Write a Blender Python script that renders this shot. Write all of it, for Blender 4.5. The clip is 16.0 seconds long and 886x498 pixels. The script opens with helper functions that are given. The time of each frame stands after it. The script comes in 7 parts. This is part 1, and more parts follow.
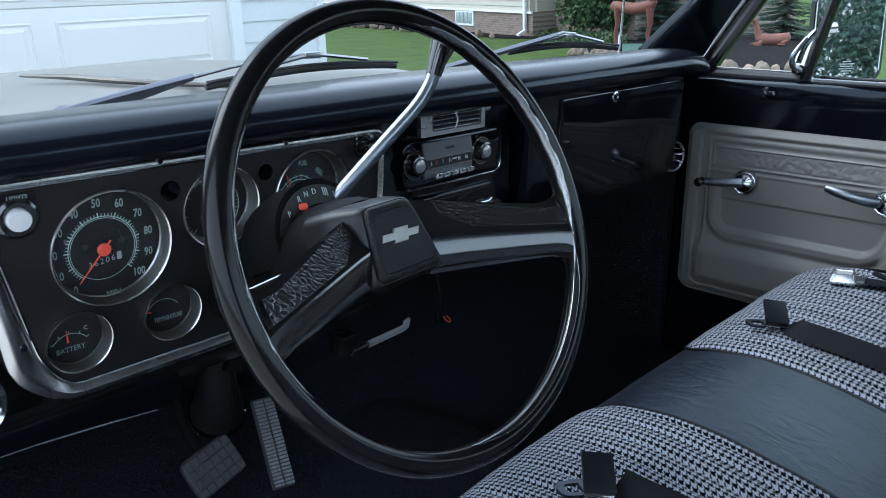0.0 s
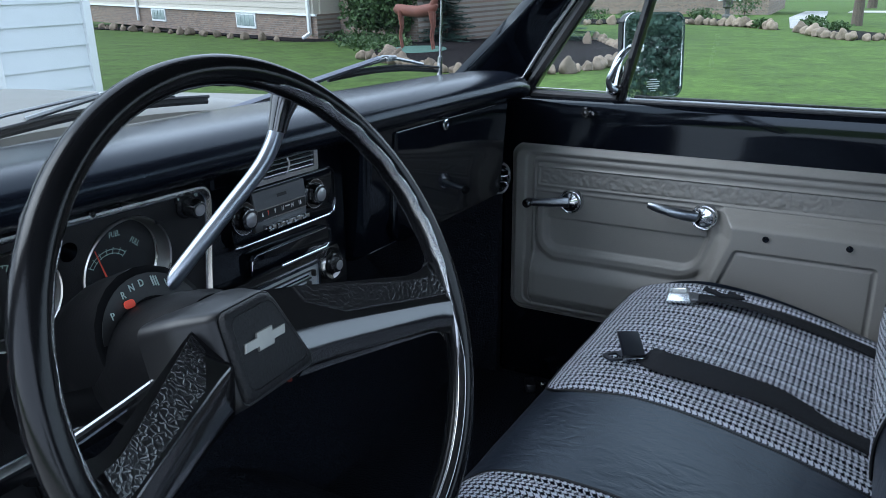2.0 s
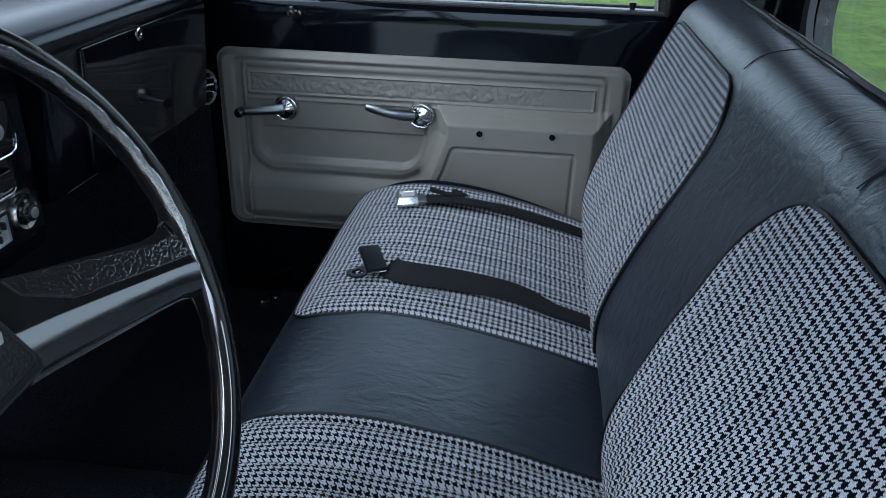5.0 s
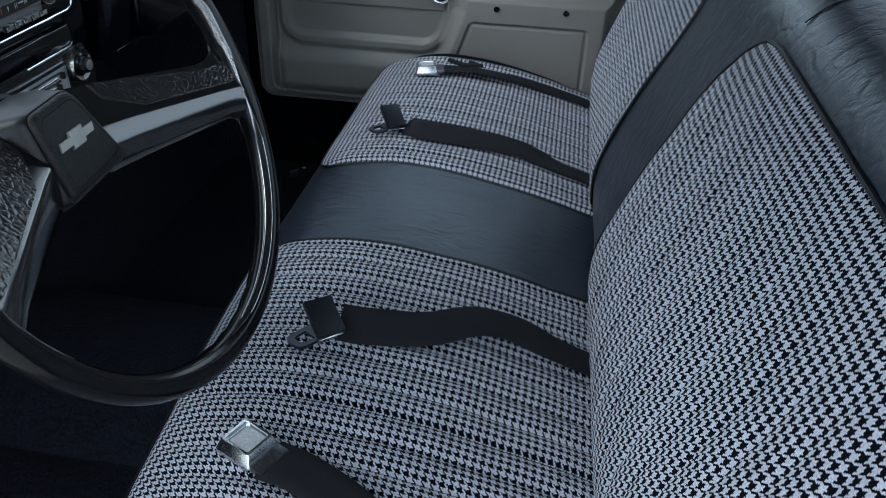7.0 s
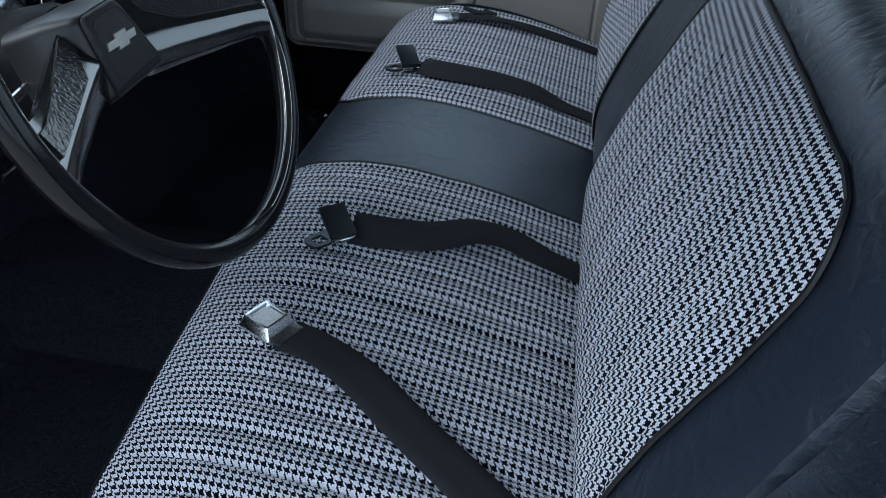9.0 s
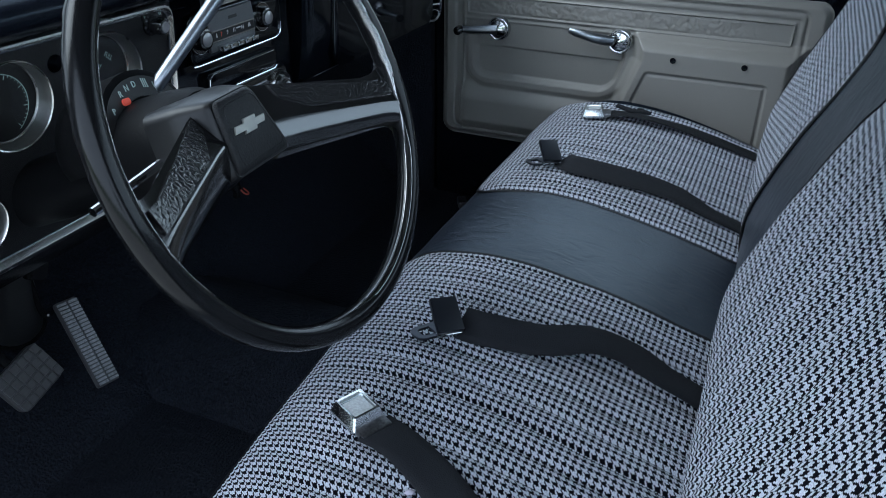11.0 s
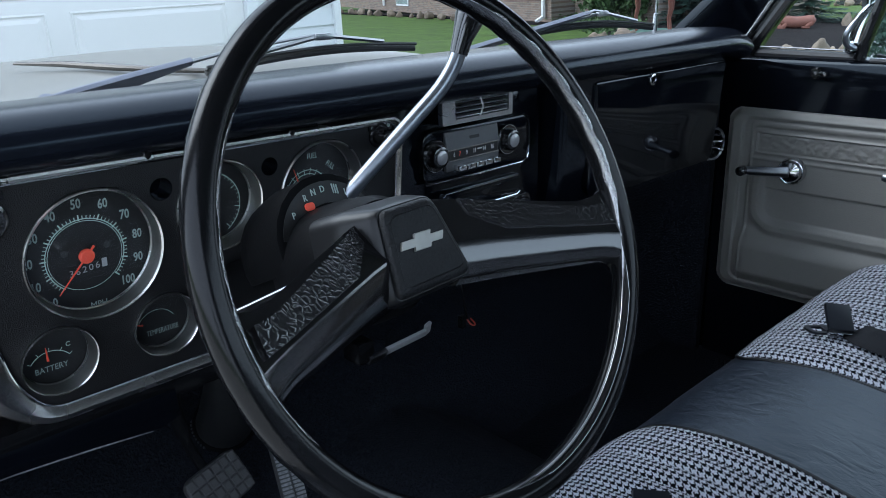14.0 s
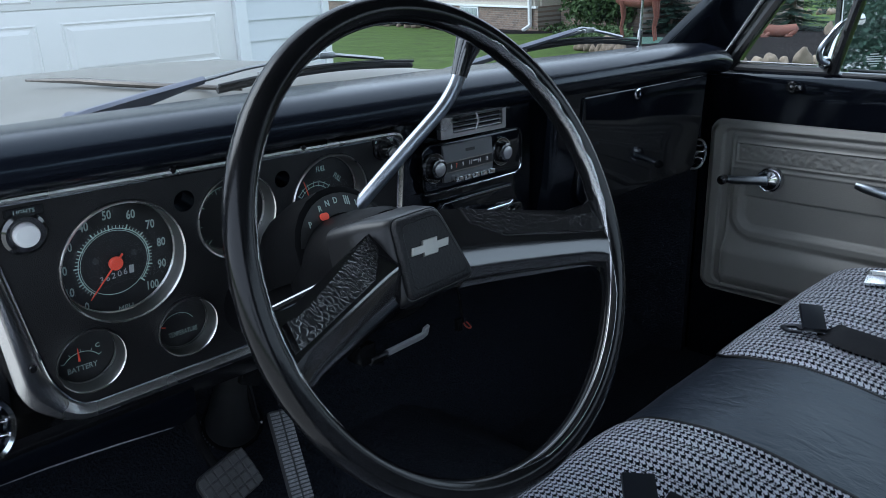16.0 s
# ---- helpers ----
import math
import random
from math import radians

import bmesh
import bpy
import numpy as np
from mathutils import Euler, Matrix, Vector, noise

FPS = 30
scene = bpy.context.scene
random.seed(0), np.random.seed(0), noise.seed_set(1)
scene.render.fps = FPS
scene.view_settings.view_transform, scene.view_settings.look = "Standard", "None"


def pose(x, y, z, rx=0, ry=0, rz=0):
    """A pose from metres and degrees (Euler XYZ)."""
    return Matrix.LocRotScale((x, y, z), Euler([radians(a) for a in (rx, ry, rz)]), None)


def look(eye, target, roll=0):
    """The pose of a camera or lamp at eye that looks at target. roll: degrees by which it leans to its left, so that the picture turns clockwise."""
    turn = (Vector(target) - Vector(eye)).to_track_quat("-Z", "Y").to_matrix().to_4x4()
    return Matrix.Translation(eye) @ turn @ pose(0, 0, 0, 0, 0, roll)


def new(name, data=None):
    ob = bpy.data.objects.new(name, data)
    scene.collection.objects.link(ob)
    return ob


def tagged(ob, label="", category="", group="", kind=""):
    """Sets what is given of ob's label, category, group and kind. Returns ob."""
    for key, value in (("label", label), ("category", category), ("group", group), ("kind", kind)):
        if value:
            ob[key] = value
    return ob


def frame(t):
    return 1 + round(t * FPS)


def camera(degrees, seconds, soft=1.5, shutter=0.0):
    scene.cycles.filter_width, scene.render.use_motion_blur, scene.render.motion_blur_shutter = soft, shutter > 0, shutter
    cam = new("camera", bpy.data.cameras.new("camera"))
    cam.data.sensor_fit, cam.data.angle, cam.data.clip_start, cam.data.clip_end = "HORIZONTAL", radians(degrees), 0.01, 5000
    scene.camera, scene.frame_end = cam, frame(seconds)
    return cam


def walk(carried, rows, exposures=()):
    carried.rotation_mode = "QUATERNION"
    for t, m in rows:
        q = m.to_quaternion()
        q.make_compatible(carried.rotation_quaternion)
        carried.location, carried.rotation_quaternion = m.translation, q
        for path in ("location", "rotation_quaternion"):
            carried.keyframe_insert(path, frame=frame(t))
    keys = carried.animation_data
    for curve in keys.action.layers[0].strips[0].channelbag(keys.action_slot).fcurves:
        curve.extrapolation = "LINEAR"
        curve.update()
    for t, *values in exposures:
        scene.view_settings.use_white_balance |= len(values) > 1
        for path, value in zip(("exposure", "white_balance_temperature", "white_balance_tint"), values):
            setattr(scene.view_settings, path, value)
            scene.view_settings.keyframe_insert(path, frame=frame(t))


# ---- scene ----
cam = camera(58.7, 16.0, soft=0.75)

PATH = [
    (0.0, pose(-0.8189, -0.5036, 0.8430, 70.39, 2.41, -45.84)),
    (0.5, pose(-0.8160, -0.4912, 0.8403, 70.42, 2.32, -47.39)),
    (1.0, pose(-0.8139, -0.4604, 0.8465, 70.31, 2.10, -50.65)),
    (1.5, pose(-0.8033, -0.4123, 0.8633, 70.08, 1.97, -55.58)),
    (2.0, pose(-0.7621, -0.3791, 0.8780, 69.94, 1.62, -60.93)),
    (2.5, pose(-0.6959, -0.3521, 0.8849, 69.63, 1.15, -66.73)),
    (3.0, pose(-0.6653, -0.3318, 0.9017, 69.00, 1.00, -72.88)),
    (3.5, pose(-0.6609, -0.3195, 0.9062, 68.35, 0.27, -77.54)),
    (3.7, pose(-0.6644, -0.3180, 0.9096, 67.82, -0.08, -78.91)),
    (5.8, pose(-0.7567, -0.3277, 0.8994, 58.22, -1.56, -82.54)),
    (6.0, pose(-0.7668, -0.3323, 0.8970, 57.57, -1.57, -82.10)),
    (6.5, pose(-0.8089, -0.3406, 0.9004, 55.93, -1.36, -81.51)),
    (7.0, pose(-0.8552, -0.3552, 0.9010, 54.68, -1.31, -80.76)),
    (7.5, pose(-0.8876, -0.3697, 0.8981, 53.53, -1.29, -80.00)),
    (8.0, pose(-0.9125, -0.3759, 0.8977, 52.50, -1.41, -79.46)),
    (8.2, pose(-0.9220, -0.3780, 0.8956, 52.28, -1.33, -79.29)),
    (10.3, pose(-0.9839, -0.4230, 0.8913, 56.38, -0.72, -74.73)),
    (10.5, pose(-0.9721, -0.4238, 0.8956, 56.86, -0.47, -73.00)),
    (11.0, pose(-0.9099, -0.4368, 0.8916, 58.72, 0.63, -66.05)),
    (11.5, pose(-0.8538, -0.4430, 0.8883, 61.18, 1.60, -59.08)),
    (12.0, pose(-0.8123, -0.4366, 0.8750, 64.05, 2.19, -53.93)),
    (12.5, pose(-0.7810, -0.4300, 0.8616, 66.19, 2.68, -50.13)),
    (13.0, pose(-0.7634, -0.4251, 0.8452, 67.82, 3.00, -47.45)),
    (13.5, pose(-0.7532, -0.4253, 0.8295, 69.01, 3.14, -45.56)),
    (14.0, pose(-0.7499, -0.4244, 0.8224, 69.59, 3.16, -44.67)),
    (14.5, pose(-0.7515, -0.4248, 0.8214, 69.94, 3.16, -44.38)),
    (15.0, pose(-0.7599, -0.4294, 0.8299, 69.94, 3.15, -44.59)),
    (15.5, pose(-0.7804, -0.4434, 0.8363, 70.12, 3.17, -45.06)),
    (16.0, pose(-0.8026, -0.4580, 0.8435, 70.12, 3.18, -45.60)),
]
walk(cam, PATH, exposures=[(0.0, 2.49, 5440, 7), (2.0, 2.38, 5440, 8), (3.5, 2.40, 5400, 6), (6.5, 2.20, 5640, 6), (8.0, 2.14, 5580, 6), (10.5, 2.28, 5460, 5), (12.5, 2.66, 5400, 6), (13.5, 2.50, 5500, 8), (14.5, 2.24, 5540, 8), (16.0, 2.20, 5540, 8)])

# ---------------------------------------------------------------- world, sun
world = bpy.data.worlds.new("world")
scene.world = world
world.use_nodes = True
wn, wl = world.node_tree.nodes, world.node_tree.links
sky = wn.new("ShaderNodeTexSky")
sky.sky_type, sky.sun_disc = "NISHITA", False
sky.sun_elevation, sky.sun_rotation = radians(46), radians(-29)
sky.air_density, sky.dust_density, sky.ozone_density = 1.0, 3.0, 1.5
background = wn["Background"]
background.inputs["Strength"].default_value = 0.15
haze = wn.new("ShaderNodeHueSaturation")
haze.inputs["Saturation"].default_value = 0.45
wl.new(sky.outputs["Color"], haze.inputs["Color"])
cloud = wn.new("ShaderNodeMix")
cloud.data_type = "RGBA"
cloud.inputs[0].default_value = 0.8
cloud.inputs[7].default_value = (3.0, 3.13, 3.36, 1)
wl.new(haze.outputs["Color"], cloud.inputs[6])
wl.new(cloud.outputs[2], background.inputs["Color"])

sun = new("sun", bpy.data.lights.new("sun", "SUN"))
sun.data.energy, sun.data.angle, sun.data.color = 0.5, radians(45), (1.0, 0.97, 0.92)
sun.matrix_world = look((-4.5, 8, 9.5), (0, 0, 0))

# ---------------------------------------------------------------- building tools
def V(*a):
    return Vector(a)


# the truck leans to one side by this much where it stands
LEAN = Matrix.Translation((-0.37, 0, 0.62)) @ pose(0, 0, 0, 0, 2.47, 0) @ Matrix.Translation((0.37, 0, -0.62))


def thing(name, loc=(0, 0, 0), label="", category="", group="", kind="", lean=True):
    """An Empty at loc; what belongs to the truck leans with it."""
    ob = new(name)
    ob.matrix_world = (LEAN if lean else Matrix()) @ Matrix.Translation(loc)
    ob["base"] = tuple(loc)
    return tagged(ob, label, category, group, kind)


def base_of(ob):
    return Vector(ob["base"]) if "base" in ob else Vector()


def part(name, bm, material, parent=None, label="", smooth=35, normals=True):
    """One mesh object; the bmesh is in world metres."""
    if normals:
        bmesh.ops.recalc_face_normals(bm, faces=bm.faces)
    me = bpy.data.meshes.new(name)
    shift = base_of(parent) if parent else Vector()
    if parent:
        bmesh.ops.translate(bm, verts=bm.verts, vec=-shift)
    if smooth:
        for f in bm.faces:
            f.smooth = True
        lim = radians(smooth)
        for e in bm.edges:
            if len(e.link_faces) == 2 and e.calc_face_angle(0) > lim:
                e.smooth = False
    bm.to_mesh(me)
    bm.free()
    me.materials.append(material)
    ob = new(name, me)
    if parent:
        ob.parent = parent
        ob["base"] = tuple(shift)
    if label:
        ob["label"] = label
    return ob


def solo(name, bm, material, label, category="", group="", kind="", smooth=35, base=None, lean=True):
    """A thing that is one mesh, with its origin at base."""
    b = Vector(base) if base else Vector()
    bmesh.ops.translate(bm, verts=bm.verts, vec=-b)
    ob = part(name, bm, material, None, "", smooth)
    ob.matrix_world = (LEAN if lean else Matrix()) @ Matrix.Translation(b)
    ob["base"] = tuple(b)
    return tagged(ob, label, category, group, kind)


def frame_of(n, up=(0, 0, 1)):
    """u, v, n axes: v as near up as can be."""
    n = Vector(n).normalized()
    v = Vector(up) - n * n.dot(Vector(up))
    v.normalize()
    return v.cross(n), v, n


def add_loft(bm, rings, closed=True, cap=True):
    vs = [[bm.verts.new(p) for p in ring] for ring in rings]
    k = len(rings[0])
    for a, b in zip(vs, vs[1:]):
        for i in range(k if closed else k - 1):
            j = (i + 1) % k
            bm.faces.new((a[i], a[j], b[j], b[i]))
    if cap and closed:
        bm.faces.new(vs[0][::-1])
        bm.faces.new(vs[-1])
    return vs


def add_box(bm, c, s, rot=None, bevel=0.0, seg=2):
    m = Matrix.Translation(c) @ (rot.to_4x4() if rot else Matrix()) @ Matrix.Diagonal((*s, 1))
    r = bmesh.ops.create_cube(bm, size=1, matrix=m)
    if bevel:
        es = list({e for v in r["verts"] for e in v.link_edges})
        bmesh.ops.bevel(bm, geom=es, offset=bevel, segments=seg, profile=0.6, affect="EDGES")
    return bm


def box(c, s, rot=None, bevel=0.0, seg=2):
    return add_box(bmesh.new(), c, s, rot, bevel, seg)


def add_lathe(bm, profile, origin, axis, seg=32, up=(0, 0, 1), cap=False):
    """profile: (radius, height along axis)."""
    ax = Vector(axis).normalized()
    ref = Vector(up) if abs(ax.dot(Vector(up))) < 0.95 else Vector((1, 0, 0))
    u, v, n = frame_of(ax, ref)
    o = Vector(origin)
    rings = []
    for r, h in profile:
        rings.append([o + n * h + (u * math.cos(a) + v * math.sin(a)) * max(r, 1e-5) for a in (2 * math.pi * i / seg for i in range(seg))])
    add_loft(bm, rings, True, cap)
    return bm


def lathe(profile, origin, axis, seg=32, up=(0, 0, 1), cap=True):
    return add_lathe(bmesh.new(), profile, origin, axis, seg, up, cap)


def add_tube(bm, pts, r, seg=10, closed=False, flat=1.0, up=(0, 0, 1)):
    """A tube along pts; r a number or one per point; flat squashes it along its own second axis."""
    pts = [Vector(p) for p in pts]
    n = len(pts)
    rs = r if isinstance(r, (list, tuple)) else [r] * n
    rings, last = [], None
    for i, p in enumerate(pts):
        a = pts[i - 1] if (i or closed) else pts[0]
        b = pts[(i + 1) % n] if (i < n - 1 or closed) else pts[-1]
        t = (b - a).normalized()
        ref = last if last is not None else Vector(up)
        s = t.cross(ref)
        if s.length < 1e-4:
            s = t.cross(Vector((1, 0, 0)))
        s.normalize()
        w = s.cross(t).normalized()
        last = w
        rings.append([p + (s * math.cos(q) + w * math.sin(q) * flat) * rs[i] for q in (2 * math.pi * k / seg for k in range(seg))])
    if closed:
        rings.append(rings[0])
        vs = add_loft(bm, rings[:-1], True, False)
        k = seg
        for i in range(k):
            j = (i + 1) % k
            bm.faces.new((vs[-1][i], vs[-1][j], vs[0][j], vs[0][i]))
    else:
        add_loft(bm, rings, True, True)
    return bm


def tube(pts, r, seg=10, closed=False, flat=1.0, up=(0, 0, 1)):
    return add_tube(bmesh.new(), pts, r, seg, closed, flat, up)


def rrect(w, h, r, n=5):
    """A rounded rectangle's outline about its middle."""
    r = min(r, w / 2 - 1e-4, h / 2 - 1e-4)
    out = []
    for cx, cy, a0 in ((w / 2 - r, h / 2 - r, 0), (-w / 2 + r, h / 2 - r, 90), (-w / 2 + r, -h / 2 + r, 180), (w / 2 - r, -h / 2 + r, 270)):
        for k in range(n + 1):
            a = radians(a0 + 90 * k / n)
            out.append((cx + r * math.cos(a), cy + r * math.sin(a)))
    return out


def round_poly(pts, r, n=5):
    """A polygon's outline with rounded corners; r a number or one per corner."""
    out, k = [], len(pts)
    for i, p in enumerate(pts):
        p = Vector(p)
        a, b = Vector(pts[i - 1]) - p, Vector(pts[(i + 1) % k]) - p
        rr = r[i] if isinstance(r, (list, tuple)) else r
        d = min(rr, a.length * 0.45, b.length * 0.45)
        if d < 1e-5:
            out.append(tuple(p))
            continue
        s, e = p + a.normalized() * d, p + b.normalized() * d
        for j in range(n + 1):
            t = j / n
            out.append(tuple(s * (1 - t) ** 2 + p * 2 * t * (1 - t) + e * t * t))
    return out


def scaled(outline, d):
    """The outline moved inwards by d (about; for round-ish outlines)."""
    cx = sum(p[0] for p in outline) / len(outline)
    cy = sum(p[1] for p in outline) / len(outline)
    w = max(abs(p[0] - cx) for p in outline)
    h = max(abs(p[1] - cy) for p in outline)
    return [(cx + (x - cx) * (w - d) / w, cy + (y - cy) * (h - d) / h) for x, y in outline]


def add_slab(bm, outline, o, u, v, n, depth, bevel=0.0, steps=2, back=True):
    """A plate: outline in u, v about o, front face at depth along n, with a rounded front edge."""
    o, u, v, n = Vector(o), Vector(u), Vector(v), Vector(n)

    def ring(ol, h):
        return [o + u * a + v * b + n * h for a, b in ol]
    rings = [ring(outline, 0), ring(outline, depth - bevel)]
    for k in range(1, steps + 1):
        a = math.pi / 2 * k / steps
        if bevel:
            rings.append(ring(scaled(outline, bevel * (1 - math.cos(a))), depth - bevel + bevel * math.sin(a)))
    if not bevel:
        rings = rings[:2]
    add_loft(bm, rings, True, True)
    return bm


def slab(outline, o, u, v, n, depth, bevel=0.0, steps=2):
    return add_slab(bmesh.new(), outline, o, u, v, n, depth, bevel, steps)


def add_rim(bm, outer, inner, o, u, v, n, depth, h0=0.0):
    """A flat frame between two outlines with the same number of points."""
    o, u, v, n = Vector(o), Vector(u), Vector(v), Vector(n)

    def ring(ol, h):
        return [bm.verts.new(o + u * a + v * b + n * h) for a, b in ol]
    A, B, C, D = ring(outer, h0), ring(outer, h0 + depth), ring(inner, h0 + depth), ring(inner, h0)
    k = len(outer)
    for p, q in ((A, B), (B, C), (C, D), (D, A)):
        for i in range(k):
            j = (i + 1) % k
            bm.faces.new((p[i], p[j], q[j], q[i]))
    return bm


def words(name, text, size, o, u, v, n, material, parent, depth=0.0004, align="CENTER", squeeze=1.0, weight=0.0):
    """Raised lettering in the built-in font."""
    cu = bpy.data.curves.new(name, "FONT")
    cu.body, cu.size, cu.extrude, cu.align_x, cu.align_y, cu.resolution_u = text, size, depth, align, "CENTER", 2
    cu.offset = weight
    tmp = bpy.data.objects.new(name, cu)
    scene.collection.objects.link(tmp)
    me = bpy.data.meshes.new_from_object(tmp.evaluated_get(bpy.context.evaluated_depsgraph_get()))
    bpy.data.objects.remove(tmp)
    bpy.data.curves.remove(cu)
    bm = bmesh.new()
    bm.from_mesh(me)
    bpy.data.meshes.remove(me)
    u, v, n, o = Vector(u), Vector(v), Vector(n), Vector(o)
    for w in bm.verts:
        w.co = o + u * w.co.x * squeeze + v * w.co.y + n * w.co.z
    return part(name, bm, material, parent, smooth=0, normals=False)


def lerp(a, b, t):
    return a + (b - a) * t


def along(table, x):
    """Linear between rows of (x, value)."""
    if x <= table[0][0]:
        return table[0][1]
    for (a, p), (b, q) in zip(table, table[1:]):
        if x <= b:
            return p + (q - p) * (x - a) / (b - a)
    return table[-1][1]


def smooth_line(pts, n=8):
    """Catmull-Rom through pts."""
    P = [Vector(p) for p in pts]
    P = [P[0] * 2 - P[1]] + P + [P[-1] * 2 - P[-2]]
    out = []
    for a, b, c, d in zip(P, P[1:], P[2:], P[3:]):
        for k in range(n):
            t = k / n
            out.append(0.5 * (2 * b + (c - a) * t + (2 * a - 5 * b + 4 * c - d) * t * t + (3 * b - a - 3 * c + d) * t ** 3))
    out.append(P[-2])
    return out

# ---------------------------------------------------------------- materials
def mat(name, color, rough=0.5, metal=0.0, grain=0.0, grain_scale=400.0, bump=0.0, bump_scale=300.0, var=0.12, rough_var=0.08,
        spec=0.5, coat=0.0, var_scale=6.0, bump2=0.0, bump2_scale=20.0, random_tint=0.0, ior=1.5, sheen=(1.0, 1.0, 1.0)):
    """A principled surface with colour and gloss that vary at two scales, and fine relief."""
    m = bpy.data.materials.new(name)
    m.use_nodes = True
    nt = m.node_tree
    N, L = nt.nodes, nt.links
    p = N["Principled BSDF"]
    p.inputs["Metallic"].default_value = metal
    p.inputs["IOR"].default_value = ior
    p.inputs["Specular IOR Level"].default_value = spec
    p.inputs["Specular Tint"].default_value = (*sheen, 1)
    p.inputs["Coat Weight"].default_value = coat
    p.inputs["Coat Roughness"].default_value = 0.06
    tc = N.new("ShaderNodeTexCoord")
    big, fine = N.new("ShaderNodeTexNoise"), N.new("ShaderNodeTexNoise")
    for t, s in ((big, var_scale), (fine, grain_scale)):
        t.inputs["Scale"].default_value, t.inputs["Detail"].default_value = s, 4
        L.new(tc.outputs["Object"], t.inputs["Vector"])
    ramp = N.new("ShaderNodeMix")
    ramp.data_type = "RGBA"
    c = Vector(color)
    ramp.inputs[6].default_value = (*(c * (1 - var)), 1)
    ramp.inputs[7].default_value = (*(c * (1 + var)), 1)
    L.new(big.outputs["Fac"], ramp.inputs[0])
    out = ramp.outputs[2]
    if grain:
        g = N.new("ShaderNodeMix")
        g.data_type, g.blend_type = "RGBA", "MULTIPLY"
        gr = N.new("ShaderNodeMapRange")
        gr.inputs[1].default_value, gr.inputs[2].default_value = 0.3, 0.7
        gr.inputs[3].default_value, gr.inputs[4].default_value = 1 - grain, 1 + grain
        L.new(fine.outputs["Fac"], gr.inputs[0])
        g.inputs[0].default_value = 1
        L.new(out, g.inputs[6])
        L.new(gr.outputs[0], g.inputs[7])
        out = g.outputs[2]
    if random_tint:
        oi, hs, mr = N.new("ShaderNodeObjectInfo"), N.new("ShaderNodeHueSaturation"), N.new("ShaderNodeMapRange")
        mr.inputs[3].default_value, mr.inputs[4].default_value = 1 - random_tint, 1 + random_tint
        L.new(oi.outputs["Random"], mr.inputs[0])
        L.new(mr.outputs[0], hs.inputs["Value"])
        L.new(out, hs.inputs["Color"])
        out = hs.outputs["Color"]
    L.new(out, p.inputs["Base Color"])
    rr = N.new("ShaderNodeMapRange")
    rr.inputs[3].default_value, rr.inputs[4].default_value = max(0.02, rough - rough_var), min(1, rough + rough_var)
    L.new(big.outputs["Fac"], rr.inputs[0])
    L.new(rr.outputs[0], p.inputs["Roughness"])
    if bump or bump2:
        last = None
        for s, sc in ((bump, bump_scale), (bump2, bump2_scale)):
            if not s:
                continue
            t = N.new("ShaderNodeTexNoise")
            t.inputs["Scale"].default_value, t.inputs["Detail"].default_value = sc, 3
            L.new(tc.outputs["Object"], t.inputs["Vector"])
            b = N.new("ShaderNodeBump")
            b.inputs["Strength"].default_value, b.inputs["Distance"].default_value = 1.0, s
            L.new(t.outputs["Fac"], b.inputs["Height"])
            if last:
                L.new(last.outputs[0], b.inputs["Normal"])
            last = b
        L.new(last.outputs[0], p.inputs["Normal"])
    return m


def glass(name, tint=(0.93, 0.96, 0.95), gloss=0.7):
    """A thin pane: clear, with a gloss that grows towards grazing view."""
    m = bpy.data.materials.new(name)
    m.use_nodes = True
    nt = m.node_tree
    N, L = nt.nodes, nt.links
    N.remove(N["Principled BSDF"])
    tr, gl, lw, mx = N.new("ShaderNodeBsdfTransparent"), N.new("ShaderNodeBsdfGlossy"), N.new("ShaderNodeLayerWeight"), N.new("ShaderNodeMixShader")
    tr.inputs["Color"].default_value = (*tint, 1)
    gl.inputs["Roughness"].default_value = 0.01
    pw, ml = N.new("ShaderNodeMath"), N.new("ShaderNodeMath")
    pw.operation, ml.operation = "POWER", "MULTIPLY_ADD"
    pw.inputs[1].default_value = 4.5
    ml.inputs[1].default_value, ml.inputs[2].default_value = gloss, 0.04 * min(1, gloss * 2)
    lw.inputs["Blend"].default_value = 0.5
    L.new(lw.outputs["Facing"], pw.inputs[0])
    L.new(pw.outputs[0], ml.inputs[0])
    L.new(ml.outputs[0], mx.inputs[0])
    L.new(tr.outputs[0], mx.inputs[1])
    L.new(gl.outputs[0], mx.inputs[2])
    L.new(mx.outputs[0], N["Material Output"].inputs["Surface"])
    return m


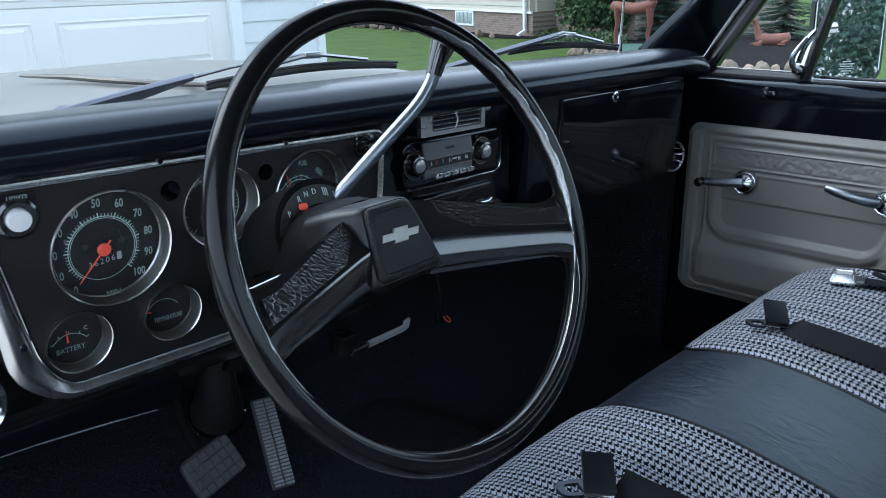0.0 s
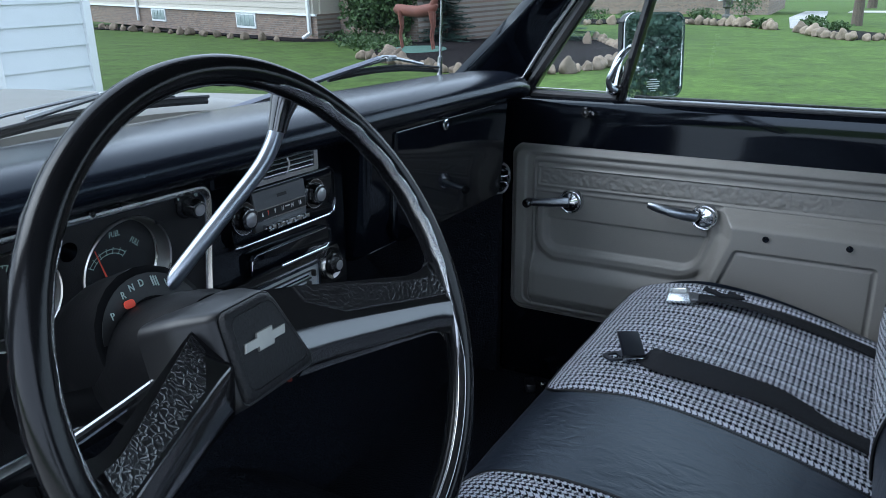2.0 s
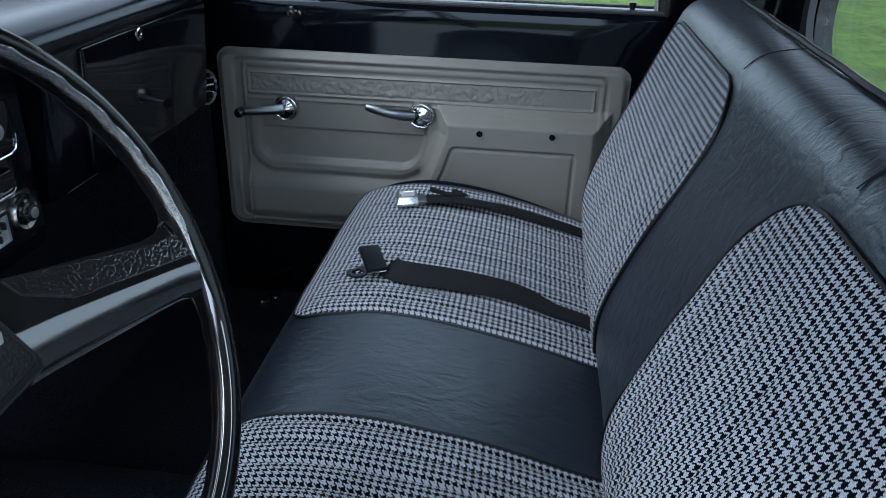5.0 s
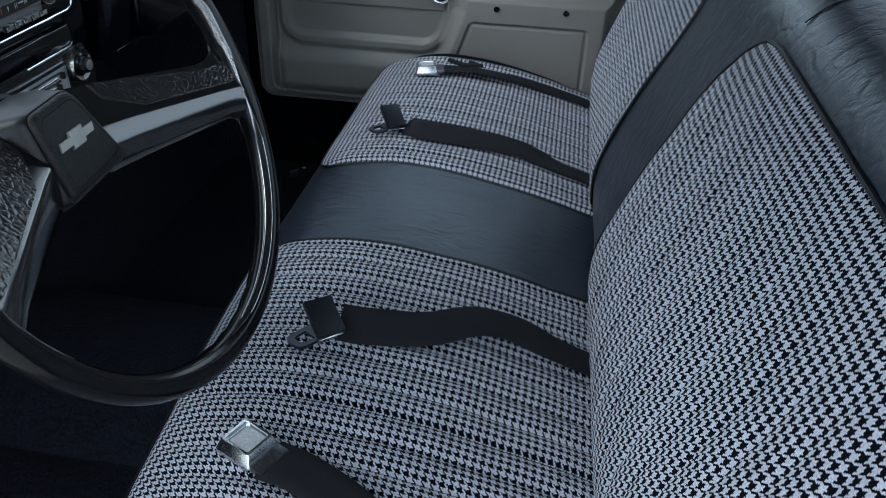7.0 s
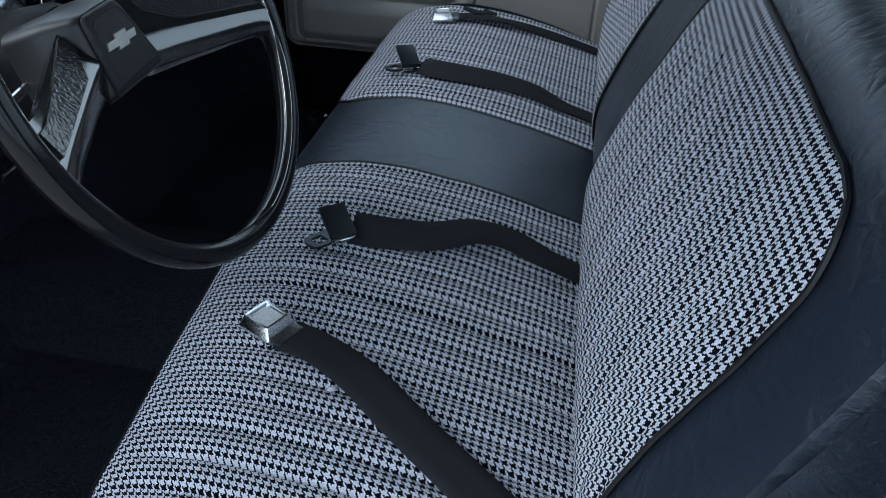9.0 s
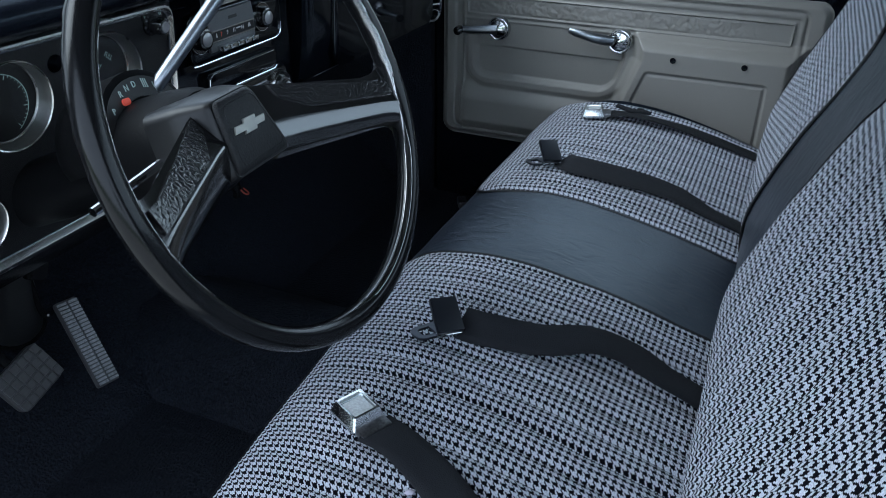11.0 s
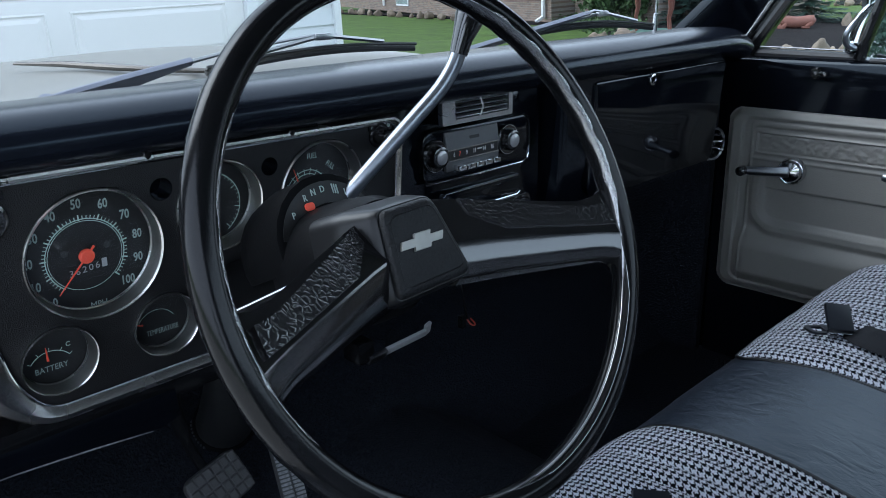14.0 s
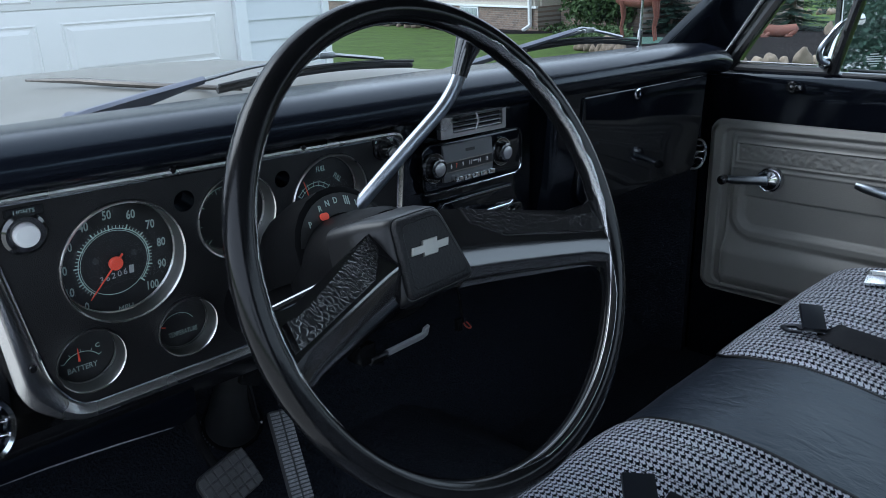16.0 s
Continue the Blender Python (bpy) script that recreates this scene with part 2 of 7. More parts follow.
def houndstooth(name, thread=0.00092):
    """Four dark and four light threads woven as a two-by-two twill; the UVs are in metres."""
    m = bpy.data.materials.new(name)
    m.use_nodes = True
    nt = m.node_tree
    N, L = nt.nodes, nt.links
    p = N["Principled BSDF"]
    p.inputs["Roughness"].default_value = 0.85
    p.inputs["Specular IOR Level"].default_value = 0.05
    uv = N.new("ShaderNodeUVMap")
    wob = N.new("ShaderNodeTexNoise")
    wob.inputs["Scale"].default_value = 60
    L.new(uv.outputs[0], wob.inputs["Vector"])
    vm = N.new("ShaderNodeVectorMath")
    vm.operation = "MULTIPLY_ADD"
    vm.inputs[1].default_value = (0.0007, 0.0007, 0)
    L.new(wob.outputs["Color"], vm.inputs[0])
    L.new(uv.outputs[0], vm.inputs[2])
    sep = N.new("ShaderNodeSeparateXYZ")
    L.new(vm.outputs[0], sep.inputs[0])

    def op(kind, a, b=None):
        n = N.new("ShaderNodeMath")
        n.operation = kind
        for k, x in enumerate((a, b)):
            if x is None:
                continue
            if isinstance(x, (int, float)):
                n.inputs[k].default_value = x
            else:
                L.new(x, n.inputs[k])
        return n.outputs[0]
    i = op("FLOOR", op("DIVIDE", sep.outputs[0], thread))
    j = op("FLOOR", op("DIVIDE", sep.outputs[1], thread * 1.1))
    warp = op("LESS_THAN", op("FLOORED_MODULO", i, 8), 3.5)
    weft = op("LESS_THAN", op("FLOORED_MODULO", j, 8), 3.5)
    over = op("LESS_THAN", op("FLOORED_MODULO", op("ADD", i, j), 4), 1.5)
    dark = op("ADD", op("MULTIPLY", over, warp), op("MULTIPLY", op("SUBTRACT", 1, over), weft))
    mix = N.new("ShaderNodeMix")
    mix.data_type = "RGBA"
    mix.inputs[6].default_value = (0.585, 0.615, 0.690, 1)
    mix.inputs[7].default_value = (0.0022, 0.0027, 0.0062, 1)
    L.new(dark, mix.inputs[0])
    nz = N.new("ShaderNodeTexNoise")
    nz.inputs["Scale"].default_value, nz.inputs["Detail"].default_value = 900, 3
    L.new(uv.outputs[0], nz.inputs["Vector"])
    mr = N.new("ShaderNodeMapRange")
    mr.inputs[1].default_value, mr.inputs[2].default_value = 0.3, 0.7
    mr.inputs[3].default_value, mr.inputs[4].default_value = 0.66, 1.20
    L.new(nz.outputs["Fac"], mr.inputs[0])
    mul = N.new("ShaderNodeMix")
    mul.data_type, mul.blend_type = "RGBA", "MULTIPLY"
    mul.inputs[0].default_value = 1
    L.new(mix.outputs[2], mul.inputs[6])
    L.new(mr.outputs[0], mul.inputs[7])
    L.new(mul.outputs[2], p.inputs["Base Color"])
    # threads stand proud of one another
    su = op("ABSOLUTE", op("SINE", op("MULTIPLY", sep.outputs[0], math.pi / thread)))
    sv = op("ABSOLUTE", op("SINE", op("MULTIPLY", sep.outputs[1], math.pi / thread)))
    hgt = op("ADD", op("MULTIPLY", su, sv), nz.outputs["Fac"])
    b = N.new("ShaderNodeBump")
    b.inputs["Distance"].default_value = 0.0005
    L.new(hgt, b.inputs["Height"])
    L.new(b.outputs[0], p.inputs["Normal"])
    return m


def leather(name):
    """Black leatherette: fine pebbles, a net of soft wrinkles and long shallow creases."""
    # the specular tint puts sky blue into its highlights
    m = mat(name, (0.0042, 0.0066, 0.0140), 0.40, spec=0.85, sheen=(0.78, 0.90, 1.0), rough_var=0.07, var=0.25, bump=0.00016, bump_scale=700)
    N, L = m.node_tree.nodes, m.node_tree.links
    p = N["Principled BSDF"]
    p.inputs["Sheen Weight"].default_value, p.inputs["Sheen Roughness"].default_value = 0.04, 0.30
    tc = N.new("ShaderNodeTexCoord")
    last = p.inputs["Normal"].links[0].from_socket
    for scale, distortion, lo, depth in (((42, 20, 40), 0.4, 0.16, 0.00034), ((120, 70, 110), 0.8, 0.20, 0.00012)):
        mp, t = N.new("ShaderNodeMapping"), N.new("ShaderNodeTexNoise")
        mp.inputs["Scale"].default_value = scale
        L.new(tc.outputs["Object"], mp.inputs["Vector"])
        t.inputs["Scale"].default_value, t.inputs["Detail"].default_value, t.inputs["Distortion"].default_value = 1.0, 1.5, distortion
        L.new(mp.outputs[0], t.inputs["Vector"])
        off, ab, fold, b = N.new("ShaderNodeMath"), N.new("ShaderNodeMath"), N.new("ShaderNodeMapRange"), N.new("ShaderNodeBump")
        off.operation, ab.operation = "SUBTRACT", "ABSOLUTE"
        off.inputs[1].default_value = 0.5
        L.new(t.outputs["Fac"], off.inputs[0])
        L.new(off.outputs[0], ab.inputs[0])
        fold.interpolation_type = "SMOOTHSTEP"
        fold.inputs[1].default_value, fold.inputs[2].default_value = 0.0, lo
        L.new(ab.outputs[0], fold.inputs[0])
        b.inputs["Distance"].default_value = depth
        L.new(fold.outputs[0], b.inputs["Height"])
        L.new(last, b.inputs["Normal"])
        last = b.outputs[0]
    L.new(last, p.inputs["Normal"])
    return m


def crackle(name, color, rough, cell, depth, spec=0.6, ior=1.7):
    """Shrunken, crackled plastic skin: raised flakes with thin cracks between them."""
    m = mat(name, color, rough, spec=spec, ior=ior, var=0.4, rough_var=0.06, bump=0.0003, bump_scale=420)
    N, L = m.node_tree.nodes, m.node_tree.links
    p = N["Principled BSDF"]
    tc, warp, mixv = N.new("ShaderNodeTexCoord"), N.new("ShaderNodeTexNoise"), N.new("ShaderNodeVectorMath")
    warp.inputs["Scale"].default_value = cell * 0.6
    L.new(tc.outputs["Object"], warp.inputs["Vector"])
    mixv.operation = "MULTIPLY_ADD"
    mixv.inputs[1].default_value = (1.1 / cell,) * 3
    L.new(warp.outputs["Color"], mixv.inputs[0])
    L.new(tc.outputs["Object"], mixv.inputs[2])
    v = N.new("ShaderNodeTexVoronoi")
    v.feature = "DISTANCE_TO_EDGE"
    v.inputs["Scale"].default_value = cell
    L.new(mixv.outputs[0], v.inputs["Vector"])
    r, b = N.new("ShaderNodeMapRange"), N.new("ShaderNodeBump")
    r.interpolation_type = "SMOOTHSTEP"
    r.inputs[1].default_value, r.inputs[2].default_value = 0.0, 0.28
    L.new(v.outputs["Distance"], r.inputs[0])
    b.inputs["Distance"].default_value = depth
    L.new(r.outputs[0], b.inputs["Height"])
    L.new(p.inputs["Normal"].links[0].from_socket, b.inputs["Normal"])
    L.new(b.outputs[0], p.inputs["Normal"])
    return m


M_BLACK = mat("black semi-gloss paint", (0.008, 0.0083, 0.0092), 0.18, rough_var=0.05, var=0.3, bump=0.00004, bump_scale=60)
# gloss and pad paint: the blue of reflected sky is put into their specular tint
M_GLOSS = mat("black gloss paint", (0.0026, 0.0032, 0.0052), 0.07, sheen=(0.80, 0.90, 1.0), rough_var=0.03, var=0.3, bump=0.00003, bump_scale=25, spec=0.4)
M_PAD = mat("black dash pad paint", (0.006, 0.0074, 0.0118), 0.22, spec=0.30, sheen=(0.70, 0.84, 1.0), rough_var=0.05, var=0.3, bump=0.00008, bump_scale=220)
M_WHEEL = mat("black wheel plastic", (0.0055, 0.0057, 0.0065), 0.14, ior=1.8, spec=0.52, coat=0.4, rough_var=0.05, var=0.4, var_scale=25, bump=0.00004, bump_scale=110, bump2=0.00010, bump2_scale=45)
M_RIM = mat("worn glossy rim plastic", (0.0055, 0.0057, 0.0065), 0.17, spec=0.24, rough_var=0.06, var=0.4, var_scale=25, bump=0.00006, bump_scale=420)
M_HUB = mat("black hub plastic", (0.005, 0.0052, 0.006), 0.36, spec=0.32, var=0.3, bump=0.0001, bump_scale=120)
M_BADGE = mat("dulled badge metal", (0.34, 0.335, 0.31), 0.45, 0.7, var=0.3, var_scale=60)
M_SHROUD = mat("black column paint", (0.0045, 0.0047, 0.0053), 0.45, spec=0.05, var=0.3, bump=0.0002, bump_scale=300)
M_CRINKLE = crackle("crackled black wheel insert", (0.0075, 0.0078, 0.0088), 0.24, 190, 0.00026, 0.6, 1.8)
M_FLAKE = crackle("flaking crackled rim skin", (0.0085, 0.0088, 0.0098), 0.13, 400, 0.00016, 1.0, 2.5)
# raised reflectivity, to draw the bright highlight line on the lower inner rim
M_GLINT = mat("glossier rim strip for a highlight", (0.0085, 0.0088, 0.0098), 0.13, spec=1.0, ior=2.1, rough_var=0.05, var=0.3, bump=0.00005, bump_scale=200)
M_GRAIN = mat("grained black vinyl", (0.008, 0.0083, 0.0095), 0.48, spec=0.3, var=0.3, bump=0.0008, bump_scale=420)
M_PANEL = mat("pebbled black instrument panel", (0.0060, 0.0063, 0.0075), 0.36, spec=0.38, var=0.3, bump=0.0010, bump_scale=950)
M_RUBBER = mat("black rubber", (0.050, 0.050, 0.053), 0.5, var=0.3, bump=0.0004, bump_scale=200)
M_CHROME = mat("chrome", (0.64, 0.65, 0.67), 0.10, 1.0, rough_var=0.05, var=0.08, bump=0.00005, bump_scale=80)
M_SATIN = mat("satin aluminium", (0.55, 0.56, 0.57), 0.28, 1.0, rough_var=0.1, var=0.15, grain=0.15, grain_scale=900)
M_BUCKLE = mat("polished buckle steel", (0.82, 0.85, 0.86), 0.22, 1.0, rough_var=0.08, var=0.08)
M_TRIM = mat("bright worn trim", (0.66, 0.65, 0.63), 0.27, 1.0, rough_var=0.07, var=0.12, grain=0.1, grain_scale=700)
M_RING = mat("dulled gauge rim", (0.36, 0.36, 0.35), 0.36, 1.0, rough_var=0.1, var=0.2)
M_PALE = mat("pale grey enamel", (0.42, 0.43, 0.44), 0.35, var=0.1)
M_RADIO = mat("dull grey radio metal", (0.115, 0.118, 0.124), 0.42, 0.5, var=0.15, grain=0.08, grain_scale=900)
M_SLEEVE = mat("smooth blue-black plastic", (0.0060, 0.0075, 0.0115), 0.42, spec=0.4, var=0.2, bump=0.00004, bump_scale=300)
M_STEEL = mat("worn steel", (0.20, 0.20, 0.21), 0.35, 1.0, var=0.3, grain=0.3, grain_scale=300)
M_TWEED = houndstooth("black and white houndstooth")
M_LEATHER = leather("black leatherette")
M_PLATE = mat("brushed grey plate", (0.46, 0.48, 0.49), 0.36, 0.25, var=0.15, grain=0.2, grain_scale=500)
M_PIPING = mat("black piping", (0.005, 0.0055, 0.007), 0.45, spec=0.3, var=0.2)
M_BELT = mat("charcoal belt webbing", (0.0062, 0.0070, 0.0095), 0.8, spec=0.25, var=0.15, grain=0.25, grain_scale=900, bump=0.0005, bump_scale=900)
M_DOOR = mat("taupe door panel plastic", (0.195, 0.189, 0.176), 0.45, var=0.05, rough_var=0.06, bump=0.00022, bump_scale=500, grain=0.03)
M_CARPET = mat("black carpet", (0.0085, 0.0106, 0.0170), 0.8, var=0.4, grain=0.6, grain_scale=300, bump=0.008, bump_scale=210, spec=0.2)
M_LEVER = mat("dulled lever chrome", (0.34, 0.365, 0.40), 0.30, 1.0, rough_var=0.06, var=0.15)
M_HEAD = mat("dark grey headliner", (0.10, 0.10, 0.105), 0.8, var=0.2, bump=0.0004, bump_scale=300)
M_DIAL = mat("matt black dial", (0.012, 0.0123, 0.0128), 0.5, var=0.2, grain=0.2)
M_MARK = mat("pale green dial markings", (0.58, 0.74, 0.66), 0.6, var=0.1)
M_NUMERAL = mat("faded grey-green dial numerals", (0.36, 0.44, 0.41), 0.6, var=0.1)
M_RED = mat("orange-red needle", (0.97, 0.11, 0.06), 0.5, var=0.1)
M_WHITE = mat("white plastic", (0.75, 0.75, 0.74), 0.35, var=0.05)
M_GREYK = mat("grey knob cap", (0.40, 0.40, 0.41), 0.3, 0.6, var=0.1)
M_GLASS = glass("clear glass")
M_SCREEN = glass("tinted windscreen glass", (0.64, 0.665, 0.655))
M_SIDE = glass("clear side glass", (0.92, 0.95, 0.94), 0.22)
M_DIALGLASS = glass("dial glass", (0.97, 0.98, 0.98), 0.35)
M_MIRROR = mat("mirror silver", (0.78, 0.79, 0.79), 0.02, 1.0, rough_var=0.0, var=0.01)
M_HOOD = mat("pale silver body paint", (0.22, 0.212, 0.190), 0.34, 0.0, spec=0.35, var=0.05, grain=0.05)
M_GUNMETAL = mat("dark tongue steel", (0.055, 0.06, 0.075), 0.30, 0.9, var=0.2)
M_BOOT = mat("dark grey rubber", (0.020, 0.021, 0.023), 0.5, var=0.3, bump=0.0003, bump_scale=200)
M_WIRE = mat("dull red insulation", (0.35, 0.05, 0.03), 0.5, var=0.2)
M_WORN = mat("red-brown worn plastic", (0.075, 0.022, 0.016), 0.5, var=0.5, var_scale=300)
M_LINT = mat("pale lilac lint", (0.40, 0.38, 0.46), 0.9, var=0.1)

# ---------------------------------------------------------------- the cab shell
floor = solo("floor", box((0, 0.02, -0.03), (1.62, 1.56, 0.06)), M_CARPET, "black carpeted cab floor", "floor", kind="structure")
bm = bmesh.new()
add_loft(bm, [[(x, 0.42, -0.002), (x, 0.80, 0.30), (x, 0.82, 0.30), (x, 0.82, -0.002)] for x in (-0.80, 0.80)])
solo("toe_board", bm, M_CARPET, "black carpeted sloping toe board under the dash", "floor", kind="structure")
bm = bmesh.new()
prof = [(-0.17, 0.0), (-0.13, 0.06), (-0.06, 0.09), (0.06, 0.09), (0.13, 0.06), (0.17, 0.0)]
add_loft(bm, [[(x, y, z) for x, z in prof] for y in (-0.6, 0.62)])
solo("floor_hump", bm, M_CARPET, "black carpeted transmission hump in the floor", "floor", kind="structure")
solo("wall_front", box((0, 0.80, 0.28), (1.62, 0.04, 0.60)), M_CARPET, "black steel firewall behind the dash", "wall", kind="structure")


def ring_wall(name, outer, inner, x0, x1, material, label):
    """A side of the cab in y, z with an opening."""
    bm = bmesh.new()
    add_rim(bm, outer, inner, (x0, 0, 0), (0, 1, 0), (0, 0, 1), (1, 0, 0), x1 - x0)
    return solo(name, bm, material, label, "wall", kind="structure")


outer = round_poly([(0.84, -0.12), (0.84, 0.45), (0.405, 0.650), (0.070, 1.20), (-0.70, 1.20), (-0.80, 0.70), (-0.80, -0.12)], 0.02, 4)
hole = round_poly([(0.34, -0.02), (0.335, 0.50), (0.33, 0.62), (0.02, 1.10), (-0.54, 1.10), (-0.57, 0.62), (-0.57, -0.02)], 0.05, 4)
ring_wall("wall_left", outer, hole, -0.88, -0.80, M_BLACK, "black driver's side body wall round the open doorway")
hole = round_poly([(0.34, -0.02), (0.343, 0.50), (0.345, 0.64), (0.045, 1.10), (-0.54, 1.10), (-0.555, 0.62), (-0.555, -0.02)], 0.03, 4)
ring_wall("wall_right", outer, hole, 0.845, 0.88, M_GLOSS, "black passenger's side body wall round the door")
# the roof is out of view; it closes the cab and shades it
solo("ceiling", box((0, -0.30, 1.18), (1.72, 0.98, 0.04), bevel=0.01), M_HEAD, "dark grey cab roof lining", "ceiling", kind="structure")
outer = [(p[0], p[1]) for p in rrect(1.64, 1.30, 0.06)]
inner = [(x, z + 0.30) for x, z in rrect(1.46, 0.46, 0.08)]
bm = bmesh.new()
add_rim(bm, outer, inner, (0, -0.79, 0.53), (1, 0, 0), (0, 0, 1), (0, -1, 0), 0.03)
solo("wall_rear", bm, M_BLACK, "black rear cab wall with a wide window", "wall", kind="structure")
win = thing("window_rear", (0, -0.80, 0.60), "wide rear cab window in a black rubber seal", "window", kind="structure")
bm = bmesh.new()
add_rim(bm, [(x, z) for x, z in rrect(1.48, 0.48, 0.09)], [(x, z) for x, z in rrect(1.42, 0.42, 0.07)], (0, -0.78, 0.83), (1, 0, 0), (0, 0, 1), (0, 1, 0), 0.012)
part("seal", bm, M_RUBBER, win)
pane = part("pane", slab(rrect(1.46, 0.46, 0.08), (0, -0.805, 0.83), (1, 0, 0), (0, 0, 1), (0, -1, 0), 0.005), M_GLASS, win, "clear glass")
pane.visible_shadow = False

# windscreen: pillars, header, glass
for side in (-1, 1):
    bm = bmesh.new()
    rings = []
    for z, yf, yr in ((0.650, 0.462, 0.334), (0.680, 0.435, 0.312), (0.713, 0.402, 0.290), (0.806, 0.302, 0.228), (0.85, 0.258, 0.200), (0.95, 0.175, 0.135), (1.10, 0.08, 0.035), (1.16, 0.05, 0.005)):
        d = yf - yr
        rings.append([(side * 0.758, yf + 0.03, z), (side * 0.750, yf + 0.004, z), (side * 0.752, yf - 0.10 * d, z), (side * 0.764, yf - 0.34 * d, z), (side * 0.782, yf - 0.62 * d, z),
                      (side * 0.795, yr + 0.14 * d, z), (side * 0.802, yr, z), (side * 0.84, yr, z), (side * 0.84, yf + 0.03, z)])
    add_loft(bm, rings)
    solo("windscreen_pillar", bm, M_GLOSS, "black painted windscreen pillar", "pillar", kind="structure")
solo("windscreen_header", box((0, 0.06, 1.13), (1.64, 0.10, 0.08), bevel=0.02), M_BLACK, "black header above the windscreen", "wall", kind="structure")
win = thing("window_front", (0, 0.5, 0.7), "curved windscreen glass in a black rubber seal", "window", kind="structure")


def screen_y(x, z):
    return 0.56 - 0.42 * (x / 0.8) ** 2 * 0.42 - (z - 0.69) * 0.92


bm = bmesh.new()
rows = []
for k in range(7):
    z = lerp(0.67, 1.12, k / 6)
    rows.append([(x, screen_y(x, z), z) for x in (lerp(-0.78, 0.78, i / 16) for i in range(17))])
add_loft(bm, rows, False, False)
pane = part("pane", bm, M_SCREEN, win, "lightly tinted glass")
pane.visible_shadow = False
part("seal", tube([(x, screen_y(x, 0.672) + 0.004, 0.672) for x in (lerp(-0.78, 0.78, i / 24) for i in range(25))], 0.007, 8), M_RUBBER, win, "black rubber seal")

# ---------------------------------------------------------------- dash
dash = thing("dashboard", (0, 0.4, 0.4), "black painted steel dashboard with a rounded top pad", "dashboard")


def extrude_x(profile, xs, bm=None, warp=None):
    bm = bm or bmesh.new()
    rings = []
    for x in xs:
        rings.append([warp(x, y, z) if warp else (x, y, z) for y, z in profile])
    add_loft(bm, rings)
    return bm


pad_profile = [tuple(p) for p in smooth_line([(0.305, 0.660, 0), (0.280, 0.664, 0), (0.262, 0.676, 0), (0.258, 0.690, 0), (0.268, 0.704, 0), (0.292, 0.714, 0), (0.34, 0.715, 0), (0.44, 0.708, 0)], 4)]
pad_profile = [(p[0], p[1]) for p in pad_profile] + [(0.53, 0.694), (0.53, 0.655)]


def pad_warp(x, y, z):
    e = max(0.0, abs(x) - 0.66) / 0.10
    return (x, (y - 0.24) * 1.0 + 0.24 + 0.012 * e * e - max(0, y - 0.36) * 0.55 * (x / 0.75) ** 2, z - 0.012 * e * e)


xs = [lerp(-0.765, 0.765, i / 60) for i in range(61)]
part("top_pad", extrude_x(pad_profile, xs, warp=pad_warp), M_PAD, dash, "black rounded dash top")
part("face", extrude_x([(0.318, 0.668), (0.335, 0.40), (0.36, 0.385), (0.48, 0.385), (0.50, 0.668)], [-0.76, -0.625]), M_BLACK, dash, "black painted dash face")
part("panel_backing", extrude_x([(0.345, 0.668), (0.362, 0.40), (0.38, 0.385), (0.48, 0.385), (0.50, 0.668)], [-0.624, -0.125]), M_BLACK, dash, "black backing behind the gauges")
bm = bmesh.new()
add_loft(bm, [[(x, 0.306, 0.672), (x, 0.306 + b, 0.652), (x, 0.318 + b, 0.52), (x, 0.330 + b, 0.456), (x, 0.345 + b, 0.446), (x, 0.45, 0.47), (x, 0.47, 0.672)]
              for x, b in ((0.215, 0.012), (0.225, 0.003), (0.235, 0.0), (0.70, 0.0), (0.735, 0.004), (0.755, 0.014))])
part("glove_side", bm, M_GLOSS, dash, "gloss black passenger side of the dash")
# steel-coloured line along the lower edge of the glove side
part("lower_lip", tube([(x, 0.3400, 0.4490) for x in (0.26, 0.45, 0.60, 0.70)], [0.0008, 0.0014, 0.0014, 0.0008], 6), M_STEEL, dash, "thin bright line along the lower lip")
bm = bmesh.new()
add_loft(bm, [[(x, 0.315, 0.42), (x, 0.322, 0.408), (x, 0.375, 0.362), (x, 0.42, 0.36), (x, 0.42, 0.42)] for x in (-0.75, -0.12)])
part("lower_edge", bm, M_BLACK, dash, "rolled lower dash edge")

# ---------------------------------------------------------------- bench seat
seat = thing("bench_seat", (0.02, -0.3, 0.0), "bench seat in black and white houndstooth cloth with black leatherette", "seat")
CUSHION = [tuple(p)[:2] for p in smooth_line([(0.020, 0.11, 0), (0.030, 0.20, 0), (0.020, 0.27, 0), (-0.004, 0.313, 0), (-0.046, 0.336, 0), (-0.116, 0.349, 0), (-0.184, 0.347, 0),
                                               (-0.26, 0.337, 0), (-0.346, 0.317, 0), (-0.43, 0.292, 0), (-0.50, 0.262, 0)], 6)]
BACK = [(p[0], p[1]) for p in smooth_line([(-0.450, 0.235, 0), (-0.432, 0.285, 0), (-0.425, 0.342, 0), (-0.436, 0.400, 0), (-0.465, 0.476, 0), (-0.499, 0.550, 0), (-0.527, 0.617, 0), (-0.549, 0.678, 0),
                                            (-0.561, 0.696, 0), (-0.584, 0.710, 0), (-0.632, 0.715, 0), (-0.662, 0.694, 0), (-0.675, 0.60, 0), (-0.675, 0.20, 0)], 6)]


def arc_of(profile):
    s = [0.0]
    for a, b in zip(profile, profile[1:]):
        s.append(s[-1] + math.hypot(b[0] - a[0], b[1] - a[1]))
    return s


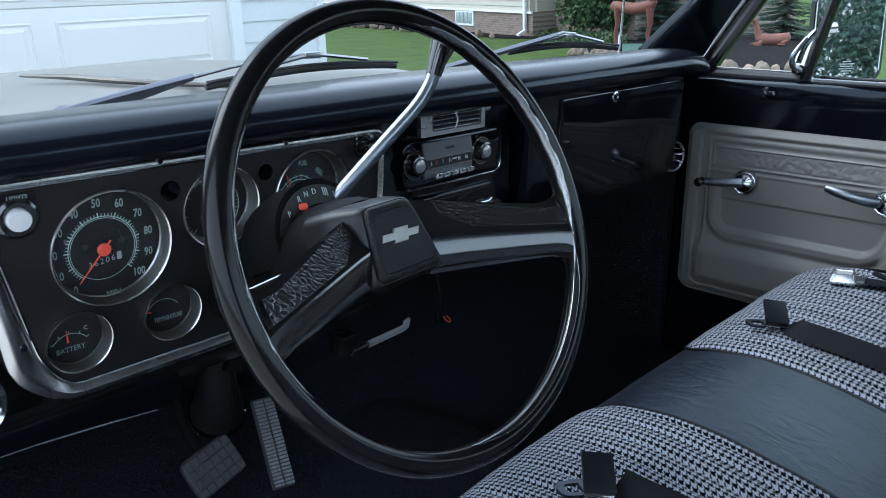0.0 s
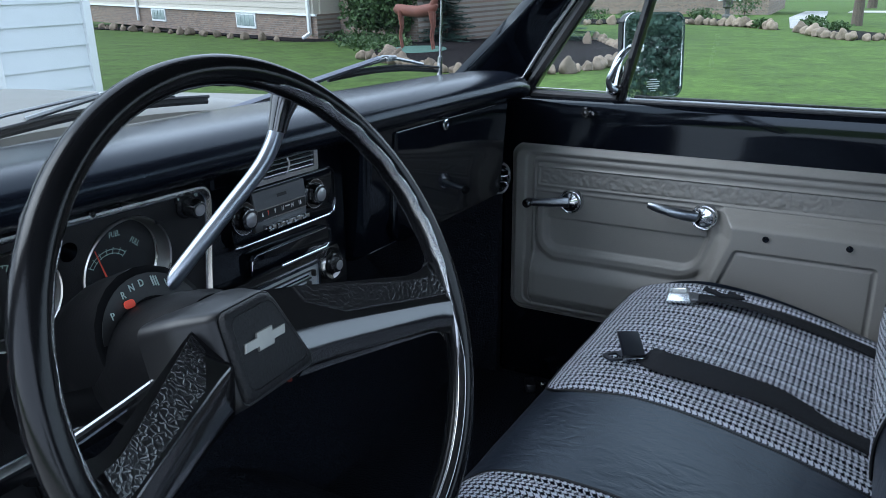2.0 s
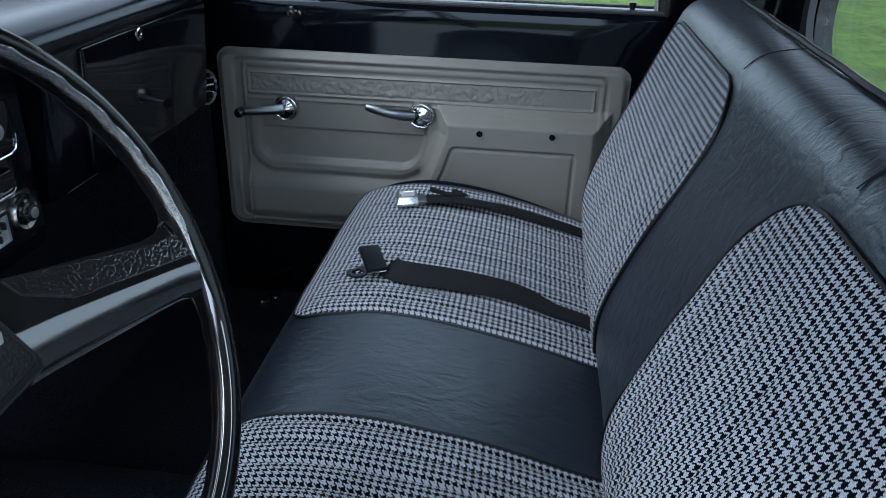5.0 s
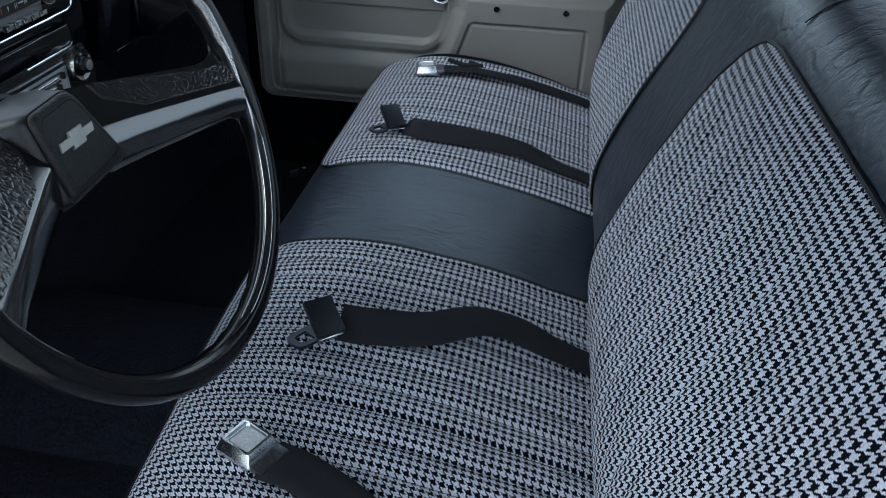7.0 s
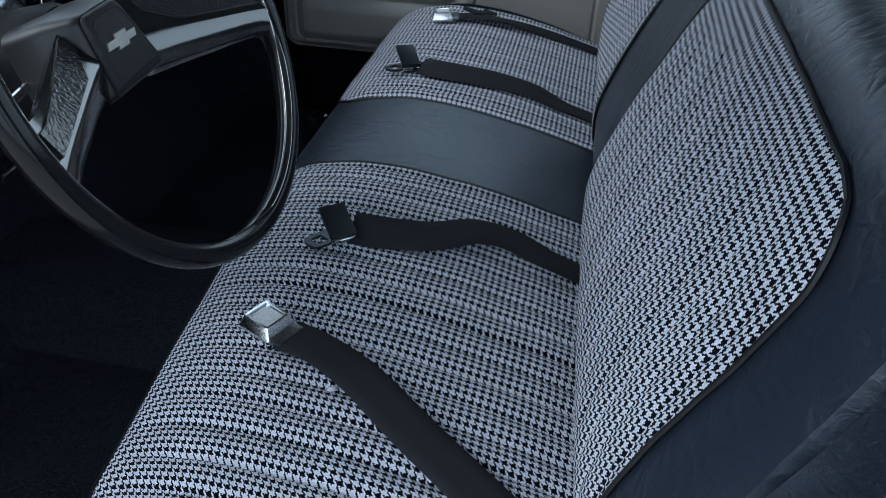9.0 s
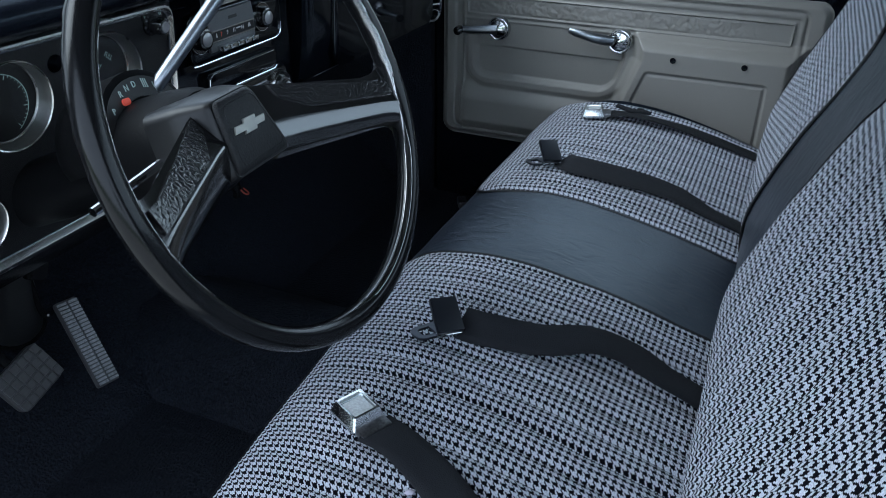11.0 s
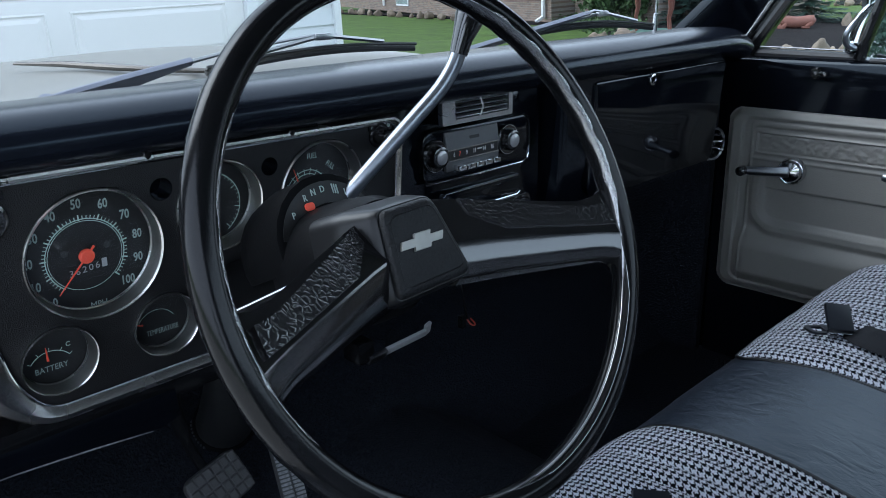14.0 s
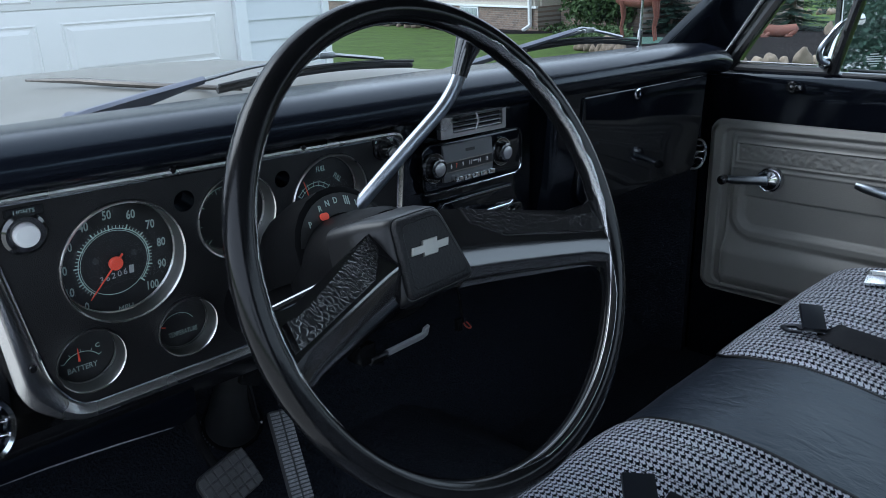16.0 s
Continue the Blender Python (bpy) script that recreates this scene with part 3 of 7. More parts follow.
def at_arc(profile, arc, s):
    """The point and outward normal of a profile at arc length s."""
    for i in range(len(arc) - 1):
        if s <= arc[i + 1] or i == len(arc) - 2:
            t = (s - arc[i]) / (arc[i + 1] - arc[i])
            a, b = profile[i], profile[i + 1]
            dy, dz = (b[0] - a[0]), (b[1] - a[1])
            l = math.hypot(dy, dz)
            return a[0] + dy * t, a[1] + dz * t, dz / l, -dy / l


def nearest_arc(profile, arc, y, z):
    i = min(range(len(profile)), key=lambda k: (profile[k][0] - y) ** 2 + (profile[k][1] - z) ** 2)
    return arc[i]


X0, X1 = -0.70, 0.70


def end_drop(x):
    """How far the padding falls away towards the ends of the bench."""
    e = max(0.0, (X0 + 0.05 - x) / 0.05, (x - X1 + 0.05) / 0.05)
    return -0.05 * (1 - math.sqrt(max(0.0, 1 - min(e, 1) ** 2)))


def front_bow(x, y, z):
    """The front edge sweeps back towards the driver's end."""
    if y < -0.22 or z > 0.40:
        return 0.0
    w = min(1.0, (y + 0.22) / 0.18)
    return -0.034 * w * max(0.0, (-0.12 - x) / 0.45) ** 1.5


def back_bow(x, z):
    """The foot of the backrest sits further back towards the driver's end."""
    return -0.015 * max(0.0, (-0.12 - x) / 0.4) ** 1.4 * min(1.0, max(0.0, 1 - (z - 0.33) / 0.30))


def sag(x, y, z):
    """Long soft waves that make the stuffing uneven."""
    return 0.0022 * noise.noise(Vector((x * 7, y * 9, z * 9))) + 0.001 * noise.noise(Vector((x * 21, y * 25, z * 25 + 3)))


def patch(profile, flip, xs_of, s0, s1, ns, nx, lift, grain=1.0):
    """A sheet over the profile from arc s0 to s1; xs_of(s) gives its x limits, lift(x, s, u, v) how far it stands off."""
    arc = arc_of(profile)
    bm = bmesh.new()
    uvl = bm.loops.layers.uv.new("UVMap")
    rows, coords = [], []
    for j in range(ns + 1):
        s = lerp(s0, s1, j / ns)
        y, z, ny, nz = at_arc(profile, arc, s)
        if flip:
            ny, nz = -ny, -nz
        xl, xr = xs_of(s)
        row, cr = [], []
        for i in range(nx + 1):
            x = lerp(xl, xr, i / nx)
            h = lift(x, s, i / nx, j / ns) + sag(x, y, z) + end_drop(x)
            bow = back_bow(x, z) if profile is BACK else front_bow(x, y, z)
            row.append(bm.verts.new((x, y + ny * h + bow, z + nz * h)))
            cr.append((x * grain, s * grain))
        rows.append(row)
        coords.append(cr)
    for j in range(ns):
        for i in range(nx):
            f = bm.faces.new((rows[j][i], rows[j][i + 1], rows[j + 1][i + 1], rows[j + 1][i]))
            for l, (a, b) in zip(f.loops, ((j, i), (j, i + 1), (j + 1, i + 1), (j + 1, i))):
                l[uvl].uv = coords[a][b]
    return bm, rows


def edge_fall(u, v, w, d):
    """A padded sheet is lowest at its own edges."""
    e = min(u, 1 - u) * w
    g = min(v, 1 - v) * d
    return (1 - math.exp(-e / 0.012)) * (1 - math.exp(-g / 0.012))


def pleat(x, pitch):
    c = abs(math.sin(math.pi * x / pitch))
    return 0.0082 * (c ** 0.42 - 1)


def corner_limits(xl, xr, s0, s1, r0, rl, rr_):
    """x limits of a panel with rounded corners: radius r0 at s0, rl and rr_ at s1."""
    def inset(q, r):
        return r - math.sqrt(max(0.0, r * r - (r - q) ** 2)) if 0 < r and q < r else 0.0

    def f(s):
        return xl + max(inset(s - s0, r0), inset(s1 - s, rl)), xr - max(inset(s - s0, r0), inset(s1 - s, rr_))
    return f


def piping(name, bm_rows, parent, r=0.0032):
    """A cord round the outline of a sheet."""
    rows = bm_rows
    loop = [v.co.copy() for v in rows[0]] + [r_[-1].co.copy() for r_ in rows[1:]] + [v.co.copy() for v in rows[-1][::-1][1:]] + [r_[0].co.copy() for r_ in rows[::-1][1:-1]]
    pts = [loop[0]]
    for p in loop[1:]:
        if (p - pts[-1]).length > 0.004:
            pts.append(p)
    return part(name, tube(pts, r, 6, True), M_PIPING, parent, "black cord piping")


ca, ba = arc_of(CUSHION), arc_of(BACK)
# leatherette bodies
bm, _ = patch(CUSHION, False, lambda s: (X0, X1), 0, ca[-1], 46, 60, lambda x, s, u, v: -0.002)
cushion = part("cushion", bm, M_LEATHER, seat, "black leatherette cushion body")
bm, _ = patch(BACK, False, lambda s: (X0, X1), 0, ba[-1], 60, 60, lambda x, s, u, v: -0.0022)
backrest = part("backrest", bm, M_LEATHER, seat, "black leatherette backrest body")
for x in (X0, X1):
    s = 1 if x > 0 else -1
    bm = bmesh.new()
    for prof in (CUSHION, BACK):
        ys = [(p[0], p[1]) for p in prof]
        m = (sum(p[0] for p in ys) / len(ys), sum(p[1] for p in ys) / len(ys))
        ring = [(x - s * 0.004, m[0] + (y - m[0]) * 0.80, m[1] + (z - m[1]) * 0.80) for y, z in ys]
        vs = [bm.verts.new(p) for p in ring]
        bm.faces.new(vs)
    part("end_panel", bm, M_LEATHER, seat, "black leatherette seat end")

c0 = nearest_arc(CUSHION, ca, -0.002, 0.315)
c1 = ca[-1]
b0, b1 = ba[0] + 0.02, nearest_arc(BACK, ba, -0.549, 0.680) + 0.012
for xl, xr in ((-0.650, -0.055), (0.167, 0.645)):
    w = xr - xl
    lim = corner_limits(xl, xr, c0, c1, 0.05, 0.0, 0.0)
    bm, rows = patch(CUSHION, False, lim, c0, c1, 60, 190, lambda x, s, u, v: 0.0005 + 0.006 * edge_fall(u, v, w, c1 - c0) + pleat(x, 0.0340) * min(1, v * 4))
    cords = [[v.co.copy() for v in r_] for r_ in rows]
    cloth = part("cushion_cloth", bm, M_TWEED, seat, "houndstooth cloth with shallow pleats", smooth=60)
    loop = [r_[0] for r_ in cords[::-1]] + cords[0][1:-1] + [r_[-1] for r_ in cords]
    part("piping", tube(loop, 0.0022, 6), M_PIPING, cloth, "black cord piping")
for xl, xr in ((-0.612, -0.052), (0.167, 0.655)):
    w = xr - xl
    driver = xl < 0
    top = b1 - (0.026 if driver else 0.016)
    straight = corner_limits(xl, xr, b0, top, 0.0, *((0.060, 0.110) if driver else (0.075, 0.060)))

    def lim(s):
        # both panels lean towards the middle of the bench at their feet
        left, right = straight(s)
        k = 1 - (s - b0) / (top - b0)
        if driver:
            return left + 0.034 * k, right + 0.030 * k
        return left + 0.028 * k, right
    bm, rows = patch(BACK, False, lim, b0, top, 70, 190, lambda x, s, u, v: 0.0005 + 0.003 * edge_fall(u, v, w, b1 - b0) + pleat(x, 0.0340) * 0.5 * min(1, (1 - v) * 4), 0.93)
    cords = [[v.co.copy() for v in r_] for r_ in rows]
    cloth = part("backrest_cloth", bm, M_TWEED, seat, "houndstooth cloth panel", smooth=60)
    loop = [r_[0] for r_ in cords] + cords[-1][1:-1] + [r_[-1] for r_ in cords[::-1]]
    part("piping", tube(loop, 0.0022, 6), M_PIPING, cloth, "black cord piping")
# welt along the rear of the backrest's top, and the seams down from it
part("welt", tube([(x, -0.626 + 0.001 * math.sin(x * 40), 0.7175 + end_drop(x)) for x in (lerp(-0.67, 0.67, i / 60) for i in range(61))], 0.0042, 8), M_PIPING, seat, "thick black welt along the top")
sb0 = nearest_arc(BACK, ba, -0.555, 0.690)
sb1 = nearest_arc(BACK, ba, -0.622, 0.715)
for xs_ in (-0.165, 0.212):
    line = []
    for i in range(9):
        y, z, ny, nz = at_arc(BACK, ba, lerp(sb0, sb1, i / 8))
        x = xs_ + 0.012 * i / 8
        h = sag(x, y, z) - 0.0018
        line.append((x, y + ny * h, z + nz * h))
    part("seam", tube(line, 0.0007, 6), M_PIPING, backrest, "stitched seam")

# ---------------------------------------------------------------- steering wheel and column
WC = V(-0.3605, -0.0345, 0.629)
WU, WV, WN = V(1, 0, 0), V(0, math.sin(radians(22.5)), math.cos(radians(22.5))), V(0, -math.cos(radians(22.5)), math.sin(radians(22.5)))


def wp(u, v, n):
    return WC + WU * u + WV * v + WN * n


wheel = thing("steering_wheel", wp(0, 0, -0.06), "large thin-rimmed black steering wheel with two broad spokes", "steering wheel")
R_RIM = 0.1975
bm = bmesh.new()
rings = []
NR, NS = 120, 14
vs = []
for i in range(NR):
    a = 2 * math.pi * i / NR
    ring = []
    for k in range(NS):
        q = 2 * math.pi * k / NS
        # finger scallops on the far side of the rim, worn smooth in front
        r = 0.0112 + (0.0005 * math.sin(a * 44) if math.sin(q) < -0.3 else 0)
        rad = R_RIM + r * math.cos(q)
        ring.append(bm.verts.new(wp(-0.0045 + rad * math.cos(a), rad * math.sin(a), r * 1.1 * math.sin(q))))
    vs.append(ring)
for i in range(NR):
    for k in range(NS):
        bm.faces.new((vs[i][k], vs[(i + 1) % NR][k], vs[(i + 1) % NR][(k + 1) % NS], vs[i][(k + 1) % NS]))
part("rim", bm, M_RIM, wheel, "glossy black worn rim")
# crackled skin along the inside of the rim on both sides
# the third arc is an added glossier strip that stands in for a sky highlight
for a0, a1, skin in ((-14, 78, M_FLAKE), (140, 212, M_FLAKE), (-100, -15, M_GLINT)):
    bm = bmesh.new()
    rows = []
    for i in range(61):
        a = radians(lerp(a0, a1, i / 60))
        thin = min(1.0, 6 * min(i, 60 - i) / 60)
        row = []
        for k in range(7):
            edge = 0.16 * math.sin(a * 31) + 0.10 * math.sin(a * 57 + k)
            q = radians(150 + lerp(-28, 17, k / 6) * thin) + edge * ((0.5 if k in (0, 6) else 0.15) if skin is M_FLAKE else 0.0)
            r = 0.0112 + (0.0003 if 0 < k < 6 else -0.0004)
            rad = R_RIM + r * math.cos(q)
            row.append(wp(-0.0045 + rad * math.cos(a), rad * math.sin(a), r * 1.1 * math.sin(q)))
        rows.append(row)
    add_loft(bm, rows, False, False)
    part("crackled_skin" if skin is M_FLAKE else "glint_strip", bm, skin, wheel, "crackled and flaking skin inside the rim" if skin is M_FLAKE else "added glossier strip for the bright highlight inside the rim")


rnd = random.Random(11)
for k in range(16):
    a = radians(rnd.uniform(146, 190))
    q = radians(rnd.uniform(166, 196))
    rad = R_RIM + 0.0112 * math.cos(q)
    o = wp(-0.0045 + rad * math.cos(a), rad * math.sin(a), 0.0123 * math.sin(q))
    n = (WU * math.cos(a) + WV * math.sin(a)) * math.cos(q) + WN * math.sin(q)
    along_ = WU * -math.sin(a) + WV * math.cos(a)
    blot = round_poly([(-0.5, -0.3), (0.1, -0.5), (0.5, 0.1), (0.1, 0.5), (-0.4, 0.3)], 0.15, 2)
    ln, wd = rnd.uniform(0.004, 0.012), rnd.uniform(0.0015, 0.0035)
    part("worn_patch", slab([(x * ln, y * wd) for x, y in blot], o - n * 0.0004, along_, n.cross(along_), n, 0.0007), M_WORN, wheel, "red-brown worn patch")


def spoke_section(u, dip=0.0):
    """Section of a spoke at distance u from the hub: a sunken upper face, a ridge and a broad flat face that rolls under."""
    t = min(1.0, max(0.0, (u - 0.03) / 0.16))
    flare = 0.020 * max(0.0, (u - 0.155) / 0.042) ** 2
    top = (lerp(0.036, -0.014, t) + flare, lerp(-0.064, -0.003, t))
    ridge = (lerp(0.002, -0.040, t), lerp(-0.043, 0.007, t))
    bot = (lerp(-0.040, -0.066, t) - flare, lerp(-0.051, 0.000, t) - dip)
    bb = (lerp(-0.034, -0.062, t) - flare, lerp(-0.078, -0.013, t) - dip)
    bt = (lerp(0.026, -0.018, t) + flare, lerp(-0.080, -0.014, t))
    w = ridge[0] - bot[0]

    def face(f, rise):
        return (lerp(ridge[0], bot[0], f), ridge[1] - dip * f + rise * w)
    return [top, ridge, face(0.05, 0.026), face(0.12, 0.042), face(0.30, 0.060), face(0.48, 0.070), face(0.64, 0.066), face(0.78, 0.036), face(0.90, -0.036), bot, bb, bt]


for s in (1, -1):
    us = [0.025, 0.06, 0.10, 0.14, 0.16, 0.172, 0.181, 0.188, 0.194, 0.198]
    bm = bmesh.new()
    add_loft(bm, [[wp(s * min(u, math.sqrt(0.196 ** 2 - v * v)) - 0.0045 * min(1, u / 0.19), v, n) for v, n in spoke_section(u, 0.0 if s > 0 else 0.014 * (1 - (u / 0.2) ** 2))] for u in us])
    bmesh.ops.bevel(bm, geom=[e for e in bm.edges if e.calc_face_angle(0) > 0.7], offset=0.002, segments=2, affect="EDGES")
    sp = part("spoke", bm, M_WHEEL, wheel, "broad glossy black spoke")
    bm = bmesh.new()
    rings = []
    for u in (0.055, 0.08, 0.11, 0.14, 0.165, 0.181):
        sec = spoke_section(u)
        (v0, n0), (v1, n1) = sec[0], sec[1]
        f0, f1 = lerp(0.04, 0.30, (u - 0.055) / 0.126), 0.90
        if u == 0.055:
            f0, f1 = 0.04, 0.45
        a, b = (lerp(v0, v1, f0), lerp(n0, n1, f0)), (lerp(v0, v1, f1), lerp(n0, n1, f1))
        nv, nn = (n1 - n0), -(v1 - v0)
        l = math.hypot(nv, nn)
        nv, nn = nv / l, nn / l
        rings.append([wp(s * u, a[0] + nv * h, a[1] + nn * h) if side == 0 else wp(s * u, b[0] + nv * h, b[1] + nn * h)
                      for side, h in ((0, -0.002), (0, 0.0022), (1, 0.0022), (1, -0.002))])
    add_loft(bm, rings)
    part("insert", bm, M_CRINKLE, sp, "crackle-grained black insert")

# hub: its flanks slope from the pad down to the spokes
bm = bmesh.new()
base = round_poly([(-0.0345, 0.034), (0.0195, 0.036), (0.040, -0.032), (-0.040, -0.035)], [0.008, 0.010, 0.009, 0.008], 4)
rings = []
for k, n in ((1.55, -0.105), (1.50, -0.078), (1.42, -0.066), (1.16, -0.046), (1.09, -0.0405), (1.04, -0.0390), (0.90, -0.0395)):
    rings.append([wp(-0.0055 + x * k, y * (0.5 + 0.5 * k), n) for x, y in base])
add_loft(bm, rings)
part("hub", bm, M_HUB, wheel, "black wheel hub with sloping flanks")
outline = round_poly([(-0.0345, 0.034), (0.0195, 0.036), (0.040, -0.032), (-0.040, -0.035)], [0.008, 0.010, 0.009, 0.008], 4)
horn = part("horn_pad", slab(outline, wp(-0.0055, 0.0, -0.056), WU, WV, WN, 0.022, 0.006, 4), M_GRAIN, wheel, "grained black horn pad")
outline = round_poly([(-0.0285, 0.0275), (0.0155, 0.0295), (0.0325, -0.025), (-0.0335, -0.028)], 0.008, 4)
bm = bmesh.new()
add_tube(bm, [wp(-0.0055 + x, y, -0.0342) for x, y in outline], 0.0008, 5, True)
part("stitch_line", bm, M_GRAIN, horn)
# maker's badge as a plain shape: a bar crossed by a slanted block
bm = bmesh.new()
bo = wp(-0.0105, 0.004, -0.0342)
cross = [(x * 0.98, y * 0.66) for x, y in [(-0.0235, -0.0055), (-0.009, -0.0055), (-0.0105, -0.0105), (0.0065, -0.0105), (0.008, -0.0055), (0.0205, -0.0055), (0.0235, 0.0045), (0.009, 0.0045), (0.0105, 0.0100), (-0.0065, 0.0100), (-0.008, 0.0045), (-0.0205, 0.0045)]]
add_slab(bm, cross, bo, WU, WV, WN, 0.0026, 0.0006, 1)
part("badge", bm, M_BADGE, horn, "small bright metal badge")

column = thing("steering_column", wp(0, 0, -0.45), "black steering column with gear lever and selector dial", "steering column")
bm = bmesh.new()
add_lathe(bm, [(0.012, -0.08), (0.046, -0.088), (0.052, -0.10), (0.056, -0.130), (0.0575, -0.166), (0.050, -0.20), (0.037, -0.215), (0.037, -0.60)], wp(0, 0, 0), WN, 36, cap=True)
part("tube", bm, M_SHROUD, column, "black column tube")
# selector dial hood on top of the column
bm = bmesh.new()
sec = []
for k in range(15):
    a = radians(lerp(200, -20, k / 14))
    sec.append((0.0585 * math.cos(a), 0.0275 + 0.059 * max(-0.5, math.sin(a))))
rings = []
for n, sc in ((-0.164, 0.94), (-0.166, 1.0), (-0.215, 1.0), (-0.245, 0.93), (-0.265, 0.75)):
    rings.append([wp(0.004 + x * sc, y * sc, n) for x, y in sec])
add_loft(bm, rings)
part("selector_hood", bm, M_SHROUD, column, "black hood over the selector dial")
bm = bmesh.new()
outer = [(0.004 + 0.0535 * math.cos(radians(a)), 0.0265 + 0.053 * math.sin(radians(a))) for a in range(170, 9, -10)]
inner = [(0.004 + 0.034 * math.cos(radians(a)), 0.0265 + 0.033 * math.sin(radians(a))) for a in range(10, 171, 10)]
add_slab(bm, outer + inner, wp(0, 0, -0.1665), WU, WV, WN, 0.003)
dial = part("selector_dial", bm, M_DIAL, column, "dark curved selector dial")
for ch, a in (("P", 142), ("R", 116), ("N", 103), ("D", 90), ("L", 58)):
    r = 0.0455
    words("letter", ch, 0.0088, wp(0.004 + r * math.cos(radians(a)), 0.0265 + r * math.sin(radians(a)), -0.163), WU, WV, WN, M_NUMERAL, dial, squeeze=0.8)
for da, w in ((76, 0.0006), (73, 0.0006), (70, 0.0006)):
    a = radians(da)
    part("gear_mark", slab(rrect(0.0012, 0.009, 0.0004), wp(0.004 + 0.0455 * math.cos(a), 0.0265 + 0.0455 * math.sin(a), -0.1632), WU, WV, WN, 0.0006), M_NUMERAL, dial)
a = radians(119)
add = slab(rrect(0.010, 0.007, 0.003), wp(0.004 + 0.0375 * math.cos(a), 0.0265 + 0.0375 * math.sin(a), -0.163), WU, WV, WN, 0.0015)
part("pointer", add, M_RED, dial, "orange gear pointer")
lever = part("gear_lever", tube(smooth_line([(-0.335, 0.150, 0.610), (-0.318, 0.140, 0.632), (-0.270, 0.122, 0.680), (-0.240, 0.112, 0.709), (-0.225, 0.108, 0.728), (-0.216, 0.106, 0.745)], 6), 0.0075, 12), M_LEVER, column, "bent chrome gear lever")
part("lever_knob", tube([(-0.217, 0.1062, 0.742), (-0.212, 0.105, 0.757), (-0.204, 0.103, 0.775), (-0.198, 0.102, 0.787), (-0.195, 0.1015, 0.792)], [0.0085, 0.0100, 0.0145, 0.0150, 0.010], 16), M_WHEEL, lever, "flared black lever knob")
part("indicator_lever", tube([(-0.39, 0.066, 0.592), (-0.452, 0.057, 0.588), (-0.490, 0.055, 0.584), (-0.512, 0.054, 0.582)], 0.0042, 10), M_CHROME, column, "slim chrome indicator lever")

# ---------------------------------------------------------------- instrument panel
PV = V(0, -0.12, 1).normalized()
PN = V(0, -1, -0.12).normalized()
PU = V(1, 0, 0)


def pp(x, z, h=0.0):
    """A point of the instrument panel at x, z, standing h proud of it."""
    return V(x, 0.298 + 0.12 * (0.6 - z), z) + PN * h


cluster = thing("instrument_cluster", (-0.37, 0.31, 0.42), "pebbled black instrument panel with round gauges in a bright trim", "instruments")
OUT = round_poly([(-0.647, 0.666), (-0.130, 0.660), (-0.126, 0.4145), (-0.577, 0.4125), (-0.621, 0.452)], [0.016, 0.022, 0.03, 0.035, 0.035], 5)
INN = round_poly([(-0.631, 0.656), (-0.137, 0.650), (-0.133, 0.431), (-0.567, 0.4295), (-0.591, 0.466)], [0.014, 0.018, 0.026, 0.03, 0.03], 5)
GAUGES = [("speedometer", -0.5050, 0.5737, 0.0650), ("battery_gauge", -0.5500, 0.4768, 0.0352), ("temperature_gauge", -0.4430, 0.4792, 0.0350),
          ("blank_gauge", -0.3752, 0.5940, 0.0492), ("fuel_gauge", -0.2455, 0.5870, 0.0568)]
HOLES = [(-0.437, 0.624, 0.0115), (-0.315, 0.625, 0.0100)]


def circle(x, z, r, n=40):
    return [(x + r * math.cos(2 * math.pi * i / n), z + r * math.sin(2 * math.pi * i / n)) for i in range(n)]


bm = bmesh.new()
edges = []
for loop in [INN] + [circle(x, z, r) for _, x, z, r in GAUGES] + [circle(x, z, r, 20) for x, z, r in HOLES]:
    vs = [bm.verts.new(pp(a, b)) for a, b in loop]
    edges += [bm.edges.new((vs[i], vs[(i + 1) % len(vs)])) for i in range(len(vs))]
bmesh.ops.triangle_fill(bm, use_beauty=True, use_dissolve=False, edges=edges)
panel = part("panel", bm, M_PANEL, cluster, "pebbled black panel", smooth=0)
bm = bmesh.new()


def trim_ring(outline, h):
    return [bm.verts.new(pp(a, b, h)) for a, b in outline]


MID = [(lerp(a[0], b[0], 0.5), lerp(a[1], b[1], 0.5)) for a, b in zip(OUT, INN)]
rings = [trim_ring(OUT, -0.02), trim_ring(OUT, 0.002), trim_ring([(lerp(a[0], b[0], 0.25), lerp(a[1], b[1], 0.25)) for a, b in zip(OUT, INN)], 0.0072), trim_ring(MID, 0.0078),
         trim_ring([(lerp(a[0], b[0], 0.8), lerp(a[1], b[1], 0.8)) for a, b in zip(OUT, INN)], 0.0036), trim_ring(INN, -0.001)]
for A, B in zip(rings, rings[1:]):
    for i in range(len(A)):
        j = (i + 1) % len(A)
        bm.faces.new((A[i], A[j], B[j], B[i]))
trim = part("bright_trim", bm, M_TRIM, cluster, "rounded bright metal trim with wear")
part("inner_bead", tube([pp(x, z, 0.0018) for x, z in INN], 0.0011, 6, True), M_CHROME, trim, "crisp bright inner edge")
for x, z in ((-0.607, 0.492), (-0.45, 0.6615), (-0.29, 0.6595)):
    part("screw", lathe([(0.0001, 0.008), (0.003, 0.0078), (0.0042, 0.0066), (0.0042, 0.004)], pp(x, z), PN, 12), M_BLACK, trim, "black screw head")

for x, z, r in HOLES:
    bm = bmesh.new()
    add_lathe(bm, [(r, 0.0005), (r, -0.012), (0.0001, -0.012)], pp(x, z), PN, 20)
    part("warning_lamp_well", bm, M_GLOSS, panel, "dark recessed warning lamp")


DEEP = 0.008


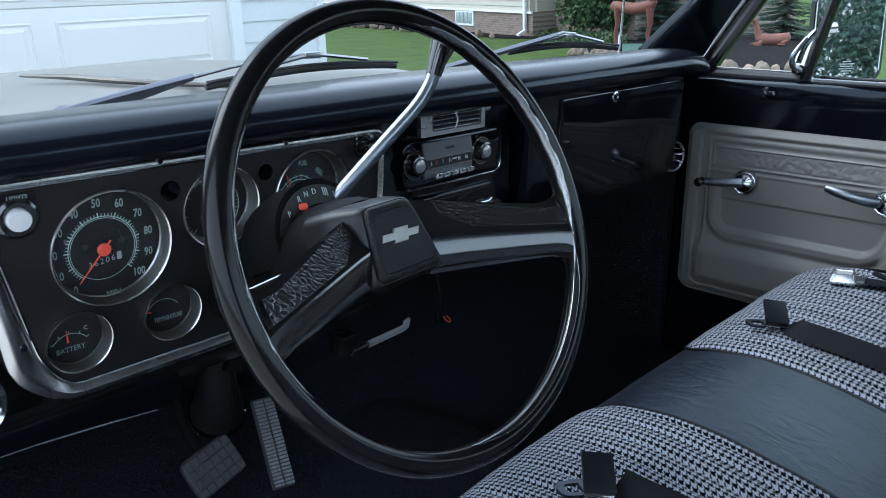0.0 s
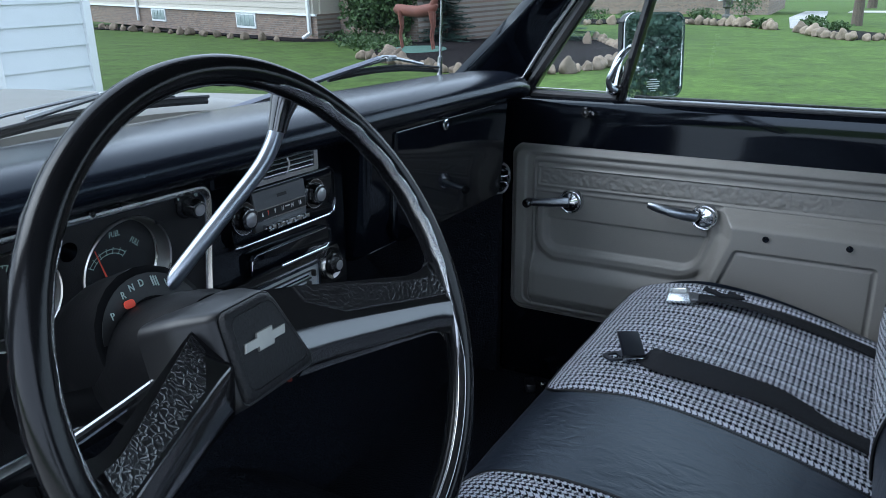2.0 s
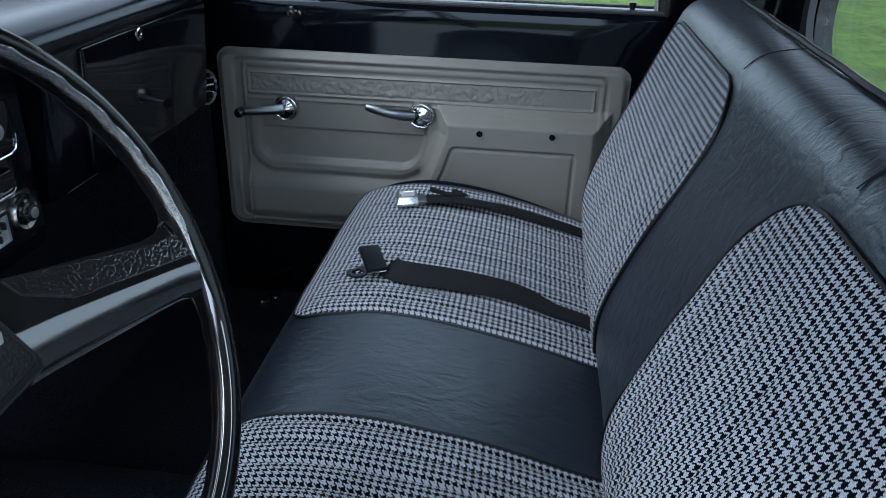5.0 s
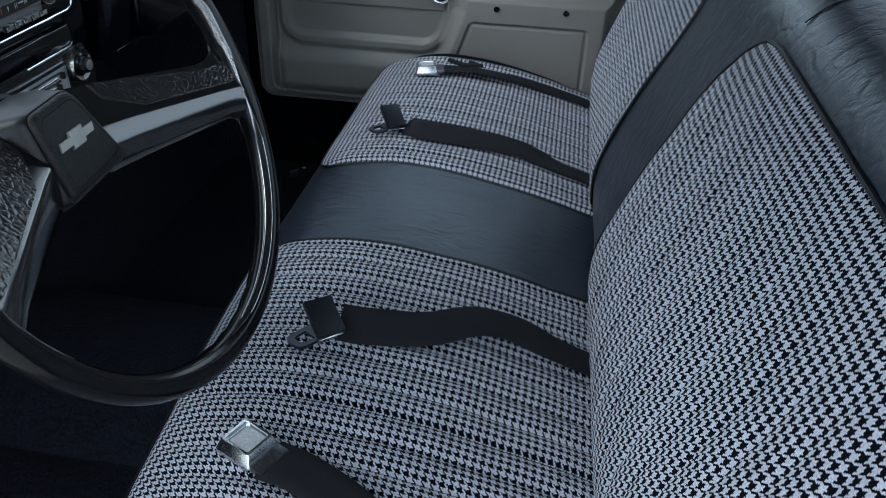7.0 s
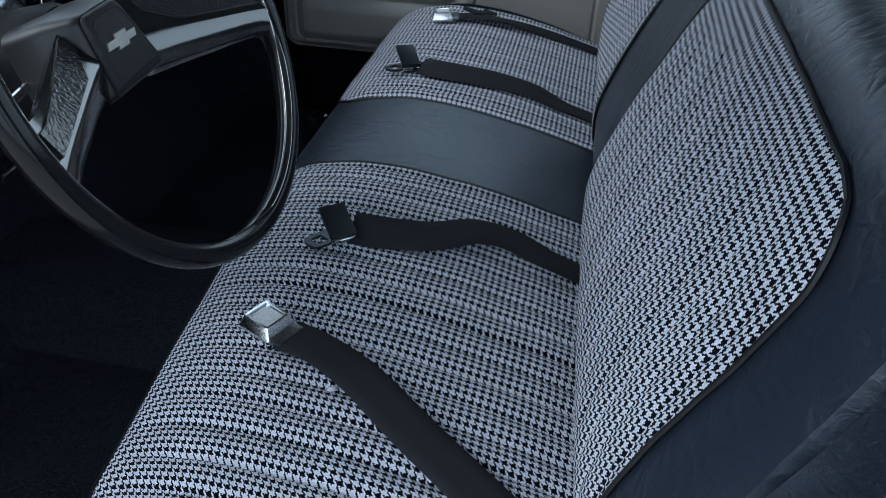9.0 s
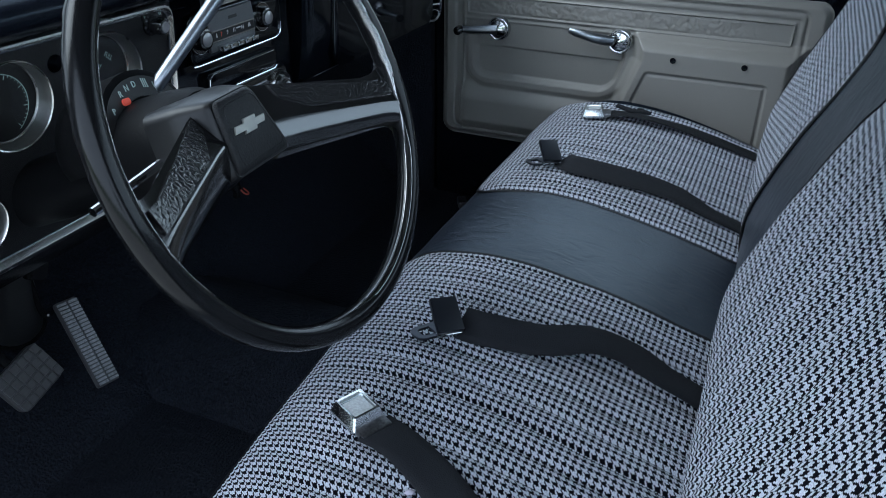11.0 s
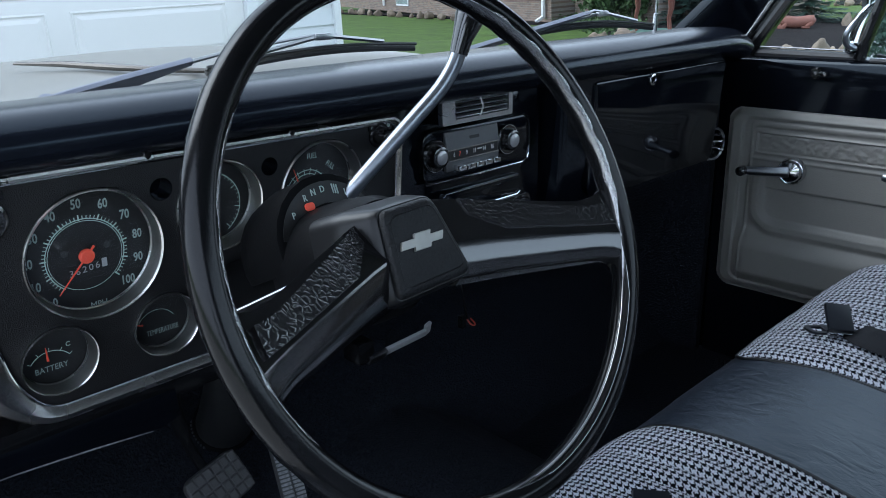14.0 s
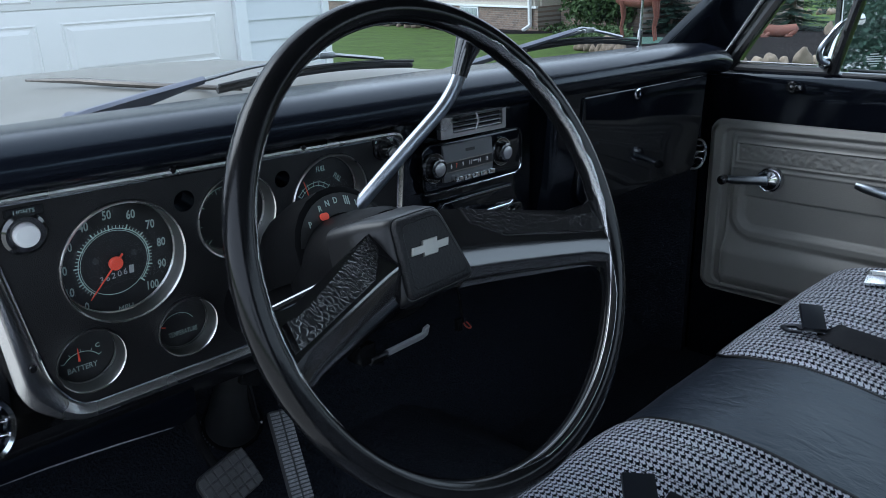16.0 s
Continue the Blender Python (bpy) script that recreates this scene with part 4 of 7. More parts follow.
def pd(x, z, h=0.0):
    """A point of the sunken dials."""
    return pp(x - 0.004, z - 0.0055, h - DEEP)


def gauge(name, x, z, r):
    k = 0.925 if r > 0.06 else 0.885
    bm = bmesh.new()
    add_lathe(bm, [(r * 0.99, -0.001), (r * 1.0, 0.0022), (r * 0.985, 0.0034), (r * 0.965, 0.0026), (r * 0.945, -0.001), (r * k, -0.0140), (r * (k - 0.012), -0.0150)], pp(x, z), PN, 48)
    g = part(name, bm, M_RING, cluster, "bright conical gauge rim")
    part("bead", lathe([(r * 0.985, 0.0), (r * 1.005, 0.0026), (r * 0.99, 0.0042), (r * 0.965, 0.003)], pp(x, z), PN, 48, cap=False), M_TRIM, g, "thin bright bead")
    part("inner_bead", lathe([(r * (k + 0.020), -0.0135), (r * (k + 0.004), -0.0122), (r * (k - 0.012), -0.0138)], pp(x, z), PN, 48, cap=False), M_TRIM, g, "thin bright inner bead")
    d = part("dial", lathe([(0.0001, -0.0085), (r * 1.10, -0.0085)], pd(x, z), PN, 40, cap=False), M_DIAL, g, "black gauge dial")
    bm = bmesh.new()
    add_lathe(bm, [(0.0001, 0.0010), (r * 0.5, 0.0006), (r * 0.95, -0.001)], pp(x, z), PN, 32)
    gl = part("glass", bm, M_DIALGLASS, g, "clear gauge glass")
    gl.visible_shadow = False
    return g


def ticks(parent, x, z, r0, r1, angles, w=0.0007):
    bm = bmesh.new()
    for a in angles:
        c, s = math.cos(radians(a)), math.sin(radians(a))
        o = pd(x, z, -0.0082)
        p = [o + (PU * c + PV * s) * r0 + (PU * -s + PV * c) * w, o + (PU * c + PV * s) * r1 + (PU * -s + PV * c) * w,
             o + (PU * c + PV * s) * r1 - (PU * -s + PV * c) * w, o + (PU * c + PV * s) * r0 - (PU * -s + PV * c) * w]
        bm.faces.new([bm.verts.new(q) for q in p])
    return tagged(part("tick_marks", bm, M_MARK, parent, smooth=0), kind="stuff")


def arc_line(parent, x, z, r, a0, a1, w=0.0006, material=None):
    bm = bmesh.new()
    o = pd(x, z, -0.0080)
    pts = [radians(lerp(a0, a1, i / 40)) for i in range(41)]
    A = [bm.verts.new(o + (PU * math.cos(a) + PV * math.sin(a)) * (r - w)) for a in pts]
    B = [bm.verts.new(o + (PU * math.cos(a) + PV * math.sin(a)) * (r + w)) for a in pts]
    for i in range(40):
        bm.faces.new((A[i], A[i + 1], B[i + 1], B[i]))
    return part("scale_arc", bm, material or M_MARK, parent, smooth=0)


def needle(parent, x, z, angle, length, tail, w, hub):
    c, s = math.cos(radians(angle)), math.sin(radians(angle))
    d, q = PU * c + PV * s, PU * -s + PV * c
    o = pd(x, z, -0.0058)
    bm = bmesh.new()
    lo = [o - d * tail + q * w * 1.4, o - d * tail - q * w * 1.4, o + d * length - q * w * 0.4, o + d * length + q * w * 0.4]
    add_loft(bm, [lo, [p + PN * 0.0008 for p in lo]])
    n = part("needle", bm, M_RED, parent, "thin orange-red needle")
    if hub:
        part("needle_hub", lathe([(0.0001, -0.003), (hub * 0.8, -0.003), (hub, -0.004), (hub, -0.007)], pd(x, z), PN, 20), M_RED, parent, "orange-red needle hub")
    return n


G = {n: (gauge(n, x, z, r), x, z, r) for n, x, z, r in GAUGES}
g, x, z, r = G["speedometer"]
sweep = lambda v: 231 - 2.75 * v
ticks(g, x, z, r * 0.565, r * 0.615, [sweep(v) for v in range(0, 101, 2)], 0.0004)
ticks(g, x, z, r * 0.545, r * 0.635, [sweep(v) for v in range(0, 101, 10)], 0.0007)
arc_line(g, x, z, r * 0.565, 233, -44, 0.0005)
arc_line(g, x, z, r * 0.535, 233, -127, 0.0003)
for v in range(0, 101, 10):
    a = radians(sweep(v))
    words("numeral", str(v), 0.0132, pd(x, z, -0.0080) + PU * r * 0.80 * math.cos(a) + PV * r * 0.80 * math.sin(a), PU, PV, PN, M_NUMERAL, g, 0.0001, squeeze=0.72, weight=0.00030)
words("lettering", "MPH", 0.0092, pd(x + 0.007, z - r * 0.82, -0.0080), PU, PV, PN, M_NUMERAL, g, 0.0001, squeeze=0.9)
for k, ch in enumerate("36206"):
    words("odometer_digit", ch, 0.0095, pd(x - 0.0150 + 0.0062 * k, z - r * (0.24 - 0.012 * k), -0.0076), PU, PV, PN, M_PALE, g, 0.0001)
part("tenths_drum", slab(rrect(0.0050, 0.0088, 0.0006), pd(x + 0.0165, z - r * 0.17, -0.0078), PU, PV, PN, 0.0004), M_PALE, g, "pale tenths drum")
part("odometer_slot", slab(rrect(0.041, 0.012, 0.002), pd(x, z - r * 0.21, -0.0085), PU, PV, PN, 0.0004), M_DIAL, g, "black odometer window")
for dx in (-0.019, 0.021):
    part("lens", lathe([(0.0001, -0.0078), (0.0035, -0.0080)], pd(x + dx, z + 0.006), PN, 14, cap=False), M_RUBBER, g)
needle(g, x, z, 229, 0.044, 0.012, 0.0008, 0.0072)
g, x, z, r = G["battery_gauge"]
words("lettering", "BATTERY", 0.0088, pd(x, z - r * 0.26, -0.0080), PU, PV, PN, M_NUMERAL, g, 0.0001, squeeze=0.85)
arc_line(g, x, z - r * 0.35, r * 0.62, 145, 35, 0.00035)
ticks(g, x, z - r * 0.35, r * 0.62, r * 0.72, (145, 118, 90, 62, 35), 0.0003)
words("lettering", "C", 0.007, pd(x + r * 0.5, z + r * 0.32, -0.0080), PU, PV, PN, M_MARK, g, 0.0001)
needle(g, x - 0.003, z + r * 0.02, 92, 0.015, 0.0, 0.0008, 0)
g, x, z, r = G["temperature_gauge"]
words("lettering", "TEMPERATURE", 0.0086, pd(x + 0.006, z - 0.009, -0.0080), PU, PV, PN, M_NUMERAL, g, 0.0001, squeeze=0.62)
arc_line(g, x, z - r * 0.15, r * 0.62, 150, 30, 0.0003)
needle(g, x - r * 0.45, z + r * 0.12, 160, 0.010, 0.0, 0.0007, 0)
g, x, z, r = G["blank_gauge"]
arc_line(g, x, z, r * 0.74, 235, -55, 0.00035)
ticks(g, x, z, r * 0.68, r * 0.74, [k for k in range(-50, 236, 8)], 0.0003)
ticks(g, x, z, r * 0.62, r * 0.74, [k for k in range(-50, 236, 40)], 0.0004)
g, x, z, r = G["fuel_gauge"]
words("lettering", "FUEL", 0.0092, pd(x + r * 0.02, z + r * 0.70, -0.0080), PU, PV, PN, M_MARK, g, 0.0001, squeeze=0.7)
a = radians(40)
words("lettering", "FULL", 0.0092, pd(x, z, -0.0080) + PU * r * 0.62 * math.cos(a) + PV * r * 0.68 * math.sin(a), (PU * 0.8 - PV * 0.6), (PV * 0.8 + PU * 0.6), PN, M_MARK, g, 0.0001, squeeze=0.7)
arc_line(g, x - 0.006, z - 0.004, r * 0.50, 150, 45, 0.0004)
arc_line(g, x - 0.006, z - 0.004, r * 0.42, 150, 45, 0.0004)
ticks(g, x - 0.006, z - 0.004, r * 0.40, r * 0.54, (150, 132, 115, 97, 80, 62, 45), 0.0004)
needle(g, x - 0.006, z - 0.022, 111, 0.055, 0.0, 0.0009, 0.004)


def knob(name, o, n, r, length, cap_material, parent, label, ring=True):
    """A fluted black knob with a pale cap."""
    bm = bmesh.new()
    o = Vector(o)
    u, v, w = frame_of(n)
    rings = []
    for h, k in ((0.0, 1.0), (length * 0.75, 1.0), (length * 0.95, 0.92), (length, 0.8)):
        rings.append([o + w * h + (u * math.cos(a) + v * math.sin(a)) * r * k * (1 - 0.05 * (i % 2)) for i, a in enumerate(2 * math.pi * j / 40 for j in range(40))])
    add_loft(bm, rings)
    kn = part(name, bm, M_WHEEL, parent, label)
    part("cap", lathe([(r * 0.62, length * 0.9), (r * 0.62, length + 0.0012), (r * 0.55, length + 0.002), (0.0001, length + 0.0024)], o, n, 24, cap=False), cap_material, kn, "pale knob cap")
    if ring:
        part("collar", lathe([(r * 1.35, 0), (r * 1.35, 0.003), (r * 1.15, 0.005), (r, 0.005)], o, n, 28, cap=False), M_BLACK, kn, "black collar")
    return kn


lk = part("light_switch", lathe([(0.0200, -0.001), (0.0200, 0.004), (0.0170, 0.0065), (0.0125, 0.006), (0.0118, 0.003)], pp(-0.5945, 0.6265), PN, 32), M_WHEEL, cluster, "black switch surround")
part("knob", lathe([(0.0115, 0.003), (0.0115, 0.009), (0.0102, 0.0118), (0.0001, 0.0126)], pp(-0.5945, 0.6265), PN, 28, cap=False), M_WHITE, lk, "white push-pull knob")
bm = slab(rrect(0.034, 0.0085, 0.001), pp(-0.592, 0.6465), PU, PV, PN, 0.0012)
tag = part("name_plate", bm, M_BLACK, cluster, "small black name plate")
words("lettering", "LIGHTS", 0.0058, pp(-0.592, 0.6465, 0.0016), PU, PV, PN, M_NUMERAL, tag, 0.0002)
knob("wiper_switch", pp(-0.1640, 0.637, 0.0), PN, 0.011, 0.022, M_GREYK, cluster, "fluted black wiper knob")
bm = slab(rrect(0.036, 0.008, 0.001), pp(-0.162, 0.6465), PU, PV, PN, 0.0012)
tag = part("name_plate", bm, M_BLACK, cluster, "small black name plate")
words("lettering", "WIPER-WASHER", 0.0052, pp(-0.162, 0.6465, 0.0016), PU, PV, PN, M_MARK, tag, 0.0002, squeeze=0.8)

# ---------------------------------------------------------------- centre stack: vent, radio, ashtray, heater
Y0 = 0.350
DU, DV, DN = V(1, 0, 0), V(0, 0, 1), V(0, -1, 0)


def dp(x, z, h=0.0):
    """A point in front of the centre stack's face."""
    return V(x, Y0 - h, z)


part("centre_face", slab(rrect(0.34, 0.27, 0.012), (0.042, 0.366, 0.530), DU, DV, DN, 0.015, 0.004), M_GLOSS, dash, "gloss black centre face")
vent = thing("dash_vent", dp(0.033, 0.64, 0.02), "slatted bright metal air vent in the dash", "air vent")
VC = (0.0335, 0.6440)
bm = bmesh.new()
wide = [(a, b) for a, b in rrect(0.140, 0.0355, 0.003)]
open_ = [(a + 0.008, b + 0.0015) for a, b in rrect(0.108, 0.0260, 0.003)]
add_rim(bm, wide, open_, dp(VC[0], VC[1], 0.028), DU, DV, DN, 0.008)
part("surround", bm, M_SATIN, vent, "satin metal surround with a broad left cheek")
part("shell", box(dp(VC[0], VC[1], 0.014), (0.138, 0.030, 0.034), None, 0.002), M_GLOSS, vent, "black vent housing")
part("well", box(dp(VC[0] + 0.008, VC[1] + 0.001, 0.026), (0.110, 0.008, 0.027)), M_GLOSS, vent, "dark vent opening")
for k in range(4):
    z = VC[1] - 0.0085 + 0.0067 * k
    part("slat", box(dp(VC[0] + 0.009, z, 0.0315), (0.104, 0.0075, 0.0020), pose(0, 0, 0, 18).to_3x3(), 0.0006, 1), M_SATIN, vent)
part("divider", tube([dp(VC[0] + 0.004, VC[1] - 0.0115, 0.0345), dp(VC[0] + 0.008, VC[1] + 0.001, 0.0365), dp(VC[0] + 0.004, VC[1] + 0.0135, 0.0345)], 0.0017, 8), M_SATIN, vent)

radio = thing("radio", dp(0.06, 0.55), "old push-button radio with two knobs in a bright outline", "radio")
part("body", slab(rrect(0.222, 0.074, 0.018), dp(0.0620, 0.5800), DU, DV, DN, 0.010, 0.004), M_GLOSS, radio, "gloss black radio surround")
# the metal face leans back towards its top
RV, RN = V(0, 0.12, 1).normalized(), V(0, -1, 0.12).normalized()
part("face_plate", slab(rrect(0.108, 0.030, 0.002), dp(0.0430, 0.5965, 0.008), DU, RV, RN, 0.007, 0.001, 1), M_RADIO, radio, "dull metal upper plate")
part("lower_plate", slab(rrect(0.108, 0.030, 0.002), dp(0.0430, 0.5720, 0.008), DU, DV, DN, 0.0075, 0.001, 1), M_RADIO, radio, "dull metal lower plate")
scale_ = part("tuning_scale", slab(rrect(0.100, 0.0125, 0.001), dp(0.0430, 0.5795, 0.0155), DU, DV, DN, 0.0012), M_DIAL, radio, "black tuning scale")
for ch, x in (("6", 0.002), ("7", 0.013), ("9", 0.027), ("11", 0.043), ("14", 0.063), ("16", 0.080)):
    words("numeral", ch, 0.0092, dp(x + 0.001, 0.5798, 0.0170), DU, DV, DN, M_RED if ch == "7" else M_WHITE, scale_, 0.0002, squeeze=0.75)
part("dial_bar", slab(rrect(0.010, 0.0018, 0.0004), dp(0.0545, 0.5815, 0.0168), DU, DV, DN, 0.0003), M_WHITE, scale_, "fine print as a pale bar")
part("bar", slab(rrect(0.020, 0.0045, 0.001), dp(0.046, 0.5995, 0.0155) + V(0, 0.0012, 0), DU, RV, RN, 0.0008), M_DIAL, radio, "small maker's mark as a dark bar")
part("scale_edge", box(dp(0.0430, 0.5868, 0.0168), (0.104, 0.0014, 0.0014)), M_CHROME, radio)
part("scale_edge", box(dp(0.0430, 0.5722, 0.0168), (0.104, 0.0014, 0.0014)), M_CHROME, radio)
for k in range(5):
    part("push_button", box(dp(0.0105 + 0.0178 * k, 0.5610, 0.016), (0.0156, 0.022, 0.0078), bevel=0.0014), M_CHROME, radio, "bright push button")
part("outline", tube([dp(0.0625 + a, 0.5795 + b, 0.0090) for a, b in rrect(0.222, 0.072, 0.016)], 0.0014, 6, True), M_BLACK, radio, "rounded black bezel edge")
part("lower_bead", tube([dp(-0.0470, 0.5445, 0.0100), dp(-0.036, 0.5435, 0.0105), dp(0.155, 0.5435, 0.0105), dp(0.166, 0.5470, 0.0105), dp(0.1715, 0.5560, 0.0100), dp(0.1725, 0.566, 0.0095)], 0.0016, 6), M_CHROME, radio, "bright bead along the lower edge")
for x, z in ((-0.0300, 0.5825), (0.1190, 0.5840)):
    kn = knob("knob", dp(x, z, 0.010), DN, 0.0160, 0.0165, M_GREYK, radio, "ribbed black radio knob")
    part("tone_ring", lathe([(0.0225, 0.0), (0.0225, 0.006), (0.020, 0.008), (0.0160, 0.008)], dp(x, z, 0.008), DN, 32, cap=False), M_WHEEL, kn, "black tone ring")
    part("ring_edge", tube([dp(x + 0.0215 * math.cos(q), z + 0.0215 * math.sin(q), 0.0150) for q in (2 * math.pi * i / 28 for i in range(28))], 0.0007, 5, True), M_CHROME, kn, "thin bright edge")

ash = thing("ashtray", dp(0.07, 0.49), "closed black ashtray drawer with a bright lip", "ashtray")
part("front", slab(rrect(0.176, 0.034, 0.007), dp(0.066, 0.5105), DU, DV, DN, 0.010, 0.003), M_GLOSS, ash, "gloss black drawer front")
part("upper_edge", tube([dp(-0.018, 0.505, 0.0095), dp(-0.0165, 0.518, 0.0100), dp(-0.008, 0.5245, 0.0102), dp(0.146, 0.5245, 0.0102)], 0.0011, 6), M_CHROME, ash, "thin bright upper edge")
part("lip", tube([dp(0.040, 0.4955, 0.011), dp(0.143, 0.4955, 0.011), dp(0.1505, 0.4990, 0.010)], 0.0017, 8), M_CHROME, ash, "bright lip")

HY = 0.014
heater = thing("heater_control", dp(0.05, 0.43), "heater control with a slotted bright panel and round dials", "heater control")
part("body", slab(rrect(0.275, 0.070, 0.010), dp(0.036, 0.4600), DU, DV, DN, HY, 0.003), M_BLACK, heater, "black heater control body")
bm = bmesh.new()
add_rim(bm, rrect(0.172, 0.046, 0.003), rrect(0.163, 0.037, 0.002), dp(0.0300, 0.4605, HY), DU, DV, DN, 0.005)
part("frame", bm, M_CHROME, heater, "bright frame")
part("plate", slab(rrect(0.166, 0.040, 0.002), dp(0.0300, 0.4605, HY), DU, DV, DN, 0.002), M_PLATE, heater, "brushed metal plate")
for k in range(5):
    part("slot_bar", box(dp(0.040, 0.4490 + 0.0057 * k, HY + 0.003), (0.112 - 0.012 * (k % 2), 0.003, 0.0024), bevel=0.0006, seg=1), M_CHROME if k % 2 else M_DIAL, heater)
for x, z in ((0.088, 0.4535), (0.100, 0.4675)):
    part("slider", box(dp(x, z, HY + 0.005), (0.004, 0.008, 0.010), bevel=0.0015), M_DIAL, heater, "dark slider")
for x in (-0.042, -0.032):
    part("print_bar", slab(rrect(0.007, 0.0016, 0.0004), dp(x, 0.4545, HY + 0.002), DU, DV, DN, 0.0004), M_DIAL, heater, "fine print as dark bars")
kn = knob("fan_knob", dp(0.1440, 0.4685, HY + 0.006), DN, 0.0120, 0.0140, M_GREYK, heater, "black fan knob")
part("dial_ring", lathe([(0.0250, 0.0), (0.0250, 0.010), (0.0225, 0.0140), (0.0175, 0.0120), (0.0160, 0.007), (0.0150, 0.006)], dp(0.1440, 0.4685, HY - 0.004), DN, 36, cap=False), M_TRIM, kn, "bright dial ring")
ld = part("round_dial", lathe([(0.0265, 0.0), (0.0265, 0.010), (0.0240, 0.0130), (0.0190, 0.0115), (0.0170, 0.004), (0.0001, 0.003)], dp(-0.0800, 0.4640, HY - 0.004), DN, 36, cap=False), M_TRIM, heater, "bright-rimmed round control")
part("dial_boss", lathe([(0.0100, 0.0), (0.0100, 0.008), (0.0075, 0.0105), (0.0001, 0.011)], dp(-0.0800, 0.4640, HY - 0.001), DN, 24, cap=False), M_STEEL, ld, "worn metal boss")

# glove box lid, lock, side vent
glove = thing("glove_box", (0.48, 0.31, 0.47), "closed gloss black glove box lid with a chrome lock", "glove box")
bm = bmesh.new()
ol = round_poly([(0.290, 0.652), (0.722, 0.652), (0.722, 0.468), (0.708, 0.4545), (0.318, 0.4545), (0.296, 0.476)], [0.006, 0.008, 0.012, 0.014, 0.020, 0.016], 5)
GN = V(0, -1, -0.075).normalized()
GV = V(0, -0.075, 1).normalized()
add_slab(bm, [(x - 0.49, (z - 0.553)) for x, z in ol], V(0.49, 0.3155, 0.553), DU, GV, GN, 0.0065, 0.003, 2)
lid = part("lid", bm, M_GLOSS, glove, "gloss black lid")
lk = part("lock", lathe([(0.0125, 0.0), (0.0125, 0.004), (0.010, 0.008), (0.0075, 0.009), (0.006, 0.007), (0.0001, 0.007)], (0.4590, 0.3095, 0.6405), GN, 24, cap=False), M_CHROME, glove, "chrome lock barrel")
part("key_slot", box((0.4590, 0.3020, 0.6400), (0.0016, 0.002, 0.008)), M_GLOSS, lk)


def side_vent(o, axis):
    """A round air vent: ring, dark well and three bowed slats."""
    o, axis = V(*o), V(*axis).normalized()
    vent = thing("side_vent", o - axis * 0.02, "round bright air vent at the end of the dash", "air vent", "side vents")
    part("ring", lathe([(0.036, -0.02), (0.036, 0.002), (0.033, 0.006), (0.029, 0.004), (0.028, -0.008)], o, axis, 36, cap=False), M_CHROME, vent, "chrome ring")
    part("well", lathe([(0.0001, -0.010), (0.029, -0.010)], o, axis, 28, cap=False), M_GLOSS, vent, "dark vent opening")
    u, v, _ = frame_of(axis)
    for k in (-1, 0, 1):
        w = math.sqrt(0.028 ** 2 - (0.013 * k) ** 2)
        part("slat", tube([o - axis * 0.001 + v * 0.013 * k + u * lerp(-w, w, i / 6) + v * 0.004 * (1 - (2 * i / 6 - 1) ** 2) for i in range(7)], 0.0018, 6), M_CHROME, vent, "thin bright slat")


side_vent((0.734, 0.323, 0.484), (-0.16, -0.98, 0))
side_vent((-0.663, 0.305, 0.446), (0.25, -0.95, 0.1))

# ---------------------------------------------------------------- passenger door
door = thing("door_1", (0.80, -0.11, -0.02), "closed black passenger door with a taupe moulded trim panel", "door", kind="structure")
bm = bmesh.new()
add_loft(bm, [[(0.800, y, -0.01), (0.797, y, 0.56), (0.795, y, 0.60), (0.793, y, 0.640), (0.796, y, 0.649), (0.804, y, 0.654), (0.845, y, 0.656), (0.860, y, 0.63), (0.862, y, -0.01)] for y in (-0.552, -0.545, 0.333, 0.340)])
shell = part("shell", bm, M_GLOSS, door, "gloss black door shell", smooth=50)


def step(x, a, b):
    t = min(1.0, max(0.0, (x - a) / (b - a)))
    return t * t * (3 - 2 * t)


def rr(y, z, y0, y1, z0, z1, r):
    """Signed distance inside a rounded rectangle (positive inside)."""
    cy, cz, hy, hz = (y0 + y1) / 2, (z0 + z1) / 2, (y1 - y0) / 2, (z1 - z0) / 2
    qy, qz = abs(y - cy) - hy + r, abs(z - cz) - hz + r
    return -(math.hypot(max(qy, 0), max(qz, 0)) + min(max(qy, qz), 0) - r)


